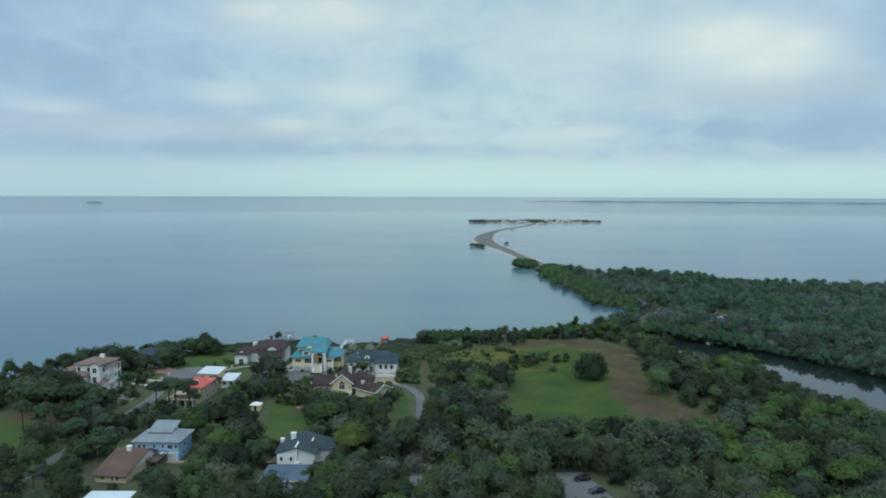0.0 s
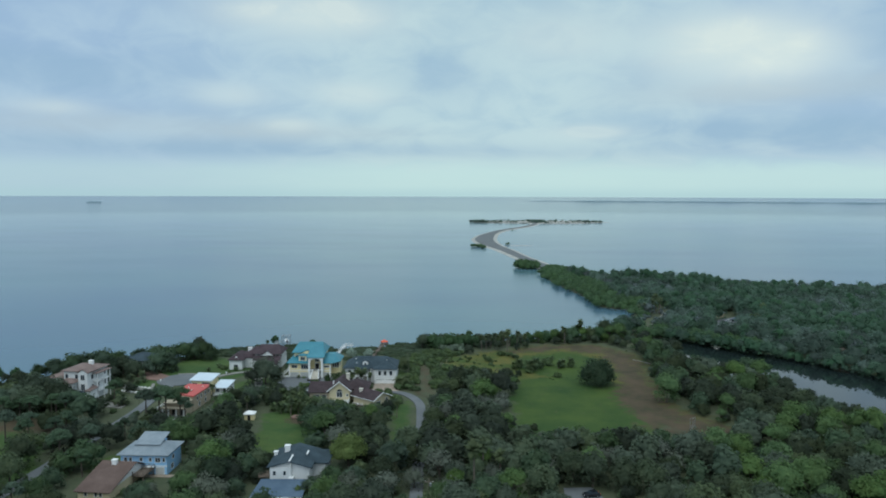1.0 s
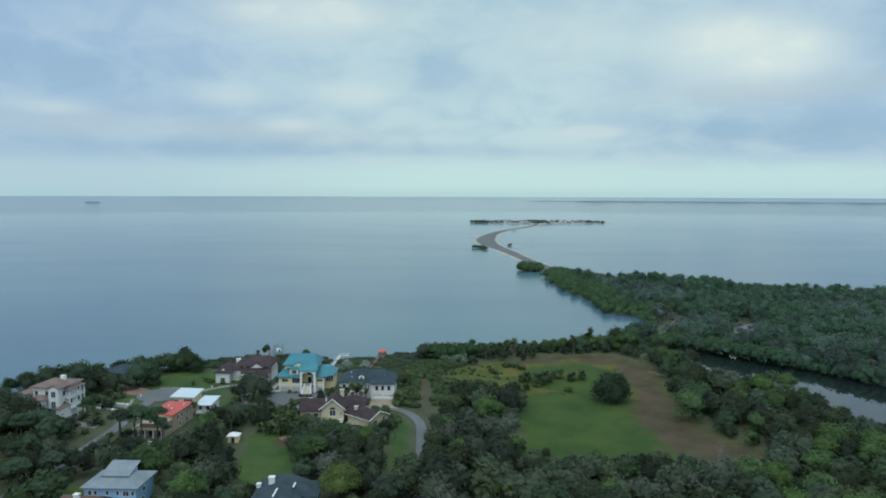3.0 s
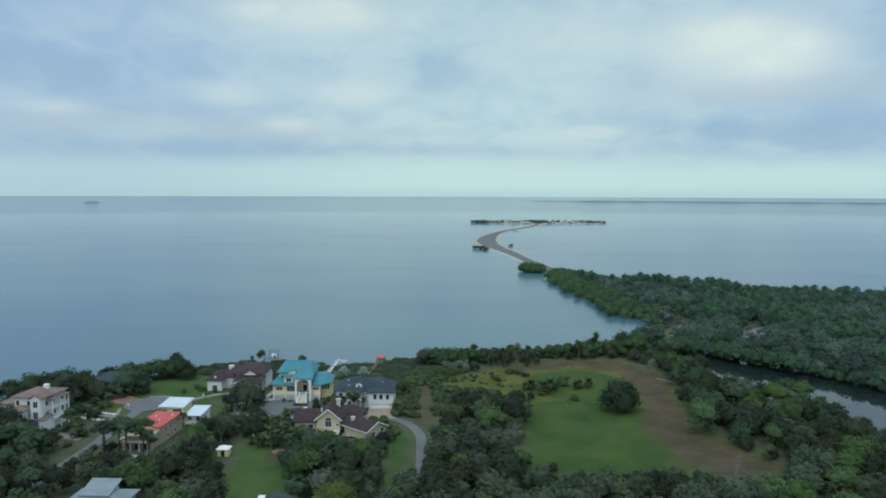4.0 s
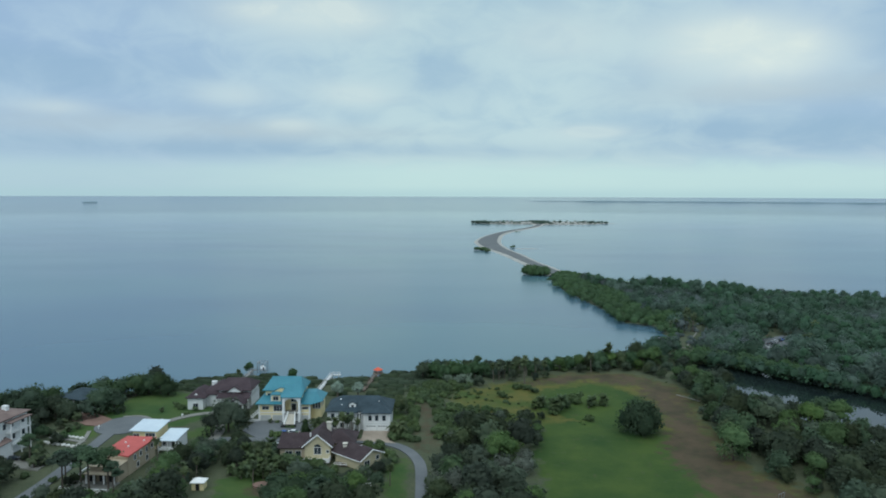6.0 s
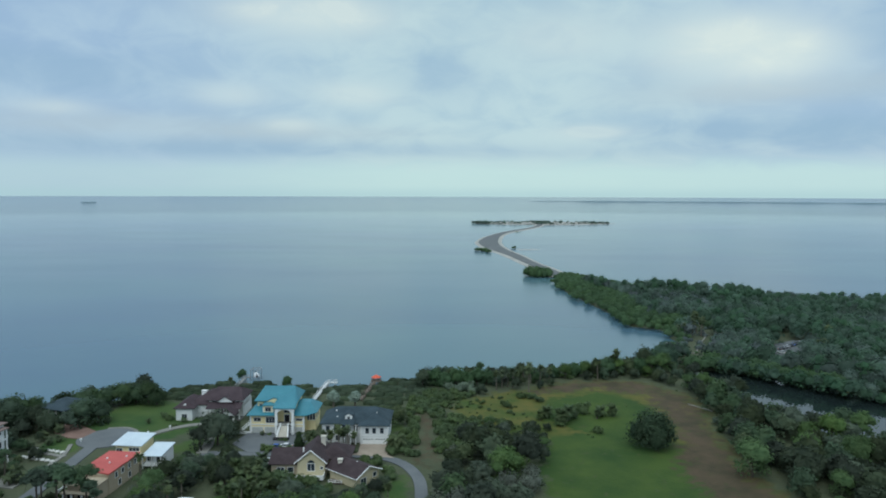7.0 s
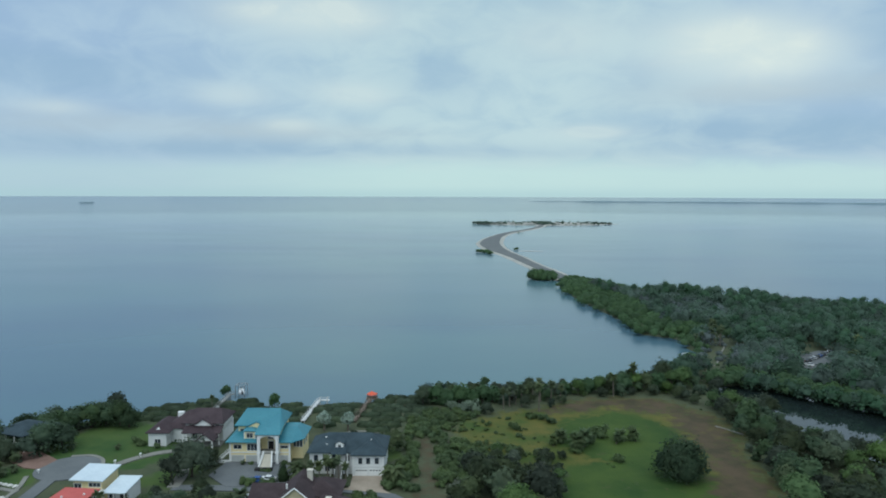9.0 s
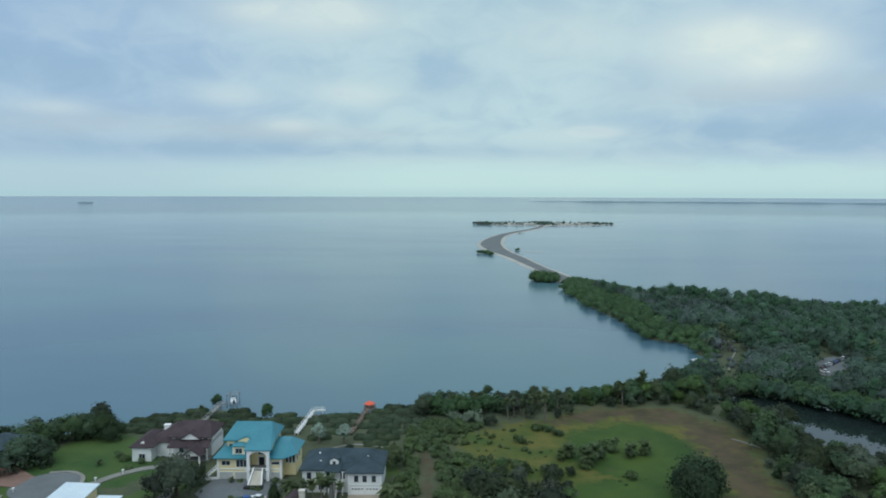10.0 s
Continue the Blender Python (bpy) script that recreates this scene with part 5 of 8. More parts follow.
def gabled_white_house():
    h = thing("house", "white gabled house with dark blue-grey roofs and white chimneys", "house", -41.5, 192)
    boxpart("wall", "white_wall", h, (-5.2, 5.2, 0, 12, -0.5, 5.1))
    boxpart("wall", "white_wall", h, (-5.2, 0.2, -0.9, 0, -0.5, 5.0), label="white projecting front wall")
    gable_wall("gable", "white_wall", h, -5.2, 5.2, 0, 0.5, 5.1, 1.5)
    gable_roof("roof", "grey_roof", h, -5.2, 5.2, 0, 12.5, 4.95, 1.65, "y", 0.9, label="dark blue-grey gabled roof")
    boxpart("corner_board", "trim", h, (0.2, 0.42, -0.95, 0.02, -0.5, 6.3))
    boxpart("ridge_cap", "trim", h, (-0.18, 0.18, -0.9, 4.0, 6.78, 6.92))
    hip_roof("roof", "grey_roof", h, -2.0, 9.4, 4, 13, 4.6, 2.2, 0.6, label="dark blue-grey side roof")
    boxpart("ridge_cap", "trim", h, (3.4, 3.75, 5.4, 8.2, 6.4, 6.62))
    boxpart("wall", "white_wall", h, (-1.6, 9.0, 4.4, 12.6, -0.5, 4.6))
    chimney(h, -2.4, 8.4, 1.35, 1.1, 5.5, 7.7, "trim")
    chimney(h, -5.6, 8.0, 0.95, 0.9, 3.5, 6.1, "trim")
    window(h, -4.4, -3.6, 3.0, 4.2, -0.9)
    window(h, -1.6, -0.9, 3.0, 4.2, -0.9)
    boxpart("wall", "white_wall", h, (-7.6, 4.6, -9, -1.6, -0.5, 0.85), label="low white front wing wall")
    slab_roof("roof", "bluegrey_roof", h, [(-8.4, -9.6, 0.7), (5.2, -9.6, 0.7), (5.2, -1.4, 2.0), (-7.4, -1.4, 2.0)], 0.22, label="blue-grey lean-to roof")
    boxpart("gutter", "trim", h, (-8.4, 5.2, -9.75, -9.58, 0.62, 0.85))
    boxpart("skylight", "trim", h, (-0.2, 1.2, -1.4, 0.4, 1.5, 2.6))
    boxpart("deck", "timber", h, (-8.6, -5.2, 0, 4, 2.0, 2.25))
    railing(h, (-8.5, 0.1, 2.25), (-5.3, 0.1, 2.25), 1.0, "timber")
    w = boxpart("roof", "bluegrey_roof", h, (-12, 2, -18, -12, 0.6, 0.9))
    boxpart("wall", "white_wall", h, (-11.6, 1.6, -17.6, -12.4, -0.5, 0.6))
    return h


def white_shed():
    h = thing("house", "low building with flat white metal roof among trees", "house", -84, 163)
    boxpart("wall", "tan_wall", h, (-5.4, 5.4, 0, 8, -0.5, 2.2))
    slab_roof("roof", "white_roof", h, [(-6, -0.5, 1.95), (6.2, -0.5, 1.95), (6.2, 8.6, 2.5), (-5.2, 8.6, 2.5)], 0.2)
    window(h, -3, -1, 0.8, 1.8, 0.0, panes=2)
    dr = boxpart("door", "trim", h, (1, 2, -0.06, 0.02, 0, 1.9))
    return h


def tall_white_house():
    h = thing("house", "tall white three-storey house with pinkish clay tile roofs", "house", -139.5, 268, rz=-8)
    boxpart("wall", "white_wall", h, (-4.4, 6.0, 0, 11, -0.5, 11.2))
    hip_roof("roof", "tile_roof", h, -4.4, 6.0, 0, 11, 11.2, 2.0, 0.8, label="pinkish clay tile hipped roof")
    boxpart("trim", "trim", h, (-4.55, 6.15, -0.12, 0.15, 3.3, 3.6), (-4.55, 6.15, -0.12, 0.15, 7.2, 7.5))
    boxpart("wall", "white_wall", h, (-11.0, -4.4, 1, 10, -0.5, 8.2), label="white lower wing wall")
    hip_roof("roof", "tile_roof", h, -11.0, -4.2, 1, 10, 8.2, 1.8, 0.7, label="pinkish clay tile wing roof")
    boxpart("wall", "white_wall", h, (-4.0, 1.6, -3.5, 0, -0.5, 7.6))
    hip_roof("roof", "tile_roof", h, -4.0, 1.6, -3.5, 1.0, 7.6, 1.4, 0.6)
    boxpart("wall", "white_wall", h, (2.4, 6.2, -1.4, 0, -0.5, 11.0), label="white projecting bay wall")
    gable_wall("gable", "white_wall", h, 2.4, 6.2, -1.4, 2.0, 11.0, 1.3)
    gable_roof("roof", "tile_roof", h, 2.4, 6.2, -1.3, 4.0, 10.95, 1.4, "y", 0.45, label="pinkish tile roof over the bay")
    window(h, 3.5, 5.1, 8.3, 10.3, -1.4, panes=2)
    window(h, 3.5, 5.1, 4.4, 6.8, -1.4, panes=2)
    slab_roof("roof", "grey_roof", h, [(2.6, -3.2, 3.5), (6.0, -3.2, 3.5), (6.0, -1.4, 4.2), (2.6, -1.4, 4.2)], 0.16, label="dark entry canopy")
    for x in (2.8, 5.8):
        boxpart("column", "trim", h, (x - 0.12, x + 0.12, -3.1, -2.86, -0.3, 3.4))
    door = boxpart("door", "dark", h, (3.6, 5.0, -1.46, -1.38, 0.2, 2.6), label="dark entry door")
    boxpart("door_frame", "trim", door, (3.42, 3.6, -1.48, -1.36, 0.2, 2.78), (5.0, 5.18, -1.48, -1.36, 0.2, 2.78), (3.42, 5.18, -1.48, -1.36, 2.6, 2.78))
    boxpart("chimney", "trim", h, (1.6, 3.2, 6, 7.2, 12, 14))
    # balcony stack on the right flank
    for z in (3.4, 7.2):
        boxpart("balcony", "trim", h, (6.0, 8.0, 2, 10, z - 0.2, z))
        railing(h, (8.0, 2, z), (8.0, 10, z), 1.0)
        railing(h, (6.0, 2, z), (8.0, 2, z), 1.0)
    for y in (2.2, 6.0, 9.8):
        boxpart("column", "trim", h, (7.7, 8.0, y - 0.15, y + 0.15, -0.3, 10.2))
    boxpart("roof", "tile_roof", h, (6.0, 8.4, 1.6, 10.4, 10.2, 10.45))
    boxpart("wall", "white_wall", h, (6.0, 7.8, -2.5, 2.0, -0.5, 4.6), label="white porch wall")
    slab_roof("roof", "tile_roof", h, [(5.9, -3.0, 4.6), (8.2, -3.0, 4.6), (8.2, 2.2, 4.9), (5.9, 2.2, 5.6)])
    for y, z in ((1.0, 8.2), (4.0, 8.2), (8.5, 8.2), (1.0, 4.4), (4.5, 4.4), (8.5, 4.4)):
        window(h, y, y + 1.3, z, z + 1.7, 6.0, "right")
    for x in (-3.8, 0.2, 3.4):
        window(h, x, x + 1.2, 8.4, 10.0, 0.0)
        window(h, x, x + 1.2, 5.0, 6.6, -3.5 if x < 0.3 else 0.0)
    window(h, -10, -8.4, 4.5, 6.2, 1.0, panes=2)
    window(h, -7.4, -5.8, 4.5, 6.2, 1.0, panes=2)
    garage(h, -1.4, 1.2, 2.2, -3.5)
    return h


def hidden_house():
    h = thing("house", "white porch house with grey hipped roof behind trees", "house", -136, 313, rz=-18)
    boxpart("wall", "white_wall", h, (-6, 6, 0, 10, -0.5, 5.2))
    hip_roof("roof", "grey_roof", h, -6, 6, -2.4, 10, 5.2, 2.4, 0.7)
    boxpart("porch_floor", "trim", h, (-5, 7, -2.4, 0, 1.8, 2.05))
    for x in (-4.8, -1.4, 2.0, 5.8):
        boxpart("column", "trim", h, (x - 0.16, x + 0.16, -2.3, -2.0, -0.3, 5.2))
    railing(h, (-4.8, -2.2, 2.05), (5.8, -2.2, 2.05), 0.95)
    steps(h, 1, 3.4, -2.4, -5.4, 1.9, 10, mat="trim")
    window(h, -3.8, -2.2, 2.6, 4.4, 0.0, panes=2)
    window(h, 3.6, 5.0, 2.6, 4.4, 0.0, panes=2)
    dr = boxpart("door", "dark", h, (0.2, 1.3, -0.06, 0.02, 2.05, 4.2))
    return h


def far_roof(x, y, w, d, hh, rise, roof, label, rz=0):
    h = thing("house", label, "house", x, y, rz=rz)
    boxpart("wall", "tan_wall", h, (-w / 2, w / 2, 0, d, -0.5, hh))
    hip_roof("roof", roof, h, -w / 2, w / 2, 0, d, hh, rise, 0.6)
    window(h, -w / 4 - 0.8, -w / 4 + 0.8, 1, 2.3, 0.0, panes=2)
    window(h, w / 4 - 0.8, w / 4 + 0.8, 1, 2.3, 0.0, panes=2)
    return h


teal_house()
grey_house()
brown_house()
maroon_house()
red_house()
white_roof_house()
blue_house()
small_brown_house()
gabled_white_house()
white_shed()
tall_white_house()
hidden_house()
far_roof(192, 336, 9, 7, 3.2, 2.0, "rust_roof", "brown-roofed building half hidden in the far woods", 20)
far_roof(176, 452, 9, 6, 2.6, 1.4, "pale_roof", "small grey-roofed park building in the woods", 10)


# ---------------------------------------------------------------- docks and shore things
def dock(label, line, width, mat, z=1.9, rails=True, plank=0.9):
    t = thing("dock", label, "dock", line[0][0], line[0][1], 0)
    o = Vector((line[0][0], line[0][1], 0))
    for a, b in zip(line, line[1:]):
        a, b = Vector((*a, z)) - o, Vector((*b, z)) - o
        d = (b - a)
        m = Matrix.Translation(a) @ Matrix.Rotation(math.atan2(d.y, d.x), 4, "Z")
        n = max(1, int(d.length / plank))
        for i in range(n):
            boxpart("plank", mat, t, (i * d.length / n + 0.02, (i + 1) * d.length / n - 0.02, -width / 2, width / 2, -0.07, 0.0), m=m)
        for k in (-1, 1):
            boxpart("beam", mat, t, (0, d.length, k * width * 0.4 - 0.07, k * width * 0.4 + 0.07, -0.3, -0.07), m=m)
            for i in range(int(d.length / 3) + 1):
                x = min(i * 3.0, d.length - 0.1)
                boxpart("pile", mat, t, (x - 0.1, x + 0.1, k * width * 0.45 - 0.1, k * width * 0.45 + 0.1, -3.0, 0.85 if rails else 0.0), m=m)
            if rails:
                boxpart("rail", mat, t, (0, d.length, k * width * 0.45 - 0.05, k * width * 0.45 + 0.05, 0.78, 0.88), m=m)
    return t


dock("bleached white boardwalk with handrails leading to the water", [(-51.9, 338), (-50.6, 362.6), (-46.6, 362.8)], 1.3, "white_timber")
dock("grey timber dock out to the gazebo", [(-34.2, 338), (-31.2, 364.5)], 1.5, "timber", rails=True)
dock("pale dock through the mangroves to a boat lift", [(-86.3, 345), (-87.0, 369), (-85.5, 371)], 1.1, "grey_timber")

gz = thing("gazebo", "open timber gazebo with an orange-red hipped roof over water", "gazebo", -30.9, 367.2, 0)
boxpart("deck", "timber", gz, (-2.2, 2.2, -2.2, 2.2, 1.35, 1.5))
for i in range(6):
    a = math.pi / 3 * i + 0.3
    x, y = 1.8 * math.cos(a), 1.8 * math.sin(a)
    boxpart("post", "timber", gz, (x - 0.09, x + 0.09, y - 0.09, y + 0.09, -2.5, 3.1))
bm = bmesh.new()
ring = lambda r, z: [(r * math.cos(math.pi / 3 * i + 0.3), r * math.sin(math.pi / 3 * i + 0.3), z) for i in range(6)]
solid(bm, [ring(2.15, 2.8), ring(2.15, 2.95), ring(0.4, 3.8), ring(0.1, 4.0)])
part("roof", bm, "orange", gz, "orange-red six-sided roof")
bm = bmesh.new()
for i in range(6):
    a, b = ring(1.85, 2.3)[i], ring(1.85, 2.3)[(i + 1) % 6]
    bar(bm, a, b, 0.05)
    bar(bm, (a[0], a[1], 1.9), (b[0], b[1], 1.9), 0.04)
part("railing", bm, "timber", gz)

lift = thing("boat_lift", "steel boat lift frame standing in the shallow water", "boat lift", -83.6, 374.2, 0)
for x in (-1.8, 1.8):
    for y in (-2.0, 2.0):
        boxpart("post", "steel", lift, (x - 0.13, x + 0.13, y - 0.13, y + 0.13, -2.5, 4.6))
for y in (-2.0, 2.0):
    boxpart("beam", "steel", lift, (-1.9, 1.9, y - 0.12, y + 0.12, 4.4, 4.6))
for x in (-1.8, 1.8):
    boxpart("beam", "steel", lift, (x - 0.12, x + 0.12, -2.0, 2.0, 4.4, 4.6))
    boxpart("cradle", "steel", lift, (x * 0.6 - 0.15, x * 0.6 + 0.15, -2.0, 2.0, 1.0, 1.25))
bm = bmesh.new()
for x in (-1.2, 0, 1.2):
    bar(bm, (x, -2.0, 4.5), (x, 2.0, 4.5), 0.06)
for y in (-2.0, 2.0):
    bar(bm, (-1.8, y, 1.8), (1.8, y, 4.4), 0.06)
part("brace", bm, "steel", lift)


def hull(bm, length, beam, depth, z):
    rows = []
    for i in range(9):
        f = i / 8
        w = beam / 2 * (1 - max(0, (f - 0.45) / 0.55) ** 2.2) + 0.02
        y = (f - 0.5) * length
        rows.append([(-w, y, z + depth), (-w * 0.85, y, z + depth * 0.3 * (1 + f)), (0, y, z + depth * 0.45 * f * f), (w * 0.85, y, z + depth * 0.3 * (1 + f)), (w, y, z + depth)])
    vs = [[bm.verts.new(p) for p in r] for r in rows]
    for a, b in zip(vs, vs[1:]):
        for k in range(4):
            bm.faces.new((a[k], b[k], b[k + 1], a[k + 1]))
        bm.faces.new((a[4], b[4], b[0], a[0]))
    bm.faces.new(vs[0])
    bmesh.ops.recalc_face_normals(bm, faces=bm.faces)


boat = thing("boat", "white motor boat with dark outboard hanging in the lift", "boat", -83.6, 374.2, 1.25, rz=20)
bm = bmesh.new()
hull(bm, 6.4, 2.2, 1.0, 0.0)
part("hull", bm, "car_white", boat)
boxpart("console", "trim", boat, (-0.5, 0.5, -0.8, 0.3, 0.9, 1.7))
boxpart("windscreen", "glass", boat, (-0.5, 0.5, 0.25, 0.35, 1.65, 2.1))
boxpart("outboard_motor", "car_dark", boat, (-0.3, 0.3, -3.8, -3.1, 0.2, 1.5))
skiff = thing("boat", "small white skiff drawn up at the sandy cove", "boat", 119, 447.5, 0.1, rz=-60)
bm = bmesh.new()
hull(bm, 5.0, 1.8, 0.8, 0.0)
part("hull", bm, "car_white", skiff)
boxpart("thwart", "timber", skiff, (-0.7, 0.7, -0.6, -0.3, 0.72, 0.8))


# ---------------------------------------------------------------- vehicles and yard things
def car(x, y, rz, paint, label):
    c = thing("car", label, "car", x, y, GROUND + 0.28, rz, group="parked cars")
    bm = bmesh.new()
    prof = [(-2.2, 0.35), (-2.25, 0.75), (-2.0, 0.95), (-1.35, 1.02), (1.1, 1.02), (1.95, 0.86), (2.22, 0.68), (2.2, 0.35)]
    rings = [[(s, p, q if abs(s) < 0.9 else q * 0.96) for p, q in prof] for s in (-0.9, -0.8, 0.8, 0.9)]
    solid(bm, rings)
    bmesh.ops.recalc_face_normals(bm, faces=bm.faces)
    part("body", bm, paint, c)
    bm = bmesh.new()
    solid(bm, [[(s * 0.78, -1.75, 1.0), (s * 0.78, 1.0, 1.0), (s * 0.66, 0.35, 1.45), (s * 0.66, -1.2, 1.47)] for s in (-1, 1)])
    bmesh.ops.recalc_face_normals(bm, faces=bm.faces)
    part("windows", bm, "glass", c)
    boxpart("roof", paint, c, (-0.66, 0.66, -1.15, 0.3, 1.45, 1.53))
    for sx in (-1, 1):
        for yy in (-1.35, 1.35):
            bm = bmesh.new()
            bar(bm, (sx * 0.72, yy, 0.33), (sx * 0.93, yy, 0.33), 0.33, sides=14)
            wh = part("wheel", bm, "rubber", c)
            bm = bmesh.new()
            bar(bm, (sx * 0.92, yy, 0.33), (sx * 0.945, yy, 0.33), 0.19, sides=10)
            part("rim", bm, "steel", wh)
        boxpart("headlight", "trim", c, (sx * 0.6 - 0.2, sx * 0.6 + 0.2, 2.14, 2.21, 0.6, 0.72))
        boxpart("tail_light", "orange", c, (sx * 0.68 - 0.14, sx * 0.68 + 0.14, -2.27, -2.2, 0.7, 0.85))
    return c


car(38.3, 184.8, 100, "car_dark", "black saloon car parked on the small asphalt lot")
car(40.6, 177.0, 110, "car_dark", "black hatchback car parked in the wooded lot")
car(-54.5, 287.6, 80, "car_blue", "blue car standing on the grey forecourt")
car(-51.6, 288.3, 80, "car_white", "white car standing on the grey forecourt")
car(-53.4, 276.5, 10, "car_white", "white car parked beside the brown-roofed house")
car(-128.5, 265, -60, "car_dark", "dark car parked under the tall white house")
for i in range(9):
    car(170 + i * 2.7, 428 + i * 2.4, -48, ("car_dark", "car_grey", "car_white", "car_dark", "car_blue")[i % 5], "parked car in the far woodland car park")
car(166, 420, 30, "car_white", "white car in the far woodland car park")

for i in range(14):
    bm = bmesh.new()
    bmesh.ops.create_icosphere(bm, subdivisions=2, radius=0.75)
    for v in bm.verts:
        v.co *= 1 + 0.3 * noise.noise(v.co * 1.4 + Vector((i, 0, 0)))
        v.co.z *= 0.55
    ob = part("boulder", bm, "rock", None)
    row, k = divmod(i, 7)
    ob.matrix_world = pose(-129 + k * 1.75 + row * 0.8, 287.5 - k * 0.55 - row * 7.0, GROUND + 0.25, 0, 0, i * 37)
    tagged(ob, "white limestone boulder edging a garden bed", "boulder", group="white garden boulders")

pole = thing("utility_pole", "grey wooden utility pole with crossarm and lamp", "utility pole", -3.7, 176)
bm = bmesh.new()
bar(bm, (0, 0, -0.5), (0, 0, 8.6), 0.17, 0.12, 8)
part("pole", bm, "timber", pole)
boxpart("crossarm", "timber", pole, (-1.1, 1.1, -0.06, 0.06, 7.7, 7.85))
boxpart("transformer", "steel", pole, (0.15, 0.65, -0.25, 0.25, 6.5, 7.4))
for x in (-0.9, 0, 0.9):
    boxpart("insulator", "trim", pole, (x - 0.05, x + 0.05, -0.05, 0.05, 7.85, 8.05))

shed = thing("shed", "small yellow garden shed with white canopy roof", "shed", -67.5, 245.5)
boxpart("wall", "cream_wall", shed, (-1.6, 1.6, 0, 2.6, -0.3, 2.0))
hip_roof("roof", "trim", shed, -1.6, 1.6, 0, 2.6, 2.0, 1.1, 0.35)
boxpart("door", "dark", shed, (-0.5, 0.5, -0.06, 0.02, 0, 1.8))

swing = thing("swing_set", "white A-frame garden swing on the lawn", "swing", -22.7, 248.5)
bm = bmesh.new()
for x in (-1.2, 1.2):
    bar(bm, (x, -0.8, 0), (x, 0, 2.0), 0.06)
    bar(bm, (x, 0.8, 0), (x, 0, 2.0), 0.06)
bar(bm, (-1.2, 0, 2.0), (1.2, 0, 2.0), 0.06)
part("frame", bm, "trim", swing)
boxpart("seat", "trim", swing, (-0.8, 0.8, -0.25, 0.25, 0.55, 0.62))
bm = bmesh.new()
for x in (-0.7, 0.7):
    bar(bm, (x, 0, 0.6), (x, 0, 2.0), 0.02)
part("chain", bm, "steel", swing)

for x, y in ((-117.3, 293.0), (-94, 305.5), (-99, 300)):
    bm = bmesh.new()
    block(bm, -0.08, 0.08, -0.08, 0.08, -0.2, 1.0)
    block(bm, -0.22, 0.22, -0.35, 0.35, 1.0, 1.4)
    ob = part("mailbox", bm, "trim", None)
    ob.matrix_world = pose(x, y, GROUND)
    tagged(ob, "white post-mounted mailbox beside the drive", "mailbox", group="white mailboxes")

ring_bm = bmesh.new()
solid(ring_bm, [[(3.0 * math.cos(2 * math.pi * i / 20), 2.0 * math.sin(2 * math.pi * i / 20), z) for i in range(20)] for z in (-0.4, 0.55)])
bed = part("planting_bed", ring_bm, "brick", None)
bed.matrix_world = pose(-50.6, 248.5, GROUND)
tagged(bed, "round raised brick planting bed under palms", "planting bed")

def swing_set(x, y, rz):
    """A white A-frame swing."""
    t = thing("swing_set", "white A-frame garden swing set on the lawn", "swing set", x, y, rz=rz)
    for sx in (-1.2, 1.2):
        for sy in (-0.8, 0.8):
            bm = bmesh.new()
            bar(bm, (sx, sy, -0.05), (sx, 0, 2.2), 0.07)
            part("leg", bm, "trim", t)
    bm = bmesh.new()
    bar(bm, (-1.35, 0, 2.2), (1.35, 0, 2.2), 0.07)
    part("crossbar", bm, "trim", t)
    for sx in (-0.5, 0.5):
        bm = bmesh.new()
        block(bm, sx - 0.25, sx + 0.25, -0.12, 0.12, 0.5, 0.56)
        seat = part("seat", bm, "trim", t)
        bm = bmesh.new()
        for k in (-0.22, 0.22):
            bar(bm, (sx + k, 0, 0.55), (sx + k, 0, 2.2), 0.02, sides=4)
        part("chain", bm, "steel", seat)
    return t


def backstop(x, y, rz):
    """A tall chain-link ball screen."""
    t = thing("backstop", "tall grey chain-link ball screen at the field's edge", "backstop", x, y, rz=rz)
    for sx in (-1.3, 0.0, 1.3):
        bm = bmesh.new()
        bar(bm, (sx, 0, -0.3), (sx, 0, 5.6), 0.06)
        part("post", bm, "steel", t)
    for z in (0.2, 2.8, 5.5):
        bm = bmesh.new()
        bar(bm, (-1.3, 0, z), (1.3, 0, z), 0.04)
        part("rail", bm, "steel", t)
    bm = bmesh.new()
    for i in range(-22, 14):
        for k in (1, -1):
            a, b = (-1.3, 0.2 + i * 0.4 if k > 0 else 2.8 + i * 0.4), (1.3, 2.8 + i * 0.4 if k > 0 else 0.2 + i * 0.4)
            if 0.2 <= min(a[1], b[1]) and max(a[1], b[1]) <= 5.5:
                bar(bm, (a[0], 0.02 * k, a[1]), (b[0], 0.02 * k, b[1]), 0.015, sides=3)
    part("wire_mesh", bm, "steel", t)
    return t


swing_set(-22.5, 245.3, 8)
backstop(81.5, 232.5, 35)

# ---------------------------------------------------------------- vegetation
rng = np.random.default_rng(7)


def cube_sphere(n=2):
    """A sphere of quads: each cube face cut n x n."""
    vs, qs, seen = [], [], {}

    def vid(p):
        k = tuple(np.round(p, 4))
        if k not in seen:
            seen[k] = len(vs)
            vs.append(np.array(p) / np.linalg.norm(p))
        return seen[k]

    g = np.linspace(-1, 1, n + 1)
    for ax in range(3):
        for s in (-1, 1):
            for i in range(n):
                for j in range(n):
                    c = []
                    for a, b in ((i, j), (i + 1, j), (i + 1, j + 1), (i, j + 1)):
                        p = [0, 0, 0]
                        p[ax], p[(ax + 1) % 3], p[(ax + 2) % 3] = s, g[a], g[b]
                        c.append(vid(p))
                    qs.append(c if s > 0 else c[::-1])
    return np.array(vs), np.array(qs)


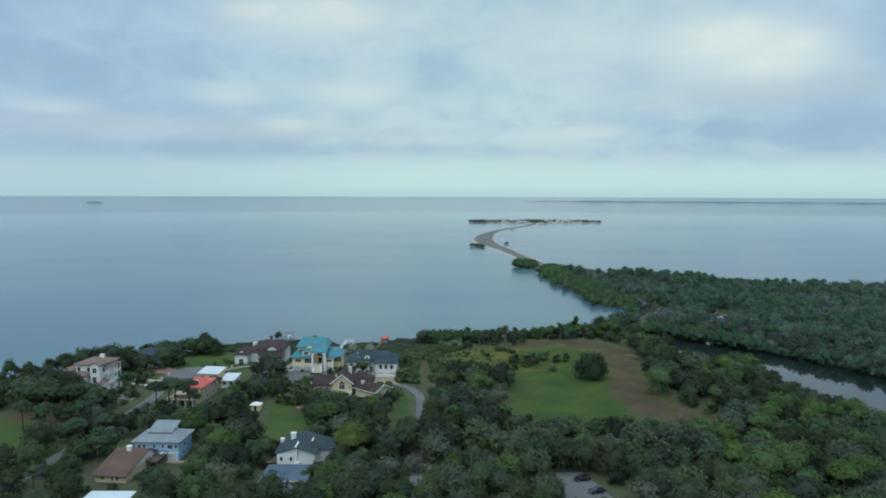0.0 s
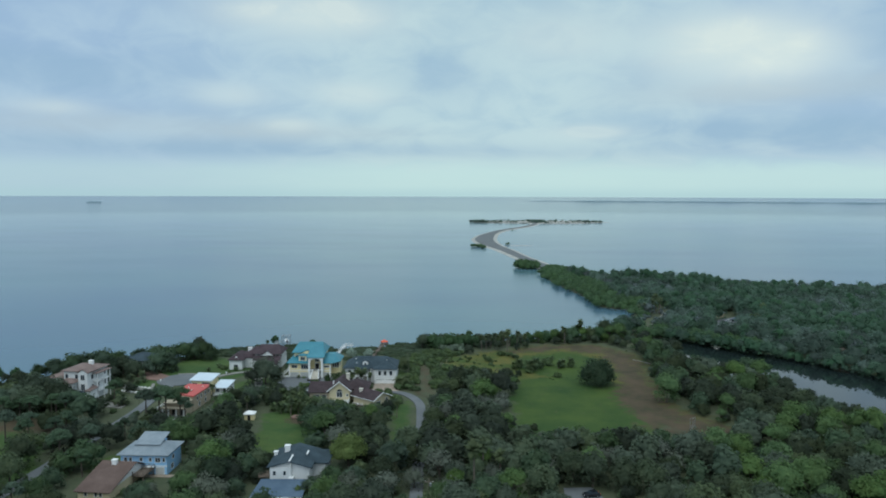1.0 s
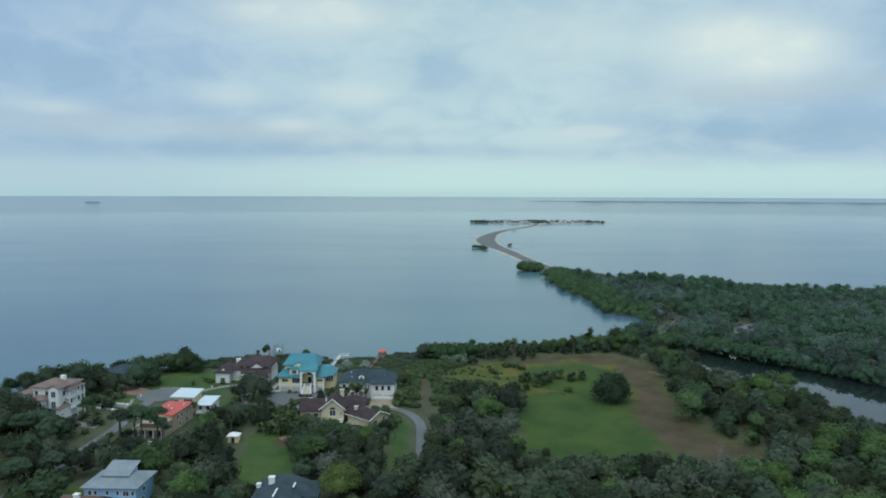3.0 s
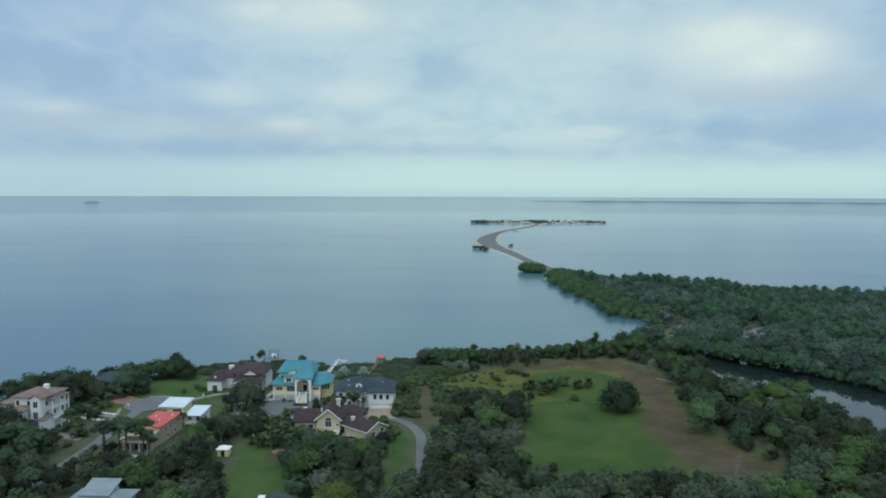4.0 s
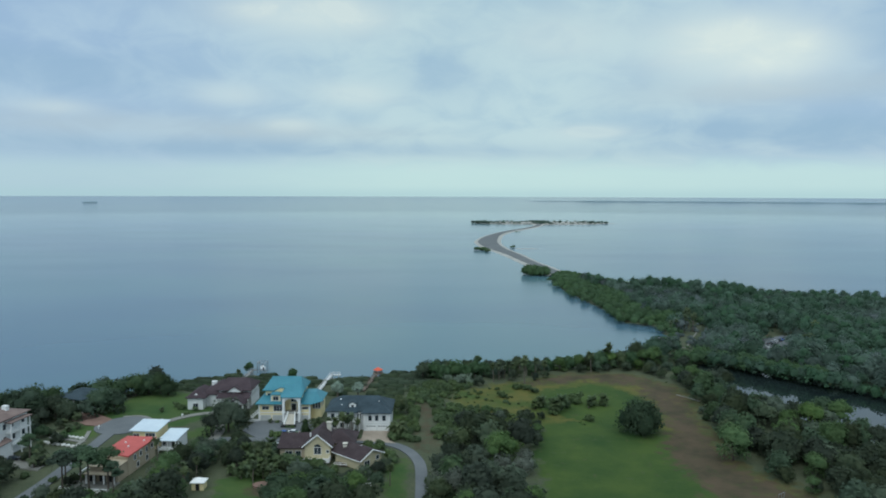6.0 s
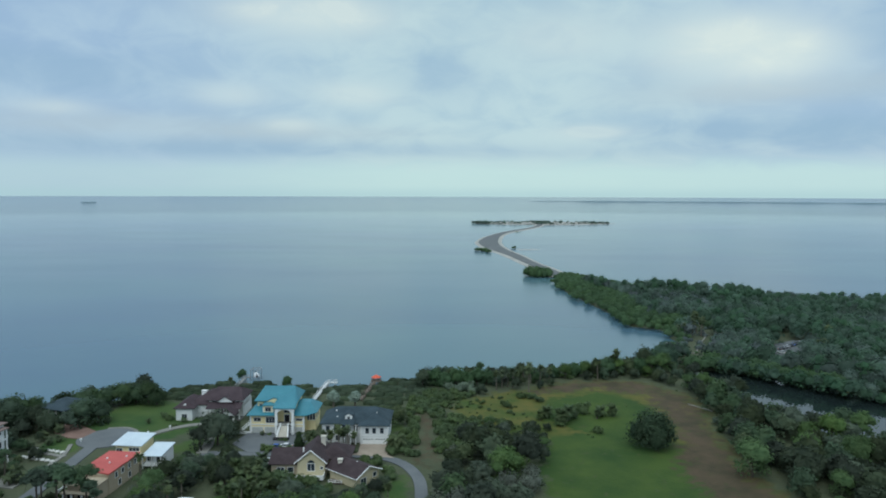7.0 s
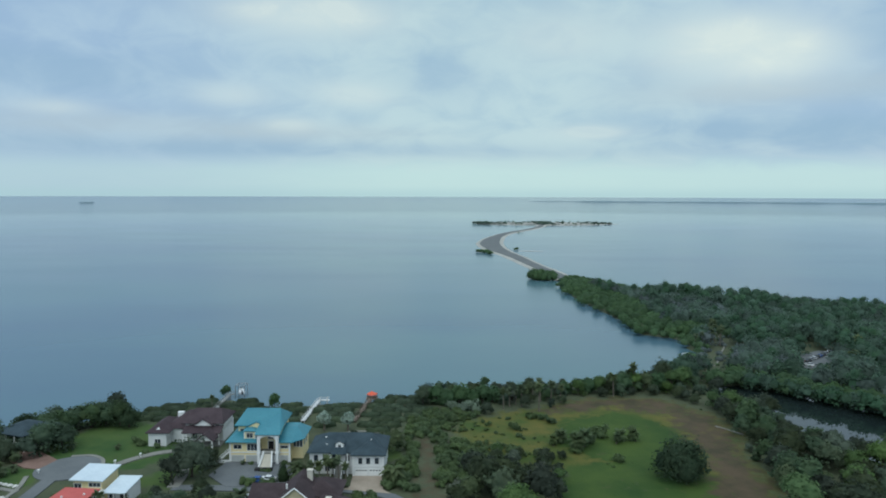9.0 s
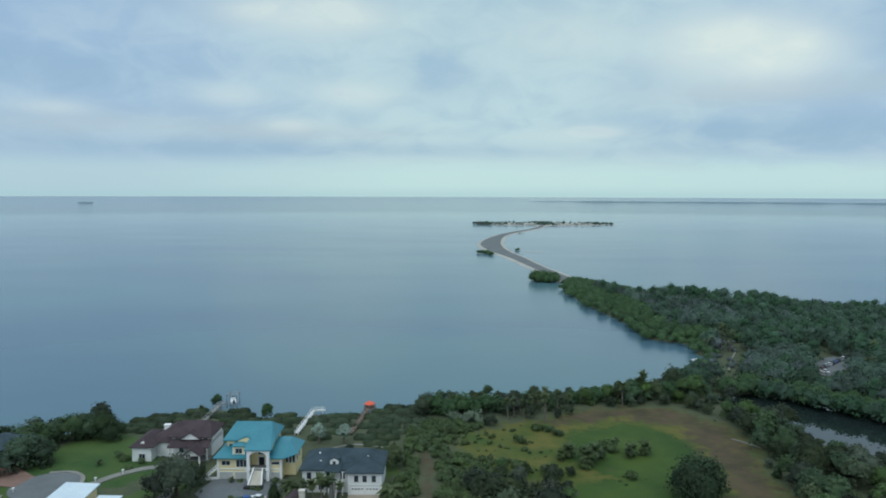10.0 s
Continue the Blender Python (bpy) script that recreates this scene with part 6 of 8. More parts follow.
CORE_V, CORE_Q = cube_sphere(2)


def leaves(centres, normals, sizes, r, ratio=0.75):
    """One slightly folded leaf-clump quad at each centre."""
    n = len(centres)
    normals = normals / np.linalg.norm(normals, axis=1)[:, None]
    t = np.cross(normals, r.normal(size=(n, 3)))
    t /= np.maximum(np.linalg.norm(t, axis=1), 1e-6)[:, None]
    b = np.cross(normals, t)
    s = sizes[:, None]
    fold = normals * s * r.uniform(-0.25, 0.25, (n, 1))
    v = np.stack([centres - t * s + fold, centres - b * s * ratio - fold, centres + t * s + fold, centres + b * s * ratio - fold], 1)
    return v.reshape(-1, 3), np.arange(4 * n).reshape(-1, 4)


def ripple(d, r, n=7):
    """Uneven swelling of a lobe: soft waves over its directions, about -1 to 1."""
    w = np.zeros(len(d))
    for k in range(n):
        f = r.normal(size=3)
        f *= (2.0 + 1.1 * k) / np.linalg.norm(f)
        w += np.sin(d @ f + r.uniform(0, 6.28)) / (1 + 0.35 * k)
    return w / 2.4


def crown(lobes, count, size, r, core=0.84, down=-0.45, jitter=0.4, uneven=0.16, cores=5, lift=0.15):
    """Leaf clumps over the uneven skins of several lobes, round leafy inner masses. lobes: x, y, z, radius, flattening."""
    lobes = np.array(lobes, float)
    area = lobes[:, 3] ** 2
    pick = r.choice(len(lobes), count, p=area / area.sum())
    d = r.normal(size=(count, 3))
    d /= np.linalg.norm(d, axis=1)[:, None]
    low = d[:, 2] < down
    d[low, 2] *= -0.6
    seeds = r.integers(1 << 30, size=len(lobes))
    swell = np.zeros(count)
    for i, sd_ in enumerate(seeds):
        own = pick == i
        swell[own] = ripple(d[own], np.random.default_rng(sd_))
    L = lobes[pick]
    rad = L[:, 3] * r.uniform(0.72, 1.12, count) * (1 + uneven * swell)
    off = d * rad[:, None]
    off[:, 2] *= L[:, 4]
    c = L[:, :3] + off
    nrm = d * 0.8 + r.normal(size=(count, 3)) * jitter + np.array([0, 0, 0.75])
    v, q = leaves(c, nrm, size * r.uniform(0.55, 1.25, count), r)
    # a leaf clump is lit as part of the crown's rounded mass
    mid = np.array([*lobes[:, :2].mean(0), lobes[:, 2].mean() * 0.6])
    whole = c - mid
    whole /= np.maximum(np.linalg.norm(whole, axis=1), 1e-6)[:, None]
    soft = whole * 0.8 + d * 0.35 + 0.42 * nrm / np.linalg.norm(nrm, axis=1)[:, None] + np.array([0, 0, lift])
    soft /= np.linalg.norm(soft, axis=1)[:, None]
    vs, qs = [np.hstack([v, np.repeat(soft, 4, 0)])], [q]
    base = len(v)
    if core:
        for i in np.argsort(-lobes[:, 3])[:cores]:
            (x, y, z, rr, fl), sd_ = lobes[i], seeds[i]
            cv = CORE_V * (rr * core * (1 + uneven * ripple(CORE_V, np.random.default_rng(sd_))))[:, None]
            cv = cv * np.array([1, 1, fl]) + np.array([x, y, z])
            out = cv - mid
            out = out / np.maximum(np.linalg.norm(out, axis=1), 1e-6)[:, None] * 0.9 + CORE_V * 0.35 + np.array([0, 0, lift])
            vs.append(np.hstack([cv, out / np.maximum(np.linalg.norm(out, axis=1), 1e-6)[:, None]]))
            qs.append(CORE_Q + base)
            base += len(cv)
    return np.concatenate(vs), np.concatenate(qs)


def prism(points, radii, sides=6):
    """A tapered limb through points."""
    vs, qs = [], []
    for k, (p, rr) in enumerate(zip(points, radii)):
        for i in range(sides):
            a = 2 * math.pi * i / sides
            vs.append((p[0] + rr * math.cos(a), p[1] + rr * math.sin(a), p[2]))
        if k:
            o = k * sides
            for i in range(sides):
                j = (i + 1) % sides
                qs.append((o - sides + i, o - sides + j, o + j, o + i))
    return np.array(vs), np.array(qs)


def join(pieces):
    vs, qs, n = [], [], 0
    for v, q in pieces:
        vs.append(v)
        qs.append(q + n)
        n += len(v)
    return np.concatenate(vs), np.concatenate(qs)


def oak_lobes(r, height, radius, n=6, flat=0.9):
    """A broad crown: one main mass, shoulders round it, a few tops and low skirts."""
    lobes = [(r.uniform(-0.1, 0.1) * radius, r.uniform(-0.1, 0.1) * radius, height - radius * 0.72 * flat, radius * 0.72, flat)]
    for i in range(n):
        a = 2 * math.pi * (i + r.uniform(-0.4, 0.4)) / n
        d, rr = radius * r.uniform(0.38, 0.62), radius * r.uniform(0.34, 0.52)
        lobes.append((d * math.cos(a), d * math.sin(a), max(rr * 0.8, height - rr * flat - radius * r.uniform(0.12, 0.62)), rr, flat * r.uniform(0.85, 1.15)))
    for i in range(max(2, n // 3)):
        a, d, rr = r.uniform(0, 6.28), radius * r.uniform(0.1, 0.45), radius * r.uniform(0.22, 0.34)
        lobes.append((d * math.cos(a), d * math.sin(a), height - rr * r.uniform(0.6, 1.1), rr, flat))
    for i in range(max(3, n - 2)):
        a = 2 * math.pi * (i + r.uniform(-0.4, 0.4)) / max(3, n - 2)
        d, rr = radius * r.uniform(0.5, 0.74), radius * r.uniform(0.28, 0.40)
        lobes.append((d * math.cos(a), d * math.sin(a), max(rr * 0.72, height * r.uniform(0.12, 0.34)), rr, flat))
    return lobes


def limbs(r, height, radius, trunk_r, n=5, start=0.25):
    pieces = [prism([(0, 0, -0.6), (0, 0, 0.4), (r.uniform(-0.2, 0.2), r.uniform(-0.2, 0.2), height * start), (r.uniform(-0.5, 0.5), r.uniform(-0.5, 0.5), height * 0.8)],
                    [trunk_r * 1.3, trunk_r, trunk_r * 0.8, trunk_r * 0.3], 7)]
    for i in range(n):
        a = 2 * math.pi * (i + r.uniform(-0.3, 0.3)) / n
        d = radius * r.uniform(0.45, 0.75)
        z = height * r.uniform(start, start + 0.2)
        pieces.append(prism([(0, 0, z), (d * 0.5 * math.cos(a), d * 0.5 * math.sin(a), z + height * 0.22), (d * math.cos(a), d * math.sin(a), height * r.uniform(0.62, 0.8))],
                            [trunk_r * 0.5, trunk_r * 0.34, trunk_r * 0.12], 5))
    return join(pieces)


def tree_parts(kind, seed):
    """Trunk and crown arrays of one tree of a kind, standing at the origin."""
    r = np.random.default_rng(seed)
    if kind in ("oak", "dark_oak"):
        h, rad = r.uniform(7.5, 10), r.uniform(4.2, 5.8)
        return limbs(r, h, rad, 0.32), crown(oak_lobes(r, h, rad), 1050, 0.39, r, 0.74, -0.75, 0.55), h, rad
    if kind == "bright":
        h, rad = r.uniform(8, 10), r.uniform(4.2, 5.4)
        return limbs(r, h, rad, 0.3), crown(oak_lobes(r, h, rad, 9, 0.8), 1150, 0.38, r, 0.74, jitter=0.5, uneven=0.24), h, rad
    if kind == "field_oak":
        h, rad = 9.6, 7.4
        return limbs(r, h, rad, 0.45), crown(oak_lobes(r, h, rad, 12, 0.85), 3200, 0.38, r, 0.74, jitter=0.55, uneven=0.26), h, rad
    if kind == "round":
        h, rad = 9.0, 5.2
        return limbs(r, h, rad, 0.3), crown([(0, 0, 5.4, 4.0, 0.85)] + [(3.1 * math.cos(a), 3.1 * math.sin(a), 4.9 + 0.3 * math.sin(3 * a), 2.1, 0.85) for a in np.arange(0, 6.28, 0.8)] + [(1.8 * math.cos(a), 1.8 * math.sin(a), 7.0, 1.8, 0.8) for a in np.arange(0.3, 6.28, 1.2)], 1700, 0.36, r), h, rad
    if kind == "pine":
        h, rad = r.uniform(9, 11.5), r.uniform(2.8, 3.8)
        lob = [(0, 0, h - 1.0, rad * 0.55, 0.6)]
        for i in range(8):
            a, d = r.uniform(0, 6.28), rad * r.uniform(0.35, 0.8)
            lob.append((d * math.cos(a), d * math.sin(a), h - r.uniform(1.0, 3.4), rad * r.uniform(0.28, 0.42), 0.55))
        return limbs(r, h, rad, 0.24, 6, 0.55), crown(lob, 850, 0.34, r, 0.7), h, rad
    if kind == "grey_twig":
        h, rad = r.uniform(6.5, 8.5), r.uniform(3.6, 4.8)
        return limbs(r, h, rad, 0.26, 7, 0.2), crown(oak_lobes(r, h, rad, 7, 0.95), 1100, 0.26, r, 0.55, -0.6, 0.7, 0.26), h, rad
    if kind == "mangrove":
        h, rad = r.uniform(4.5, 6), r.uniform(3, 4)
        return limbs(r, h, rad, 0.2, 5, 0.15), crown(oak_lobes(r, h, rad, 6, 0.9), 700, 0.38, r, 0.76, -0.8), h, rad
    if kind == "shrub":
        h, rad = r.uniform(1.6, 2.4), r.uniform(1.3, 2.0)
        lob = [(r.uniform(-1.0, 1.0), r.uniform(-1.0, 1.0), h * r.uniform(0.3, 0.66), rad * r.uniform(0.3, 0.55), 0.95) for _ in range(8)]
        return prism([(0, 0, -0.3), (0, 0, h * 0.6)], [0.12, 0.05]), crown(lob, 300, 0.27, r, 0.7, -0.9, 0.5, lift=0.5), h, rad
    if kind == "cypress":
        h, rad = 5.2, 1.5
        lob = [(r.uniform(-0.2, 0.2), r.uniform(-0.2, 0.2), z, 1.45 * (1 - (z - 0.8) / 5.2) + 0.2, 1.1) for z in np.arange(0.8, 4.9, 0.6)]
        return prism([(0, 0, -0.3), (0, 0, h * 0.8)], [0.18, 0.06]), crown(lob, 700, 0.25, r, 0.85, -1), h, rad


def tree_parts_low(kind, seed):
    """A lighter crown for trees that stay far off."""
    r = np.random.default_rng(seed)
    if kind == "pine":
        return crown([(0, 0, 9.5, 1.9, 0.6)] + [(1.9 * math.cos(a), 1.9 * math.sin(a), 8.2 + 0.7 * math.sin(2 * a), 1.4, 0.6) for a in np.arange(0, 6.2, 1.1)], 330, 0.45, r, 0.8)
    h, rad = r.uniform(7.5, 9.5), r.uniform(4.2, 5.4)
    return crown(oak_lobes(r, h, rad, 4), 330, 0.62 if kind != "grey" else 0.48, r, 0.78 if kind != "grey" else 0.6, jitter=0.55)


def palm_parts(seed, h, frond, count, droop=0.9, width=0.34, skirt=False):
    r = np.random.default_rng(seed)
    lean = r.uniform(-0.5, 0.5, 2)
    pts = [(lean[0] * f * f, lean[1] * f * f, -0.4 + (h + 0.4) * f) for f in (0, 0.15, 0.5, 0.8, 1.0)]
    trunk = prism(pts, [0.30, 0.22, 0.18, 0.17, 0.22], 7)
    vs, qs = [], []
    for k in range(count):
        a, up = 2.4 * k + r.uniform(-0.2, 0.2), r.uniform(-0.5, 1.25) if not skirt else r.uniform(-1.2, 1.3)
        L = frond * r.uniform(0.8, 1.1)
        d, z = np.array([math.cos(a), math.sin(a), 0]), 0.0
        side = np.array([-math.sin(a), math.cos(a), 0])
        p = np.array([pts[-1][0], pts[-1][1], h])
        ang = up
        o = len(vs)
        for s in range(6):
            f = s / 5
            w = width * math.sin(math.pi * (0.12 + 0.86 * f)) * frond * 0.5
            vs += [p - side * w - np.array([0, 0, w * 0.45]), p, p + side * w - np.array([0, 0, w * 0.45])]
            ang -= droop * 0.42
            p = p + (d * math.cos(ang + 0.4) + np.array([0, 0, math.sin(ang + 0.4)])) * L / 5
        for s in range(5):
            b = o + 3 * s
            qs += [(b, b + 1, b + 4, b + 3), (b + 1, b + 2, b + 5, b + 4)]
    return trunk, (np.array(vs), np.array(qs)), h, frond


def tree_thing(name, category, label, trunk, crown_arr, leaf, bark="bark", group=""):
    t = thing(name, label, category, 0, 0, -50, group=group)
    for nm, (v, q), mat in (("trunk", trunk, bark), ("crown", crown_arr, leaf)):
        ob = new(nm, quick_mesh(nm, v, q, [M[mat]], smooth=nm == "crown"))
        ob.parent = t
    return t


def silver_parts(seed):
    """A short trunk under a full round head of stiff silvery fans."""
    r = np.random.default_rng(seed)
    head = crown([(0, 0, 2.5, 1.25, 0.92), (0.6, 0.3, 2.2, 0.8, 0.9), (-0.6, 0.2, 2.2, 0.8, 0.9), (0.1, -0.6, 2.1, 0.8, 0.9)], 460, 0.26, r, 0.7, -0.8, 0.9, 0.2)
    return prism([(0, 0, -0.4), (0, 0, 1.2), (0.05, 0, 2.4)], [0.26, 0.2, 0.16]), head, 3.6, 1.6


class Kind:
    """Templates of one kind of plant; the first placing uses the template itself."""

    def __init__(self, name, category, labels, makers, leaf, bark="bark", group=""):
        self.made, self.used, self.sizes, self.arrays = [], [], [], []
        self.spec = (name, category, labels, leaf, bark, group)
        for mk in makers:
            tr, cr, h, rad = mk
            self.arrays.append((tr, cr))
            self.sizes.append((h, rad))
            self.made.append(None)
        self.count = 0

    def place(self, x, y, scale=1.0, turn=None, z=None, which=None, label=None, tall=1.0):
        i = self.count % len(self.arrays) if which is None else which
        self.count += 1
        name, category, labels, leaf, bark, group = self.spec
        m = pose(x, y, GROUND - 0.05 if z is None else z, 0, 0, (self.count * 137.5) % 360 if turn is None else turn) @ Matrix.Diagonal((scale, scale, scale * tall, 1))
        if self.made[i] is None:
            ob = self.made[i] = tree_thing(name, category, labels[i % len(labels)], *self.arrays[i], leaf, bark, group)
            ob.matrix_world = m
        else:
            ob = copy_thing_plain(self.made[i], m)
        if label:
            tagged(ob, label)
        return ob


def copy_thing_plain(ob, m):
    c = copy_thing(ob, m)
    c.matrix_basis = m
    return c


OAK_LABELS = ["grey-green live oak with a broad lobed crown", "spreading live oak with dull grey-green leaves", "dense live oak in the coastal woodland"]
kinds = {
    "oak": Kind("oak_tree", "tree", OAK_LABELS, [tree_parts("oak", s) for s in range(6)], "oak", group="woodland oaks"),
    "dark_oak": Kind("oak_tree", "tree", ["dark green oak with a dense rounded crown"], [tree_parts("dark_oak", 20 + s) for s in range(4)], "dark_oak", group="dark oaks"),
    "bright": Kind("tree", "tree", ["bright yellow-green broadleaf tree with billowing crown"], [tree_parts("bright", 40 + s) for s in range(4)], "bright", group="bright green trees"),
    "field_oak": Kind("oak_tree", "tree", ["large dark spreading oak alone on the open field"], [tree_parts("field_oak", 45)], "field_oak"),
    "round": Kind("tree", "tree", ["yellow-green tree with a smooth dome crown"], [tree_parts("round", 50)], "dome"),
    "pine": Kind("pine_tree", "tree", ["slender pine with bare trunk and flat tufts"], [tree_parts("pine", 60 + s) for s in range(4)], "pine", group="pines"),
    "grey": Kind("bare_tree", "tree", ["half-bare winter tree with pale grey twigs"], [tree_parts("grey_twig", 70 + s) for s in range(3)], "grey_twig", group="bare winter trees"),
    "mangrove": Kind("mangrove_tree", "tree", ["dense green mangrove at the water's edge"], [tree_parts("mangrove", 80 + s) for s in range(4)], "mangrove", group="mangroves"),
    "shrub": Kind("shrub", "shrub", ["rounded olive-green shrub on open ground"], [tree_parts("shrub", 90 + s) for s in range(4)], "shrub", group="shrubs"),
    "cypress": Kind("cypress_tree", "tree", ["narrow dark conical cypress beside a house"], [tree_parts("cypress", 100)], "hedge"),
    "palm": Kind("palm_tree", "palm", ["cabbage palm with a ragged round head"], [palm_parts(110 + s, 6.5 + s * 0.8, 2.1, 40, 0.5, 0.5, True) for s in range(3)], "palm", "palm_bark", "cabbage palms"),
    "palmetto": Kind("palm_tree", "palm", ["short round-headed fan palm on the open field"], [palm_parts(125 + s, 1.7 + s * 0.4, 2.1, 52, 0.55, 0.5, True) for s in range(3)], "palmetto", "palm_bark", "palmettos"),
    "low_palm": Kind("palm_tree", "palm", ["short bushy palm with arching fronds"], [palm_parts(120 + s, 1.6 + s * 0.5, 2.5, 30, 0.9, 0.32) for s in range(3)], "palm", "palm_bark", "short palms"),
    "silver_shrub": Kind("shrub", "shrub", ["silvery green shrub at the field's edge"], [tree_parts("shrub", 95 + s) for s in range(2)], "sage"),
    "silver": Kind("palm_tree", "palm", ["silvery blue fan palm behind a house"], [silver_parts(130)], "silver_palm", "palm_bark"),
}

# where open ground, roofs and water stay in view: outline, lowest height that shows
OPEN = [
    ([(24, 252), (33, 300), (52, 308), (74, 305), (84, 246), (60, 238), (34, 238)], 0.0), (SCRUB, 0.3), (DIRT, 0.3), (DIRT_W, 0.9),
    ([(-67, 296), (-67, 318), (-44, 318), (-41, 296)], 1.0), ([(-42, 290), (-42, 307), (-19, 307), (-19, 284)], 2.2),
    ([(-51.5, 264), (-51.5, 282), (-27, 284), (-18, 262), (-27, 256), (-40, 262)], 2.6), ([(-97, 312), (-97, 331), (-72, 331), (-72, 312)], 2.2),
    ([(-101, 243), (-101, 272), (-86, 272), (-86, 248)], 2.0), ([(-100, 272), (-100, 287), (-81, 284), (-81, 271)], 3.0),
    ([(-92, 195), (-92, 209), (-76, 209), (-76, 195)], 0.4), ([(-96, 181), (-97, 199), (-84, 199), (-84, 181)], 1.6),
    ([(-48, 191), (-48, 205), (-33, 205), (-33, 191)], 3.2), ([(-52, 181), (-52, 191), (-39, 191), (-39, 181)], 2.4),
    ([(-91, 162), (-91, 173), (-77, 173), (-77, 162)], 2.0), ([(-139, 264), (-139, 284), (-126, 284), (-126, 262)], 4.0),
    ([(-10, 253), (-12.5, 272), (-20, 281), (-14, 284), (-5, 268), (-7, 253)], 0.2), ([(-17, 222), (-17.5, 258), (-12, 264), (-11.5, 222)], 0.8),
    ([(-117, 262), (-124, 290), (-124, 306), (-101, 308), (-103, 290), (-112, 262)], 0.5), (YARDS[0], 0.3), ([(-58, 216), (-60, 234), (-61, 250), (-50, 258), (-45, 232), (-44, 216)], 0.3),
    ([(-160, 240), (-140, 240), (-122, 215), (-110, 192), (-124, 192), (-150, 208)], 1.0), ([(-117, 240), (-117.5, 262), (-112, 262), (-112, 240)], 0.3), ([(32, 176), (33, 191), (44, 190), (46, 176)], 0.0),
    ([(150, 318), (150, 288), (154, 264), (162, 246), (205, 240), (190, 300), (160, 338)], 0.0), ([(130, 360), (132, 348), (142, 336), (156, 336), (158, 360)], 0.0),
    ([(5.5, 186), (5.5, 190), (10.5, 190), (10.5, 186)], 6.0), ([(-33, 201), (-34, 207), (-21, 207), (-21, 201)], 4.0), ([(120, 416), (126, 420), (136, 440), (148, 464), (155, 494), (150, 494), (142, 466), (130, 443)], 2.6),
    ([(118, 440), (118, 456), (128, 454), (126, 438)], 3.0), ([(163, 420), (170, 418), (186, 436), (180, 442)], 2.2),
    ([(-70, 244), (-70, 248), (-65, 248), (-65, 244)], 1.2), ([(-80, 296), (-82, 311), (-72, 311), (-70, 290), (-78, 286)], 1.0), ([(-42, 296), (-42, 287), (-62, 285), (-68, 296)], 0.2),
]
NEVER = [LAWN, SCRUB, DIRT, DIRT_W, POND] + YARDS + [o for o, _ in OPEN]
EYE = (-1.5, 54.0, 80.0)


# the pond's open water, kept clear from further on as well
OPEN_LATE = [[(122, 358), (118, 338), (138, 330), (160, 340), (156, 362)]]


def clear_view(x, y, h, rad):
    """Whether a plant of that height leaves what stays in view unhidden."""
    k = h / (EYE[2] - h)
    for o, z0 in OPEN:
        eye_y = max(8.0, min(57.0, (sum(q[1] for q in o) / len(o) - 171) / 2))  # mean standpoint while the place is in view
        ex, ey = x + (x - EYE[0]) * k, y + (y - eye_y) * k
        L = math.hypot(x - EYE[0], y - eye_y)
        nx_, ny_ = (y - eye_y) / L, -(x - EYE[0]) / L
        for f in (0.0, 0.2, 0.4, 0.6, 0.8, 0.95):
            if h * (1 - f) <= z0:
                break
            w = rad * 0.8 * (1 - f * 0.6)
            for s in (-w, 0, w):
                if inside((x + (ex - x) * f + nx_ * s, y + (ey - y) * f + ny_ * s), o):
                    return False
    if x > 60 and y < 380:
        for f in (0.0, 0.3, 0.6, 0.9):
            q = (x + (x - EYE[0]) * k * (1 - f), y + (y - 112) * k * (1 - f))
            if any(inside(q, o) for o in OPEN_LATE):
                return False
    return True


ROADS = [(-7, 150, -7.5, 215), (-7.5, 215, -8, 252), (-8, 252, -17, 279), (-17, 279, -76, 284), (-117, 150, -114, 200), (-114, 200, -110.5, 256), (-110.5, 256, -112, 300)]


def near_road(x, y, d):
    for xa, ya, xb, yb in ROADS:
        t = max(0, min(1, ((x - xa) * (xb - xa) + (y - ya) * (yb - ya)) / ((xb - xa) ** 2 + (yb - ya) ** 2)))
        if math.hypot(x - xa - t * (xb - xa), y - ya - t * (yb - ya)) < d:
            return True
    return False


taken = []


def spaced(x, y, d):
    for a, b, c in taken:
        if (a - x) ** 2 + (b - y) ** 2 < (d + c) ** 2 * 0.24:
            return False
    return True


def put(kind, x, y, scale=1.0, which=None, tall=1.0, label=None, z=None):
    k = kinds[kind]
    k.place(x, y, scale, which=which, tall=tall, label=label, z=z)
    taken.append((x, y, 4.0 * scale if kind not in ("shrub", "palm", "low_palm", "palmetto", "cypress") else 1.2))


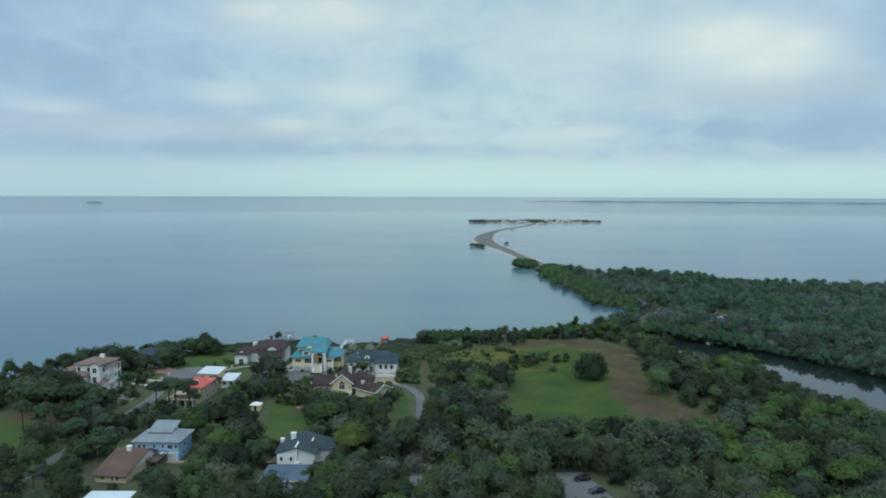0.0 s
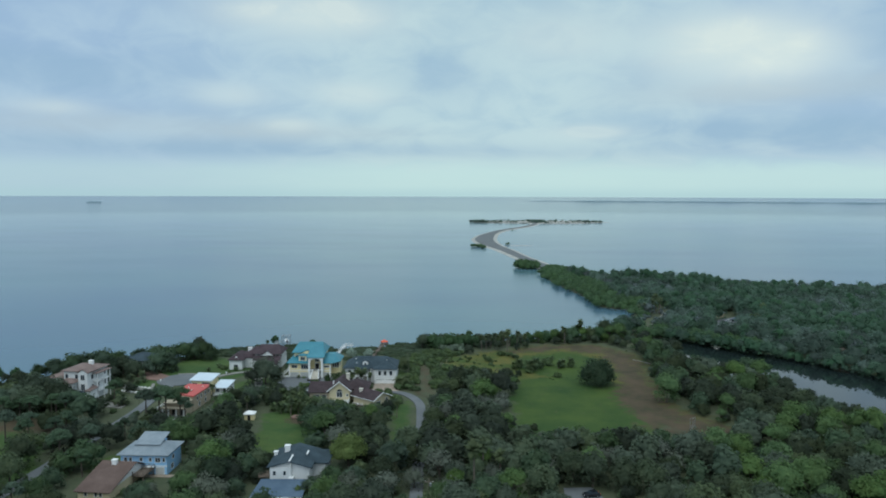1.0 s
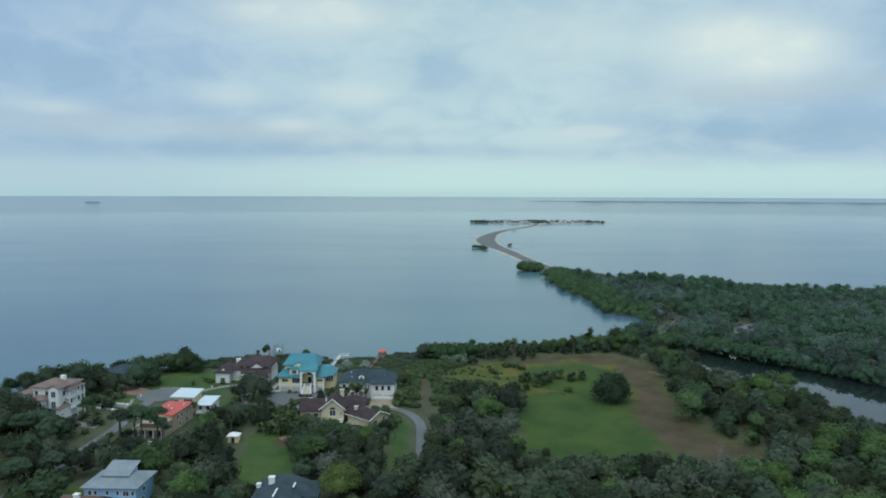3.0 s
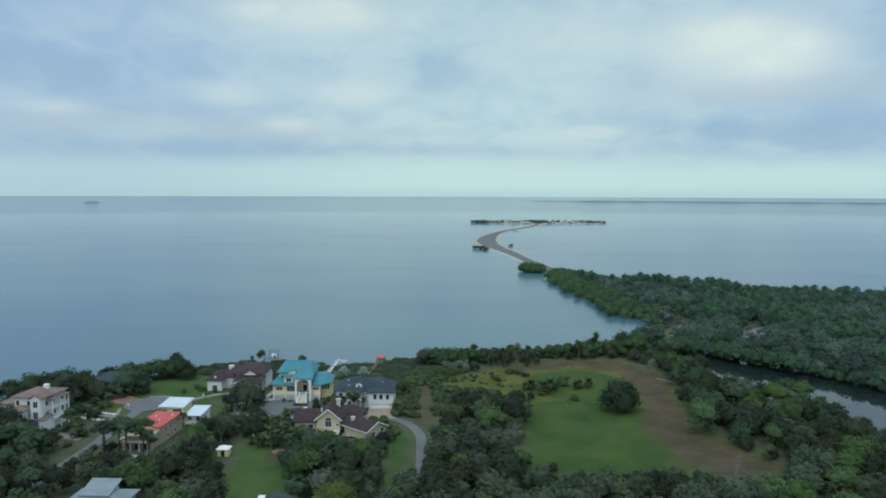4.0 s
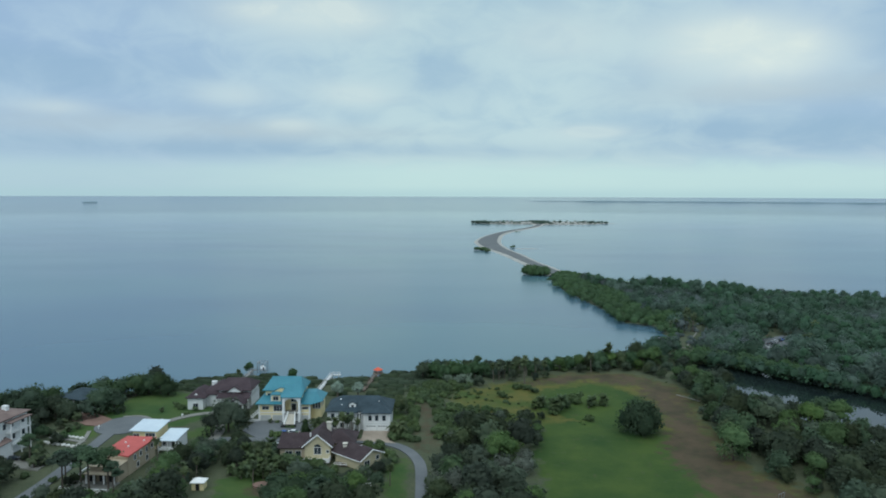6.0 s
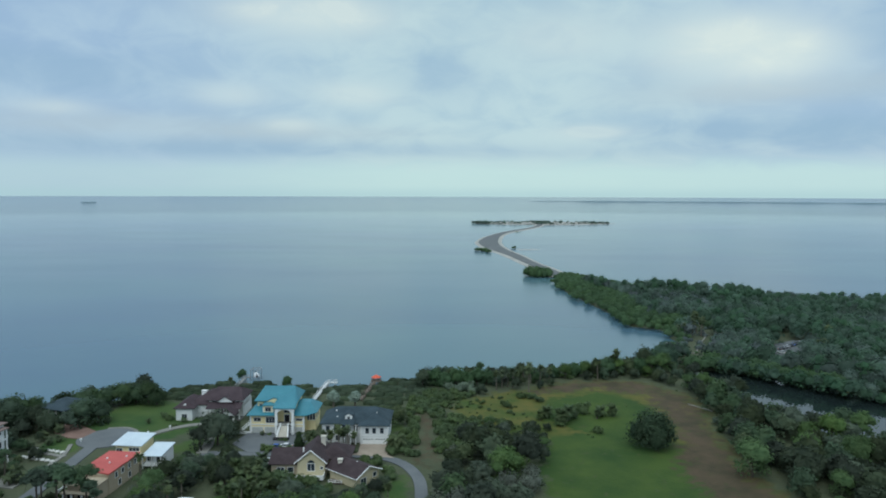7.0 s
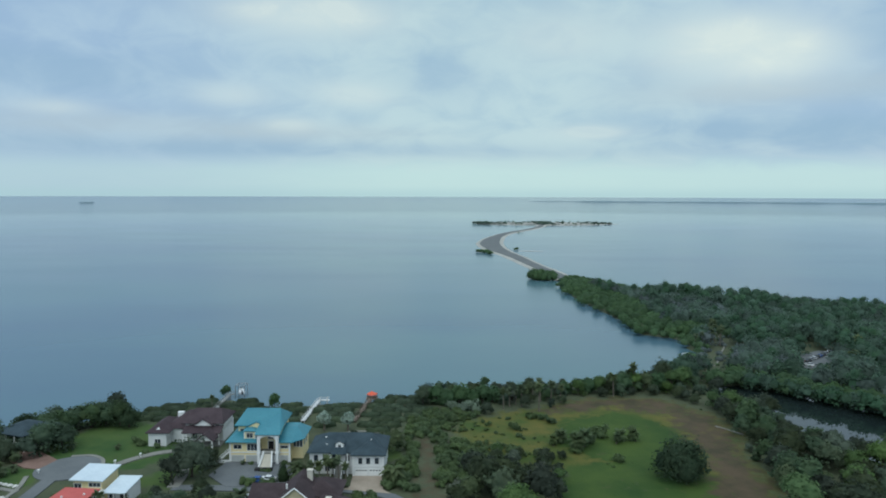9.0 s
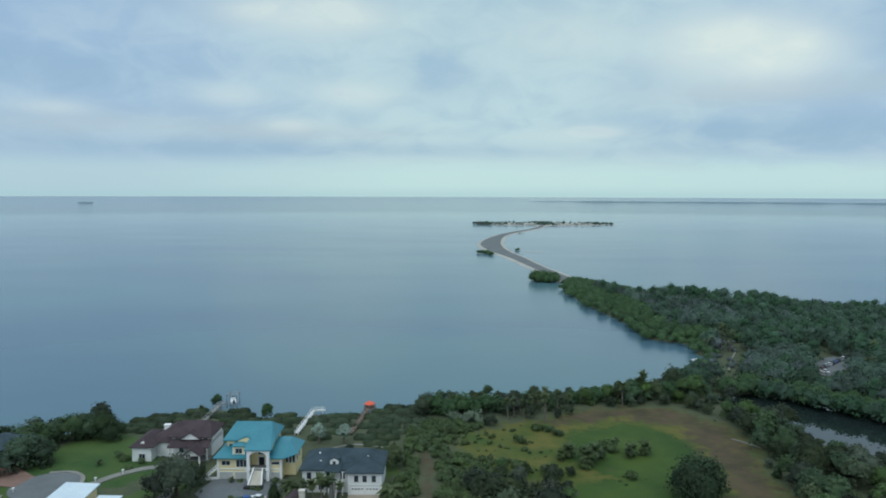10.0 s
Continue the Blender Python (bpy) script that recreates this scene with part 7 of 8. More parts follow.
# single trees that stand out
put("field_oak", 63.5, 292, 1.1, 0, 1.12, "large dark spreading oak alone on the open field")
put("round", -27.2, 203.5, 1.12, 0, 1.02)
for x, y, s in ((-45, 240, 1.0), (-39, 236, 1.05), (-33, 241, 1.0), (-36, 246, 0.8), (-28.5, 238, 0.95), (-42, 230, 0.95)):
    put("dark_oak", x, y, s, None, 0.85)
for x, y, s in ((-148, 258, 1.45), (-143.5, 258, 1.3), (-153.5, 261, 1.45), (-157, 258, 1.3), (-145, 250, 1.1), (-137, 256, 0.85), (-134, 260, 0.6), (-150, 262, 1.0), (-131, 255, 0.5), (-140, 252, 0.9), (-138, 304, 0.9), (-133, 302, 0.8), (-152, 268, 0.9), (-144, 263, 1.1), (-139.5, 261.5, 0.95), (-147.5, 264.5, 1.2), (-114.5, 214, 0.9), (-121.5, 203, 1.0), (-116, 190, 1.0), (-126, 214, 0.8), (-124, 192, 0.9), (-4.2, 216, 1.1), (-10.4, 213, 0.95), (-24, 251.5, 0.5), (-20.5, 255.5, 0.5), (-18.6, 259.5, 0.42), (-27, 249, 0.55), (-3.6, 226, 0.9), (-3.2, 236, 0.8), (-73.5, 291.5, 1.2), (-78, 288.5, 0.8), (-71, 299, 0.6), (-62, 262, 0.7), (-66, 268, 0.7), (-72, 266, 0.7), (-57, 268, 0.6)):
    put("oak", x, y, s)
for x, y, s in ((-127, 331.5, 0.98), (-122.5, 332.5, 1.02), (-118, 334, 1.0), (-113.5, 334.5, 1.02), (-109.8, 333, 0.9), (-120, 337, 0.95), (-124.5, 310.5, 1.3), (-121.5, 312.5, 1.0), (-143.5, 303, 1.15), (-147.5, 304, 1.3), (-153, 304, 1.32), (-159, 303, 1.2), (-165, 302, 1.05), (-150, 311, 1.2), (-157, 310, 1.1), (-144.5, 315, 1.0), (-163, 309, 0.9), (-168, 305, 0.85), (-172, 300, 0.8), (-133, 323, 1.0), (-139, 324, 1.0), (-129.5, 313.5, 0.85), (-141.5, 312, 0.9)):
    put("dark_oak", x, y, s, None, 0.9)
for x, y, s in ((-11, 359, 0.78), (-6, 361, 0.82), (-1.5, 359.5, 0.8), (3, 361, 0.85), (7.5, 360, 0.85), (11.5, 362, 0.86), (15.5, 363, 0.8), (-9, 366, 0.7), (1, 367, 0.75), (9, 369, 0.75), (19, 366, 0.66), (23, 368, 0.62)):
    put("mangrove" if s > 0.79 else "oak", x, y, s * (1.7 if s > 0.79 else 1.0), None, 0.85 if s > 0.79 else 1.0, "green shoreline tree with a dense rounded crown")
for x, y, s in ((27, 370, 0.6), (31.5, 372, 0.58), (36, 372, 0.6), (40.5, 374, 0.6), (45, 374, 0.62), (50, 373, 0.75), (54.5, 376, 0.8), (59, 376, 0.78), (64, 377, 0.8), (69, 378, 0.86), (74, 380, 0.9), (79, 381, 0.95), (84, 380, 1.0), (89, 379, 1.0), (88, 388, 1.0), (95, 384, 1.05)):
    put(("mangrove", "oak", "bright")[int(x) % 3], x, y, s * (1.5, 1.0, 0.9)[int(x) % 3])
for x, y, s in ((4, 352, 1.9), (7.5, 354, 1.7), (1, 354.5, 1.6), (9, 350, 1.2)):
    put("silver_shrub", x, y, s)
put("mangrove", -88.6, 370.5, 0.75)
put("mangrove", -66.5, 357.5, 0.8, None, 1.1)
put("mangrove", -186, 294, 0.9, None, 1.3)
put("mangrove", -180, 297, 0.8, None, 1.3)
for x, y, s in ((-98.5, 245.5, 1.25), (-91.5, 246, 1.15), (-95, 243, 1.2), (-102, 243, 1.1), (-88.5, 242.5, 0.95), (-105, 250, 0.95), (-122, 262, 0.9), (-137.8, 223, 1.0), (-128, 217, 1.0), (-131, 224, 0.95), (-120, 226, 0.9), (-106, 213, 0.9), (-150, 242, 0.95), (-140, 240, 1.0), (-133, 243, 0.95), (-155, 248, 0.95)):
    put("pine", x, y, s)
for x, y, s in ((84.5, 268, 1.12), (101, 350, 0.9), (97, 356, 0.7), (117, 236, 1.05), (95, 185, 1.1), (135, 226, 1.15), (103, 173, 1.15), (87, 210, 0.9), (127, 232, 0.95), (110, 228, 0.95), (142, 218, 1.05), (112, 178, 1.05), (-1, 176, 0.8), (11, 203, 0.75), (3, 187, 0.7), (-66.6, 204, 0.9), (122, 200, 1.0)):
    put("bright", x, y, s)
for x, y, s in ((44.5, 204, 1.0), (50, 207, 0.8), (62, 207, 1.05), (66, 203, 0.8), (-25, 186, 0.9), (-15, 184, 0.9), (-8, 190, 0.8), (-62, 183, 1.0), (-57, 178, 0.9), (30, 196, 0.8)):
    put("grey", x, y, s)
for x, y, s in ((-36.8, 286.4, 0.85), (-34.4, 285.4, 1.0), (-31.6, 286.6, 0.85), (-33.2, 287.8, 0.9), (-39, 287.5, 0.75), (-29.6, 285.8, 0.7), (-123, 336, 0.85), (-86.8, 266.5, 0.85), (-152, 212, 0.6), (-146, 213, 0.65), (-16.5, 249, 0.75), (-54, 250, 0.7), (-52, 253, 0.6), (-49.5, 251, 0.6), (-53, 262.5, 0.7), (-55.5, 260, 0.75), (-52.5, 258.5, 0.75), (-70, 252, 0.7), (-73, 250, 0.75), (-71.5, 247, 0.65),
                (19, 354, 0.85), (28, 360, 0.85), (34, 364, 1.05), (73.9, 378.8, 1.2), (72.4, 380, 1.1), (63.7, 371.2, 1.1), (31.7, 351.3, 1.15), (21.5, 357, 0.95), (26, 357.5, 1.0), (37.5, 361, 0.95), (41.5, 363, 0.9), (24, 359, 0.7), (31, 366, 0.75), (8, 171, 0.9), (127, 458, 0.9), (139.6, 470.4, 1.15), (137, 463, 1.15), (141.5, 462, 1.3), (143, 474, 1.2), (134, 470, 1.1), (146.5, 486, 1.2), (131, 458, 0.9), (180.2, 410.1, 1.2), (184, 413, 1.1), (197, 434, 1.25), (195, 431, 1.1), (9, 207, 1.1), (8, 188, 1.45), (15.5, 196, 1.1), (11, 199, 1.2), (-88, 352, 0.6)):
    put("palm", x, y, s)
for x, y, s in ((-17.0, 286.5, 1.9), (-16.2, 288.2, 1.6), (-44.4, 289.6, 1.6), (-42.4, 288.2, 1.5), (-41.2, 290, 1.4), (-29.4, 283.9, 0.5), (-118, 313, 0.8), (-104, 312, 0.6), (-61.5, 299.5, 0.5), (-117.8, 263, 1.1), (-121, 265.5, 1.2), (-119.5, 260, 1.0), (-123.5, 268, 1.0), (-126.2, 290.5, 0.9), (-128.2, 301, 1.0), (-131, 288, 0.9), (-124.5, 293.5, 0.8), (-130, 295, 0.9), (-128, 277, 0.8)):
    put("low_palm", x, y, s)
for x, y, s in ((34.6, 319.5, 1.45), (37.4, 311.5, 1.6), (41.4, 316.5, 1.5), (38.2, 312.5, 1.1), (31.6, 316.5, 1.0), (38.4, 319, 1.0), (54.2, 322, 1.35), (58.6, 321, 1.3), (51.8, 318.5, 0.9), (13.6, 313, 0.9), (44.5, 319, 0.9), (-54.5, 252, 1.0), (-52, 254.5, 1.1), (-56.5, 255, 1.0), (-50, 252, 0.9), (-59, 258, 1.0), (-62, 256, 0.9), (-58, 253, 0.9), (-58.7, 262, 1.3), (-54.5, 257, 1.25), (-52, 262, 1.3), (-65, 276, 1.2), (-55.5, 274, 1.2), (-60.5, 268, 1.3), (-56.5, 266, 1.3), (-50, 258, 1.2)):
    put("palmetto", x, y, s)
put("silver", -43.1, 330.5, 1.75)
put("silver", -35.2, 330.5, 1.7)
put("cypress", -47.3, 288.8, 1.05)
for x, y, s in ((-59.2, 300.5, 0.6), (-49.8, 300.3, 0.7), (-58, 286.6, 1.0), (-55.5, 286.2, 1.1), (-52.5, 286.0, 1.0), (-50, 286.6, 0.9), (-36, 284.6, 0.8), (-33, 284.3, 0.8), (-30.5, 284.5, 0.7), (-25.5, 277.2, 1.2), (-21.5, 276.5, 1.3),
                (-23, 274, 1.2), (-18.5, 270, 1.2), (-17, 266, 1.3), (-92.4, 313.6, 0.9), (-101, 318, 0.9), (-98, 316, 1.0), (-96.5, 321, 0.8), (20.8, 331.5, 1.3), (47.7, 325.5, 1.9), (40.5, 322, 1.6), (49.1, 304, 1.1), (31.5, 342, 1.2), (34, 338, 1.1), (28, 344, 1.3), (-94, 309, 0.7), (-82, 309.5, 0.7), (-76.5, 310, 0.8),
                (-54.5, 295.0, 0.6), (-53, 295, 0.6), (-50, 263.4, 1.7), (-46.5, 263, 1.7), (-43, 261.6, 1.8), (-38.5, 261, 1.5), (-48, 260.5, 1.6)):
    put("shrub", x, y, s)

# woodland round the houses and the field: a jittered grid, thinned to keep the open places in view
STEP = 5.8
cands = []
for iy in range(int((405 - 148) / STEP)):
    for ix in range(int((300 + 205) / STEP)):
        x = -205 + (ix + rng.uniform(0, 1)) * STEP
        y = 148 + (iy + rng.uniform(0, 1)) * STEP
        if abs(x) > 0.665 * y + 22:
            continue
        cands.append((x, y))
cx_, cy_ = np.array([c[0] for c in cands]), np.array([c[1] for c in cands])
ok = (signed(cx_, cy_, SHORE) > 2.5) & (signed(cx_, cy_, POND) < -0.5)
woods = []


def beyond_pond(x, y):
    return x > 100 and (y > 388 or (x - 115) * 218 + (y - 378) * 90 > 0)


THICKET = [(-19, 284), (-12, 282), (4, 288), (14, 308), (12, 350), (-8, 352), (-16, 338), (-14, 312)]
LOW = [(-104, 332), (-96, 331), (-72, 331), (-70, 318), (-44, 318), (-20, 308), (-12, 330), (-2, 345), (-8, 378), (-120, 350)]
MARSH = [(-122, 342), (-112, 354), (-98, 364), (-85, 367), (-67, 357), (-52, 359), (-38, 362), (-17, 371), (-8, 377), (-8, 362), (-14, 338), (-26, 329), (-44, 328), (-56, 323), (-70, 333), (-95, 336)]
for (x, y), good in zip(cands, ok):
    if not good or inside((x, y), MARSH) or (inside((x, y), LOW) and rng.uniform() < 0.5) or any(inside((x, y), o) for o in NEVER) or near_road(x, y, 4.2 if y > 252 else 1.6):
        continue
    if beyond_pond(x, y):
        continue  # the far woods begin here
    tone = noise.noise((x * 0.022, y * 0.022, 9.0)) + 0.35 * noise.noise((x * 0.11, y * 0.11, 2.0))
    pick = rng.uniform()
    big = rng.uniform(0.72, 1.15)
    if x < -100:
        kind = "oak" if pick < 0.45 else "dark_oak" if pick < 0.7 or y > 285 else "pine"
    elif x > 70 and y < 300 and tone > -0.02:
        kind = "bright" if pick < (0.36 if y < 235 else 0.10) else "oak" if pick < 0.78 else "dark_oak"
    elif 25 < x < 80 and y < 225 and tone < 0.05:
        kind = "grey" if pick < 0.4 else "oak"
    elif -8 < x < 34 and 215 < y < 310:
        kind = "oak" if pick < 0.66 else "grey" if pick < 0.8 else "bright" if pick < 0.92 else "dark_oak"
    elif -60 < x < 10 and y < 215:
        kind = "oak" if pick < 0.62 else "grey" if pick < 0.74 else "dark_oak" if pick < 0.93 else "bright"
    else:
        kind = "oak" if pick < 0.52 else "dark_oak" if pick < 0.92 else "bright" if pick < 0.96 or x > 70 else "grey"
    placed = False
    if y > 352:
        big *= 0.8 if x < -20 else 0.52
    if inside((x, y), THICKET) and (y > 297 or x < 2):
        continue  # low shrubs only
    if x < -140 and y > 262:
        big *= 0.55
    for s in (big, 0.75, 0.52, 0.36) if not inside((x, y), LOW) else (0.36, 0.28):
        h, rad = 9.2 * s, 5.0 * s
        if s < 0.5 and kind in ("bright", "pine"):
            kind = "oak"
        if spaced(x, y, rad) and clear_view(x, y, h, rad):
            woods.append((kind, x, y, s))
            taken.append((x, y, rad))
            placed = True
            break
    if not placed and spaced(x, y, 1.2) and clear_view(x, y, 2.0, 1.4) and not inside((x, y), SCRUB):
        woods.append(("shrub", x, y, rng.uniform(0.7, 1.2)))
        taken.append((x, y, 1.3))

# low olive shrubs beside the sandy trail
for iy in range(26):
    for ix in range(14):
        x, y = -20 + (ix + rng.uniform(0, 1)) * 2.6, 281 + (iy + rng.uniform(0, 1)) * 2.7
        if inside((x, y), THICKET) and not inside((x, y), DIRT_W) and not near_road(x, y, 4.0) and spaced(x, y, 0.6):
            s = rng.uniform(0.7, 1.35)
            if y < 296 or clear_view(x, y, 2.2 * s, 1.2):
                woods.append(("shrub", x, y, s))

for _ in range(90):
    x, y = rng.uniform(-1, 34), rng.uniform(306, 352)
    if (inside((x, y), SCRUB) or inside((x, y), SCRUB_GROUND)) and noise.noise((x * 0.13, y * 0.13, 6.0)) > -0.1 and x + (y - 306) * 0.3 < 34:
        woods.append(("shrub", x, y, rng.uniform(0.25, 0.7)))

joined = {}


def to_stuff(key, arrays, x, y, z, s, turn, tall=1.0):
    cv, cq = arrays[1]
    a = radians(turn)
    R = np.array([[math.cos(a), -math.sin(a), 0], [math.sin(a), math.cos(a), 0], [0, 0, 1]])
    v = np.hstack([(cv[:, :3] * np.array([s, s, s * tall])) @ R.T + np.array([x, y, z]), cv[:, 3:] @ R.T])
    lst = joined.setdefault(key, [])
    lst.append((v, cq, 0.55 * (0.5 + 0.9 * noise.noise((x * 0.018, y * 0.018, 3.0))) + 0.4 * rng.uniform()))


REST = {k: [tree_parts_low(k, 500 + 10 * i + s) for s in range(3)] for i, k in enumerate(("oak", "dark_oak", "bright", "grey", "pine"))}
LIMIT = {"oak": 190, "dark_oak": 95, "bright": 95, "grey": 60, "pine": 60, "shrub": 190}
for kind, x, y, s in sorted(woods, key=lambda w_: w_[2]):
    if kinds[kind].count < LIMIT[kind]:
        kinds[kind].place(x, y, s)
    else:
        arr = (None, REST[kind][int(rng.integers(3))]) if kind in REST else kinds[kind].arrays[int(rng.integers(4))]
        to_stuff(("rest", kind), arr, x, y, GROUND - 0.05, s, rng.uniform(0, 360))

# the wooded point beyond the pond: low-detail crowns, joined
far_types = {
    "oak": [crown(oak_lobes(np.random.default_rng(200 + s), 9.2, 5.8, 4), 190, 0.68, np.random.default_rng(300 + s), 0.74, -0.3, 0.65, 0.22, 2, 0.9) for s in range(6)],
    "pine": [crown([(0, 0, 9.0, 2.5, 0.95), (1.7, 0.8, 7.6, 2.4, 0.9), (-1.6, 1.0, 7.2, 2.4, 0.9), (0.3, -1.8, 7.0, 2.5, 0.9), (0, 0, 4.6, 3.0, 1.0)], 170, 0.52, np.random.default_rng(320 + s), 0.7, -0.3, 0.65, 0.3, 2, 0.9) for s in range(4)],
    "mangrove": [crown([(0, 0, 2.6, 3.0, 0.9)] + [(2.4 * math.cos(a), 2.4 * math.sin(a), 2.2, 2.2, 0.9) for a in (0.4 + s, 2.5 + s, 4.6 + s)], 170, 0.48, np.random.default_rng(350 + s), 0.78, -0.9, 0.55, 0.24, 2, 0.7) for s in range(4)],
    "grey_twig": [crown(oak_lobes(np.random.default_rng(360 + s), 8.4, 5.0, 4), 190, 0.56, np.random.default_rng(370 + s), 0.7, -0.3, 0.7, 0.24, 2, 0.9) for s in range(3)],
}
none = (np.zeros((0, 6)), np.zeros((0, 4), int))
FAR_BANK = [(122, 388), (140, 369), (166, 342), (193, 298), (211, 254), (225, 200)]
FSTEP = 6.6
pts = []
for iy in range(int((770 - 250) / FSTEP)):
    for ix in range(int((560 - 90) / FSTEP)):
        pts.append((90 + (ix + rng.uniform(0, 1)) * FSTEP, 250 + (iy + rng.uniform(0, 1)) * FSTEP))
P = np.array(pts)
sd, pd = signed(P[:, 0], P[:, 1], SHORE), signed(P[:, 0], P[:, 1], POND)
CLEAR2 = [[(119, 443), (119, 453), (125, 453), (125, 443)], [(157, 414), (170, 412), (198, 446), (186, 454)]]
for (x, y), a, b in zip(pts, sd, pd):
    if a < 0.2 or b > 5.2 or x > 0.665 * y + 30:
        continue
    if not (beyond_pond(x, y) or y > 392) or any(inside((x, y), o) for o in CLEAR2):
        continue
    if math.hypot(x - 192, y - 339) < 6 or math.hypot(x - 176, y - 455) < 8:
        continue
    edge = min(a, -b)
    west = x < 160 and y > 480
    t2 = noise.noise((x * 0.012, y * 0.012, 5.0))
    u = rng.uniform()
    if edge < 9 or (west and a < 34 + 12 * t2):
        key = "mangrove"
    elif t2 > 0.12:
        key = "pine" if u < 0.7 else "oak"
    else:
        key = "oak" if u < 0.72 else "grey_twig" if u < 0.86 else "pine"
    s = rng.uniform(0.9, 1.12) * (1.0 if key != "mangrove" else min(1.25, 0.75 + a / 50))
    if x > 225 and y > 540:
        s *= 0.82
    elif key == "pine" and y > 560:
        s *= 1.15
    if 0 < -b + 9 < 24 and x > 162 and y < 385:  # low growth along the far bank
        key, s = "oak", s * (0.55 if -b < 6 else 0.72)
    if not clear_view(x, y, 9 * s if key != "mangrove" else 5 * s, 3.0):
        if not clear_view(x, y, 4.0, 2.5):
            continue
        key, s = "mangrove", 0.6
    arr = far_types[key][int(rng.integers(len(far_types[key])))]
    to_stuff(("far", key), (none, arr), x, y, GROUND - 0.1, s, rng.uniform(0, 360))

# pale scrub beside the sandy track
for _ in range(70):
    f = rng.uniform()
    x, y = 122 + 30 * f + rng.uniform(-11, 5), 424 + 68 * f + rng.uniform(-6, 6)
    if float(signed(np.array([x]), np.array([y]), SHORE)[0]) > 3 and abs((x - 122) - 30 * (y - 424) / 68) > 1.8:
        to_stuff(("far", "mangrove" if rng.uniform() < 0.4 else "grey_twig"), (none, far_types["mangrove"][int(rng.integers(4))]), x, y, GROUND - 0.2, rng.uniform(0.28, 0.55), rng.uniform(0, 360))

# dense low growth that hides the pond's far bank
for (xa, ya), (xb, yb) in zip(FAR_BANK, FAR_BANK[1:]):
    n_ = int(math.hypot(xb - xa, yb - ya) / 2.4)
    for k in range(n_):
        f = (k + rng.uniform(0, 1)) / n_
        x = xa + (xb - xa) * f
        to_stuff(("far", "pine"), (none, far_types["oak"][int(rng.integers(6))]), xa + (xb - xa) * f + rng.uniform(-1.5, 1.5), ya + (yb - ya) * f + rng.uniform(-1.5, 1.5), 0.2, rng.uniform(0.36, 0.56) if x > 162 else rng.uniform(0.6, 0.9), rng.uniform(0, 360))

# mangroves by the causeway, scrub and trees on the island
for x0, y0, n_, spread, s0 in ((91, 757, 34, (11, 14), 1.25), (51, 1055, 10, (9, 12), 0.95), (60, 1036, 6, (5, 9), 0.85), (100, 1105, 4, (5, 6), 0.7), (152, 1530, 3, (8, 5), 0.5)):
    for _ in range(n_):
        a, d = rng.uniform(0, 6.28), math.sqrt(rng.uniform())
        to_stuff(("far", "mangrove"), (none, far_types["mangrove"][int(rng.integers(4))]), x0 + d * spread[0] * math.cos(a), y0 + d * spread[1] * math.sin(a), 0.2, s0 * rng.uniform(0.7, 1.1), rng.uniform(0, 360), 1.45 if n_ > 30 else 1.0)
for _ in range(900):
    x, y = rng.uniform(75, 450), 1990 + rng.uniform(-82, 75)
    if ((x - 266) / 195) ** 2 + ((y - 1990) / 84) ** 2 > 1:
        continue
    tip = x < 118 or abs(x - 262) < 24
    if tip:
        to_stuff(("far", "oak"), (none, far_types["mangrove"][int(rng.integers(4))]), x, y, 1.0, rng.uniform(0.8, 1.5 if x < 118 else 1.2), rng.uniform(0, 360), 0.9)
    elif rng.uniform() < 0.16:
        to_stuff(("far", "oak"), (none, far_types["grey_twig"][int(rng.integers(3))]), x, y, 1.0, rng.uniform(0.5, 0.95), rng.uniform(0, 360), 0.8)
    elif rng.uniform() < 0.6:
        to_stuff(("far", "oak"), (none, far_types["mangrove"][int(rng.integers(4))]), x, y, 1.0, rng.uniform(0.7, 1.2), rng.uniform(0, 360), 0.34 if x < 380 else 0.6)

# low mangrove marsh in rounded banks with dark channels between
marsh_types = [crown([(0, 0, 0.3, 2.5, 0.44), (2.2, 0.9, 0.2, 1.7, 0.62), (-2.2, 0.9, 0.2, 1.7, 0.62), (2.2, -0.9, 0.2, 1.7, 0.62), (-2.2, -0.9, 0.2, 1.7, 0.62), (0.7, 1.3, 0.2, 1.6, 0.66), (-0.8, -1.3, 0.2, 1.6, 0.66)], 420, 0.34, np.random.default_rng(400 + s), 0.96, -0.2, 0.25) for s in range(4)]
for iy in range(11):
    for ix in range(17):
        x, y = -124 + (ix + rng.uniform(0.42, 0.58) + 0.5 * (iy % 2)) * 7.6, 322 + (iy + rng.uniform(0.42, 0.58)) * 5.4
        if not inside((x, y), MARSH):
            continue
        if abs(x + 51.3) < 3.6 or abs(x + 32.8) < 3.0 or abs(x + 86.6) < 3.0 or math.hypot(x + 39, y - 330) < 7:
            continue
        to_stuff(("marsh", "marsh"), (none, marsh_types[int(rng.integers(4))]), x, y, 0.85, rng.uniform(1.0, 1.14), rng.uniform(-14, 14), rng.uniform(0.9, 1.2))

# tufts of rank grass and seedlings over the open field
tuft_types = [crown([(0, 0, 0.25, 0.6, 0.7), (0.5, 0.3, 0.2, 0.45, 0.7), (-0.4, 0.4, 0.2, 0.45, 0.7)], 34, 0.24, np.random.default_rng(440 + s), 0, -0.2, 0.8) for s in range(3)]
for _ in range(350):
    x, y = rng.uniform(-4, 100), rng.uniform(236, 366)
    if not inside((x, y), SCRUB_GROUND) or inside((x, y), DIRT):
        continue
    if noise.noise((x * 0.09, y * 0.09, 1.0)) < -0.05:
        continue
    to_stuff(("tuft", "grass"), (none, tuft_types[int(rng.integers(3))]), x, y, GROUND - 0.05, rng.uniform(0.3, 0.75), rng.uniform(0, 360))

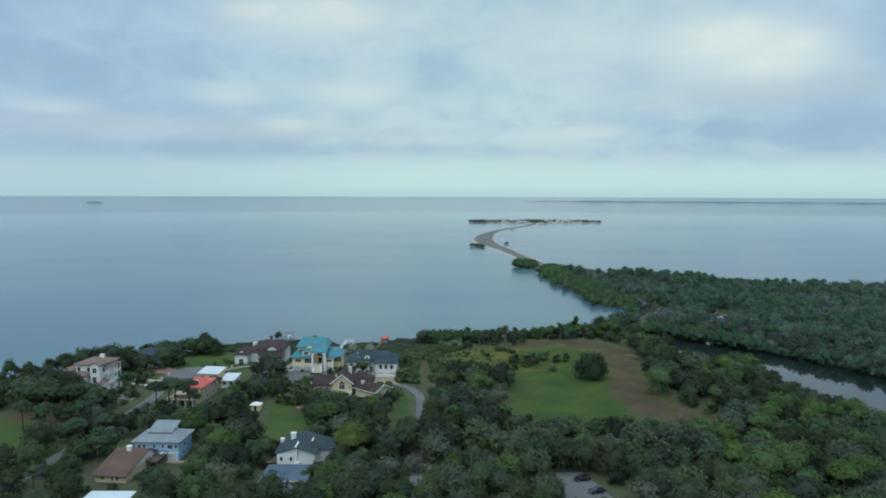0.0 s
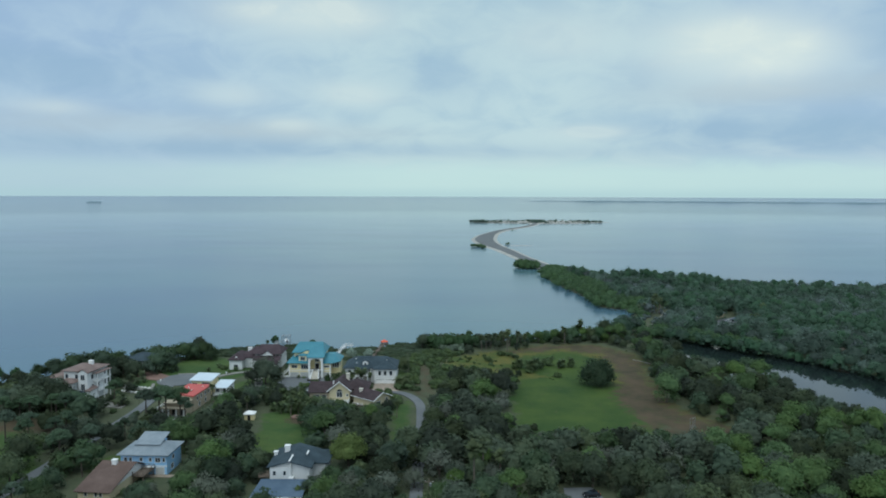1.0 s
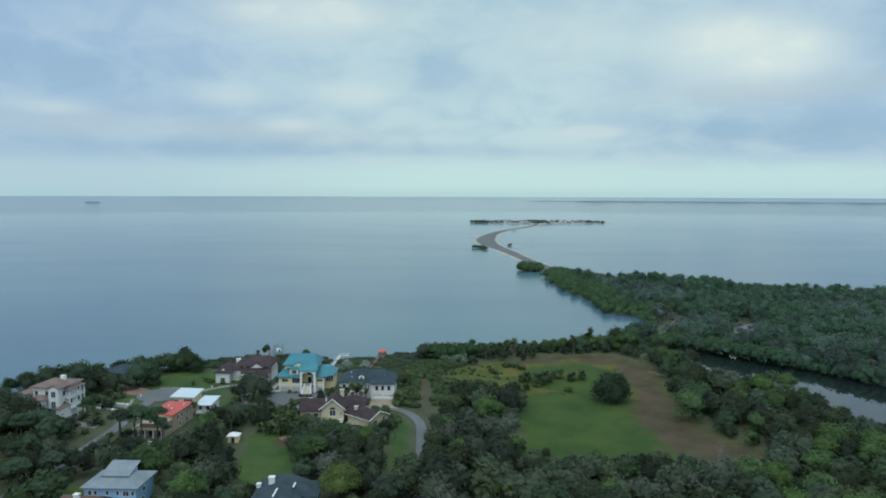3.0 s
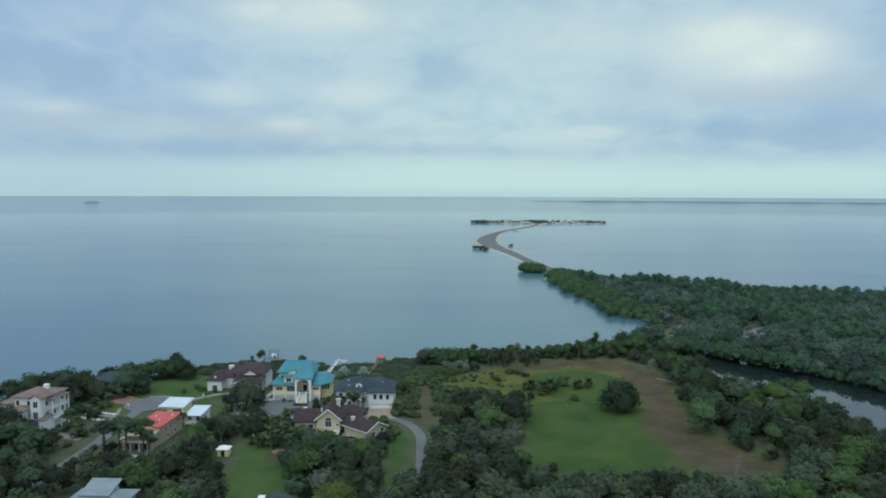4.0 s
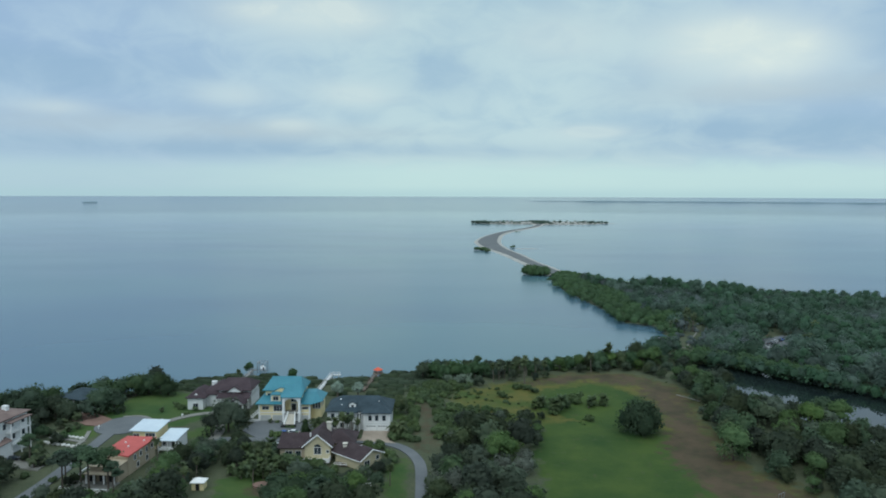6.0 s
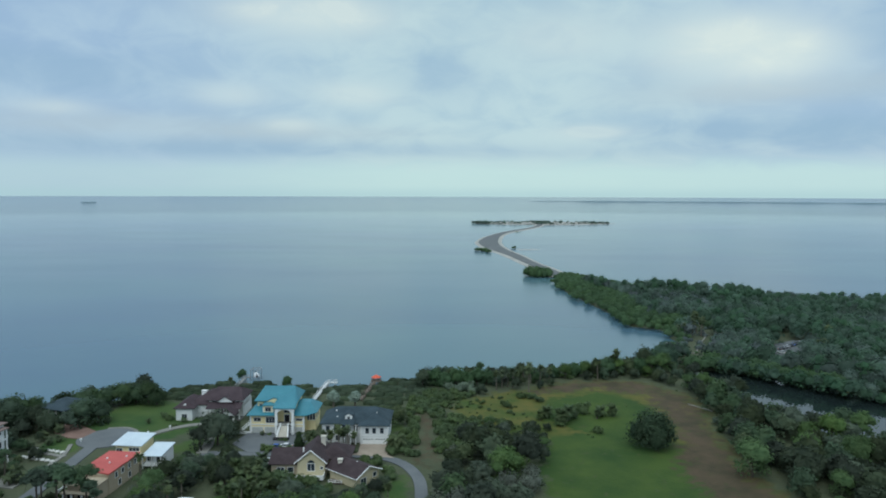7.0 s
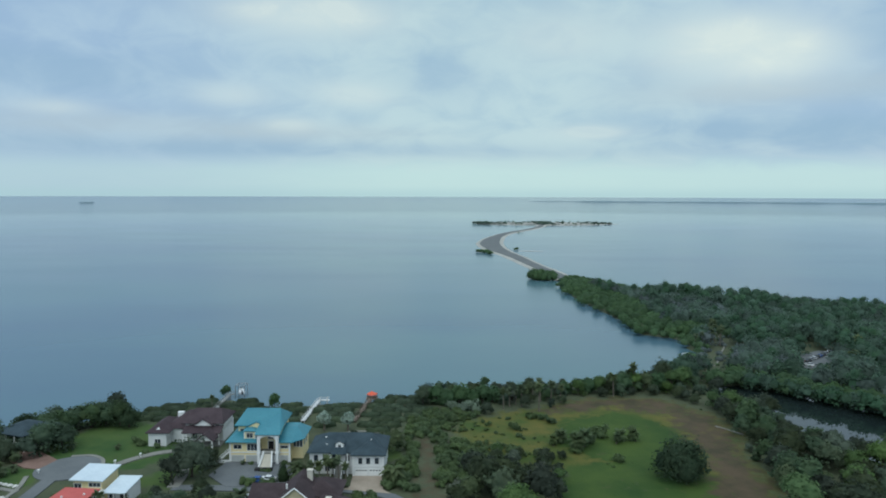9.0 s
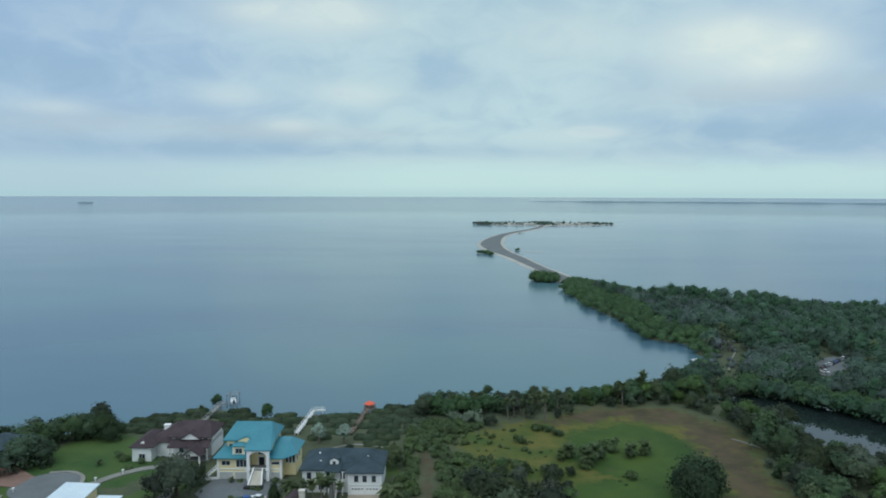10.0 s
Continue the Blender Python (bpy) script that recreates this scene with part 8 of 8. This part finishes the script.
STUFF = {
    ("rest", "oak"): ("oak_woods", "oak", "grey-green oak woodland canopy"), ("rest", "dark_oak"): ("oak_woods", "dark_oak", "dark green oak woodland canopy"),
    ("rest", "bright"): ("woods", "bright", "bright green woodland canopy"), ("rest", "grey"): ("woods", "grey_twig", "pale grey winter woodland"),
    ("rest", "pine"): ("pine_woods", "pine", "dark pine woodland"), ("rest", "shrub"): ("undergrowth", "shrub", "dense olive undergrowth under the trees"),
    # the far_ leaf materials carry distance haze in their colour
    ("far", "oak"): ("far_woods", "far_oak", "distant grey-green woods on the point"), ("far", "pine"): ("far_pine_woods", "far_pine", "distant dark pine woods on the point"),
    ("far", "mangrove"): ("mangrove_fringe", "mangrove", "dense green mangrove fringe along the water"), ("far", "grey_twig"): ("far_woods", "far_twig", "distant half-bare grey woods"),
    ("tuft", "grass"): ("grass_tufts", "grass", "rank yellow-green grass tufts on the field"),
    ("marsh", "marsh"): ("mangrove_marsh", "marsh", "low rounded mangrove marsh along the shore"),
}
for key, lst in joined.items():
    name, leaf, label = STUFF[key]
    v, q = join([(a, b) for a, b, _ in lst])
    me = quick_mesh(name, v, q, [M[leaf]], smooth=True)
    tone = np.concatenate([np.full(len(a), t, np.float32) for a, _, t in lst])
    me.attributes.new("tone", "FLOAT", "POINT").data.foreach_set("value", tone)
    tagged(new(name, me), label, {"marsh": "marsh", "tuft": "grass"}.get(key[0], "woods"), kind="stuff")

# far shores on the horizon, low and wooded
def far_shore(label, az0, az1, r, h, seed):
    bm = bmesh.new()
    rows = []
    n = 80
    for i in range(n + 1):
        f = i / n
        az_ = radians(az0 + (az1 - az0) * f)
        x, y = r * math.sin(az_), 60 + r * math.cos(az_)
        z = sea_z(r)
        top = h * (0.55 + 0.45 * noise.noise((f * 14, seed, 0.0))) * min(1, 6 * f + 0.12, 6 * (1 - f) + 0.12)
        d = Vector((math.sin(az_), math.cos(az_), 0))
        rows.append([Vector((x, y, z - 3)), Vector((x, y, z + top * 0.7)) + d * 6, Vector((x, y, z + top)) + d * 20, Vector((x, y, z + top * 0.8)) + d * 60, Vector((x, y, z - 3)) + d * 80])
    vs = [[bm.verts.new(p) for p in rr] for rr in rows]
    for a, b in zip(vs, vs[1:]):
        for k in range(4):
            bm.faces.new((a[k], b[k], b[k + 1], a[k + 1]))
    bmesh.ops.recalc_face_normals(bm, faces=bm.faces)
    tagged(part("backdrop", bm, "far_land", None), label, "distant shore", kind="structure")


# wooded land painted pale blue-grey: the haze of distance is in its colour
M["far_land"] = material("distant_hazed_land", (0.16, 0.23, 0.26), (0.20, 0.27, 0.30), 1.0, 0.01, 0.05, 0.0, world_space=True, spec=0.0)
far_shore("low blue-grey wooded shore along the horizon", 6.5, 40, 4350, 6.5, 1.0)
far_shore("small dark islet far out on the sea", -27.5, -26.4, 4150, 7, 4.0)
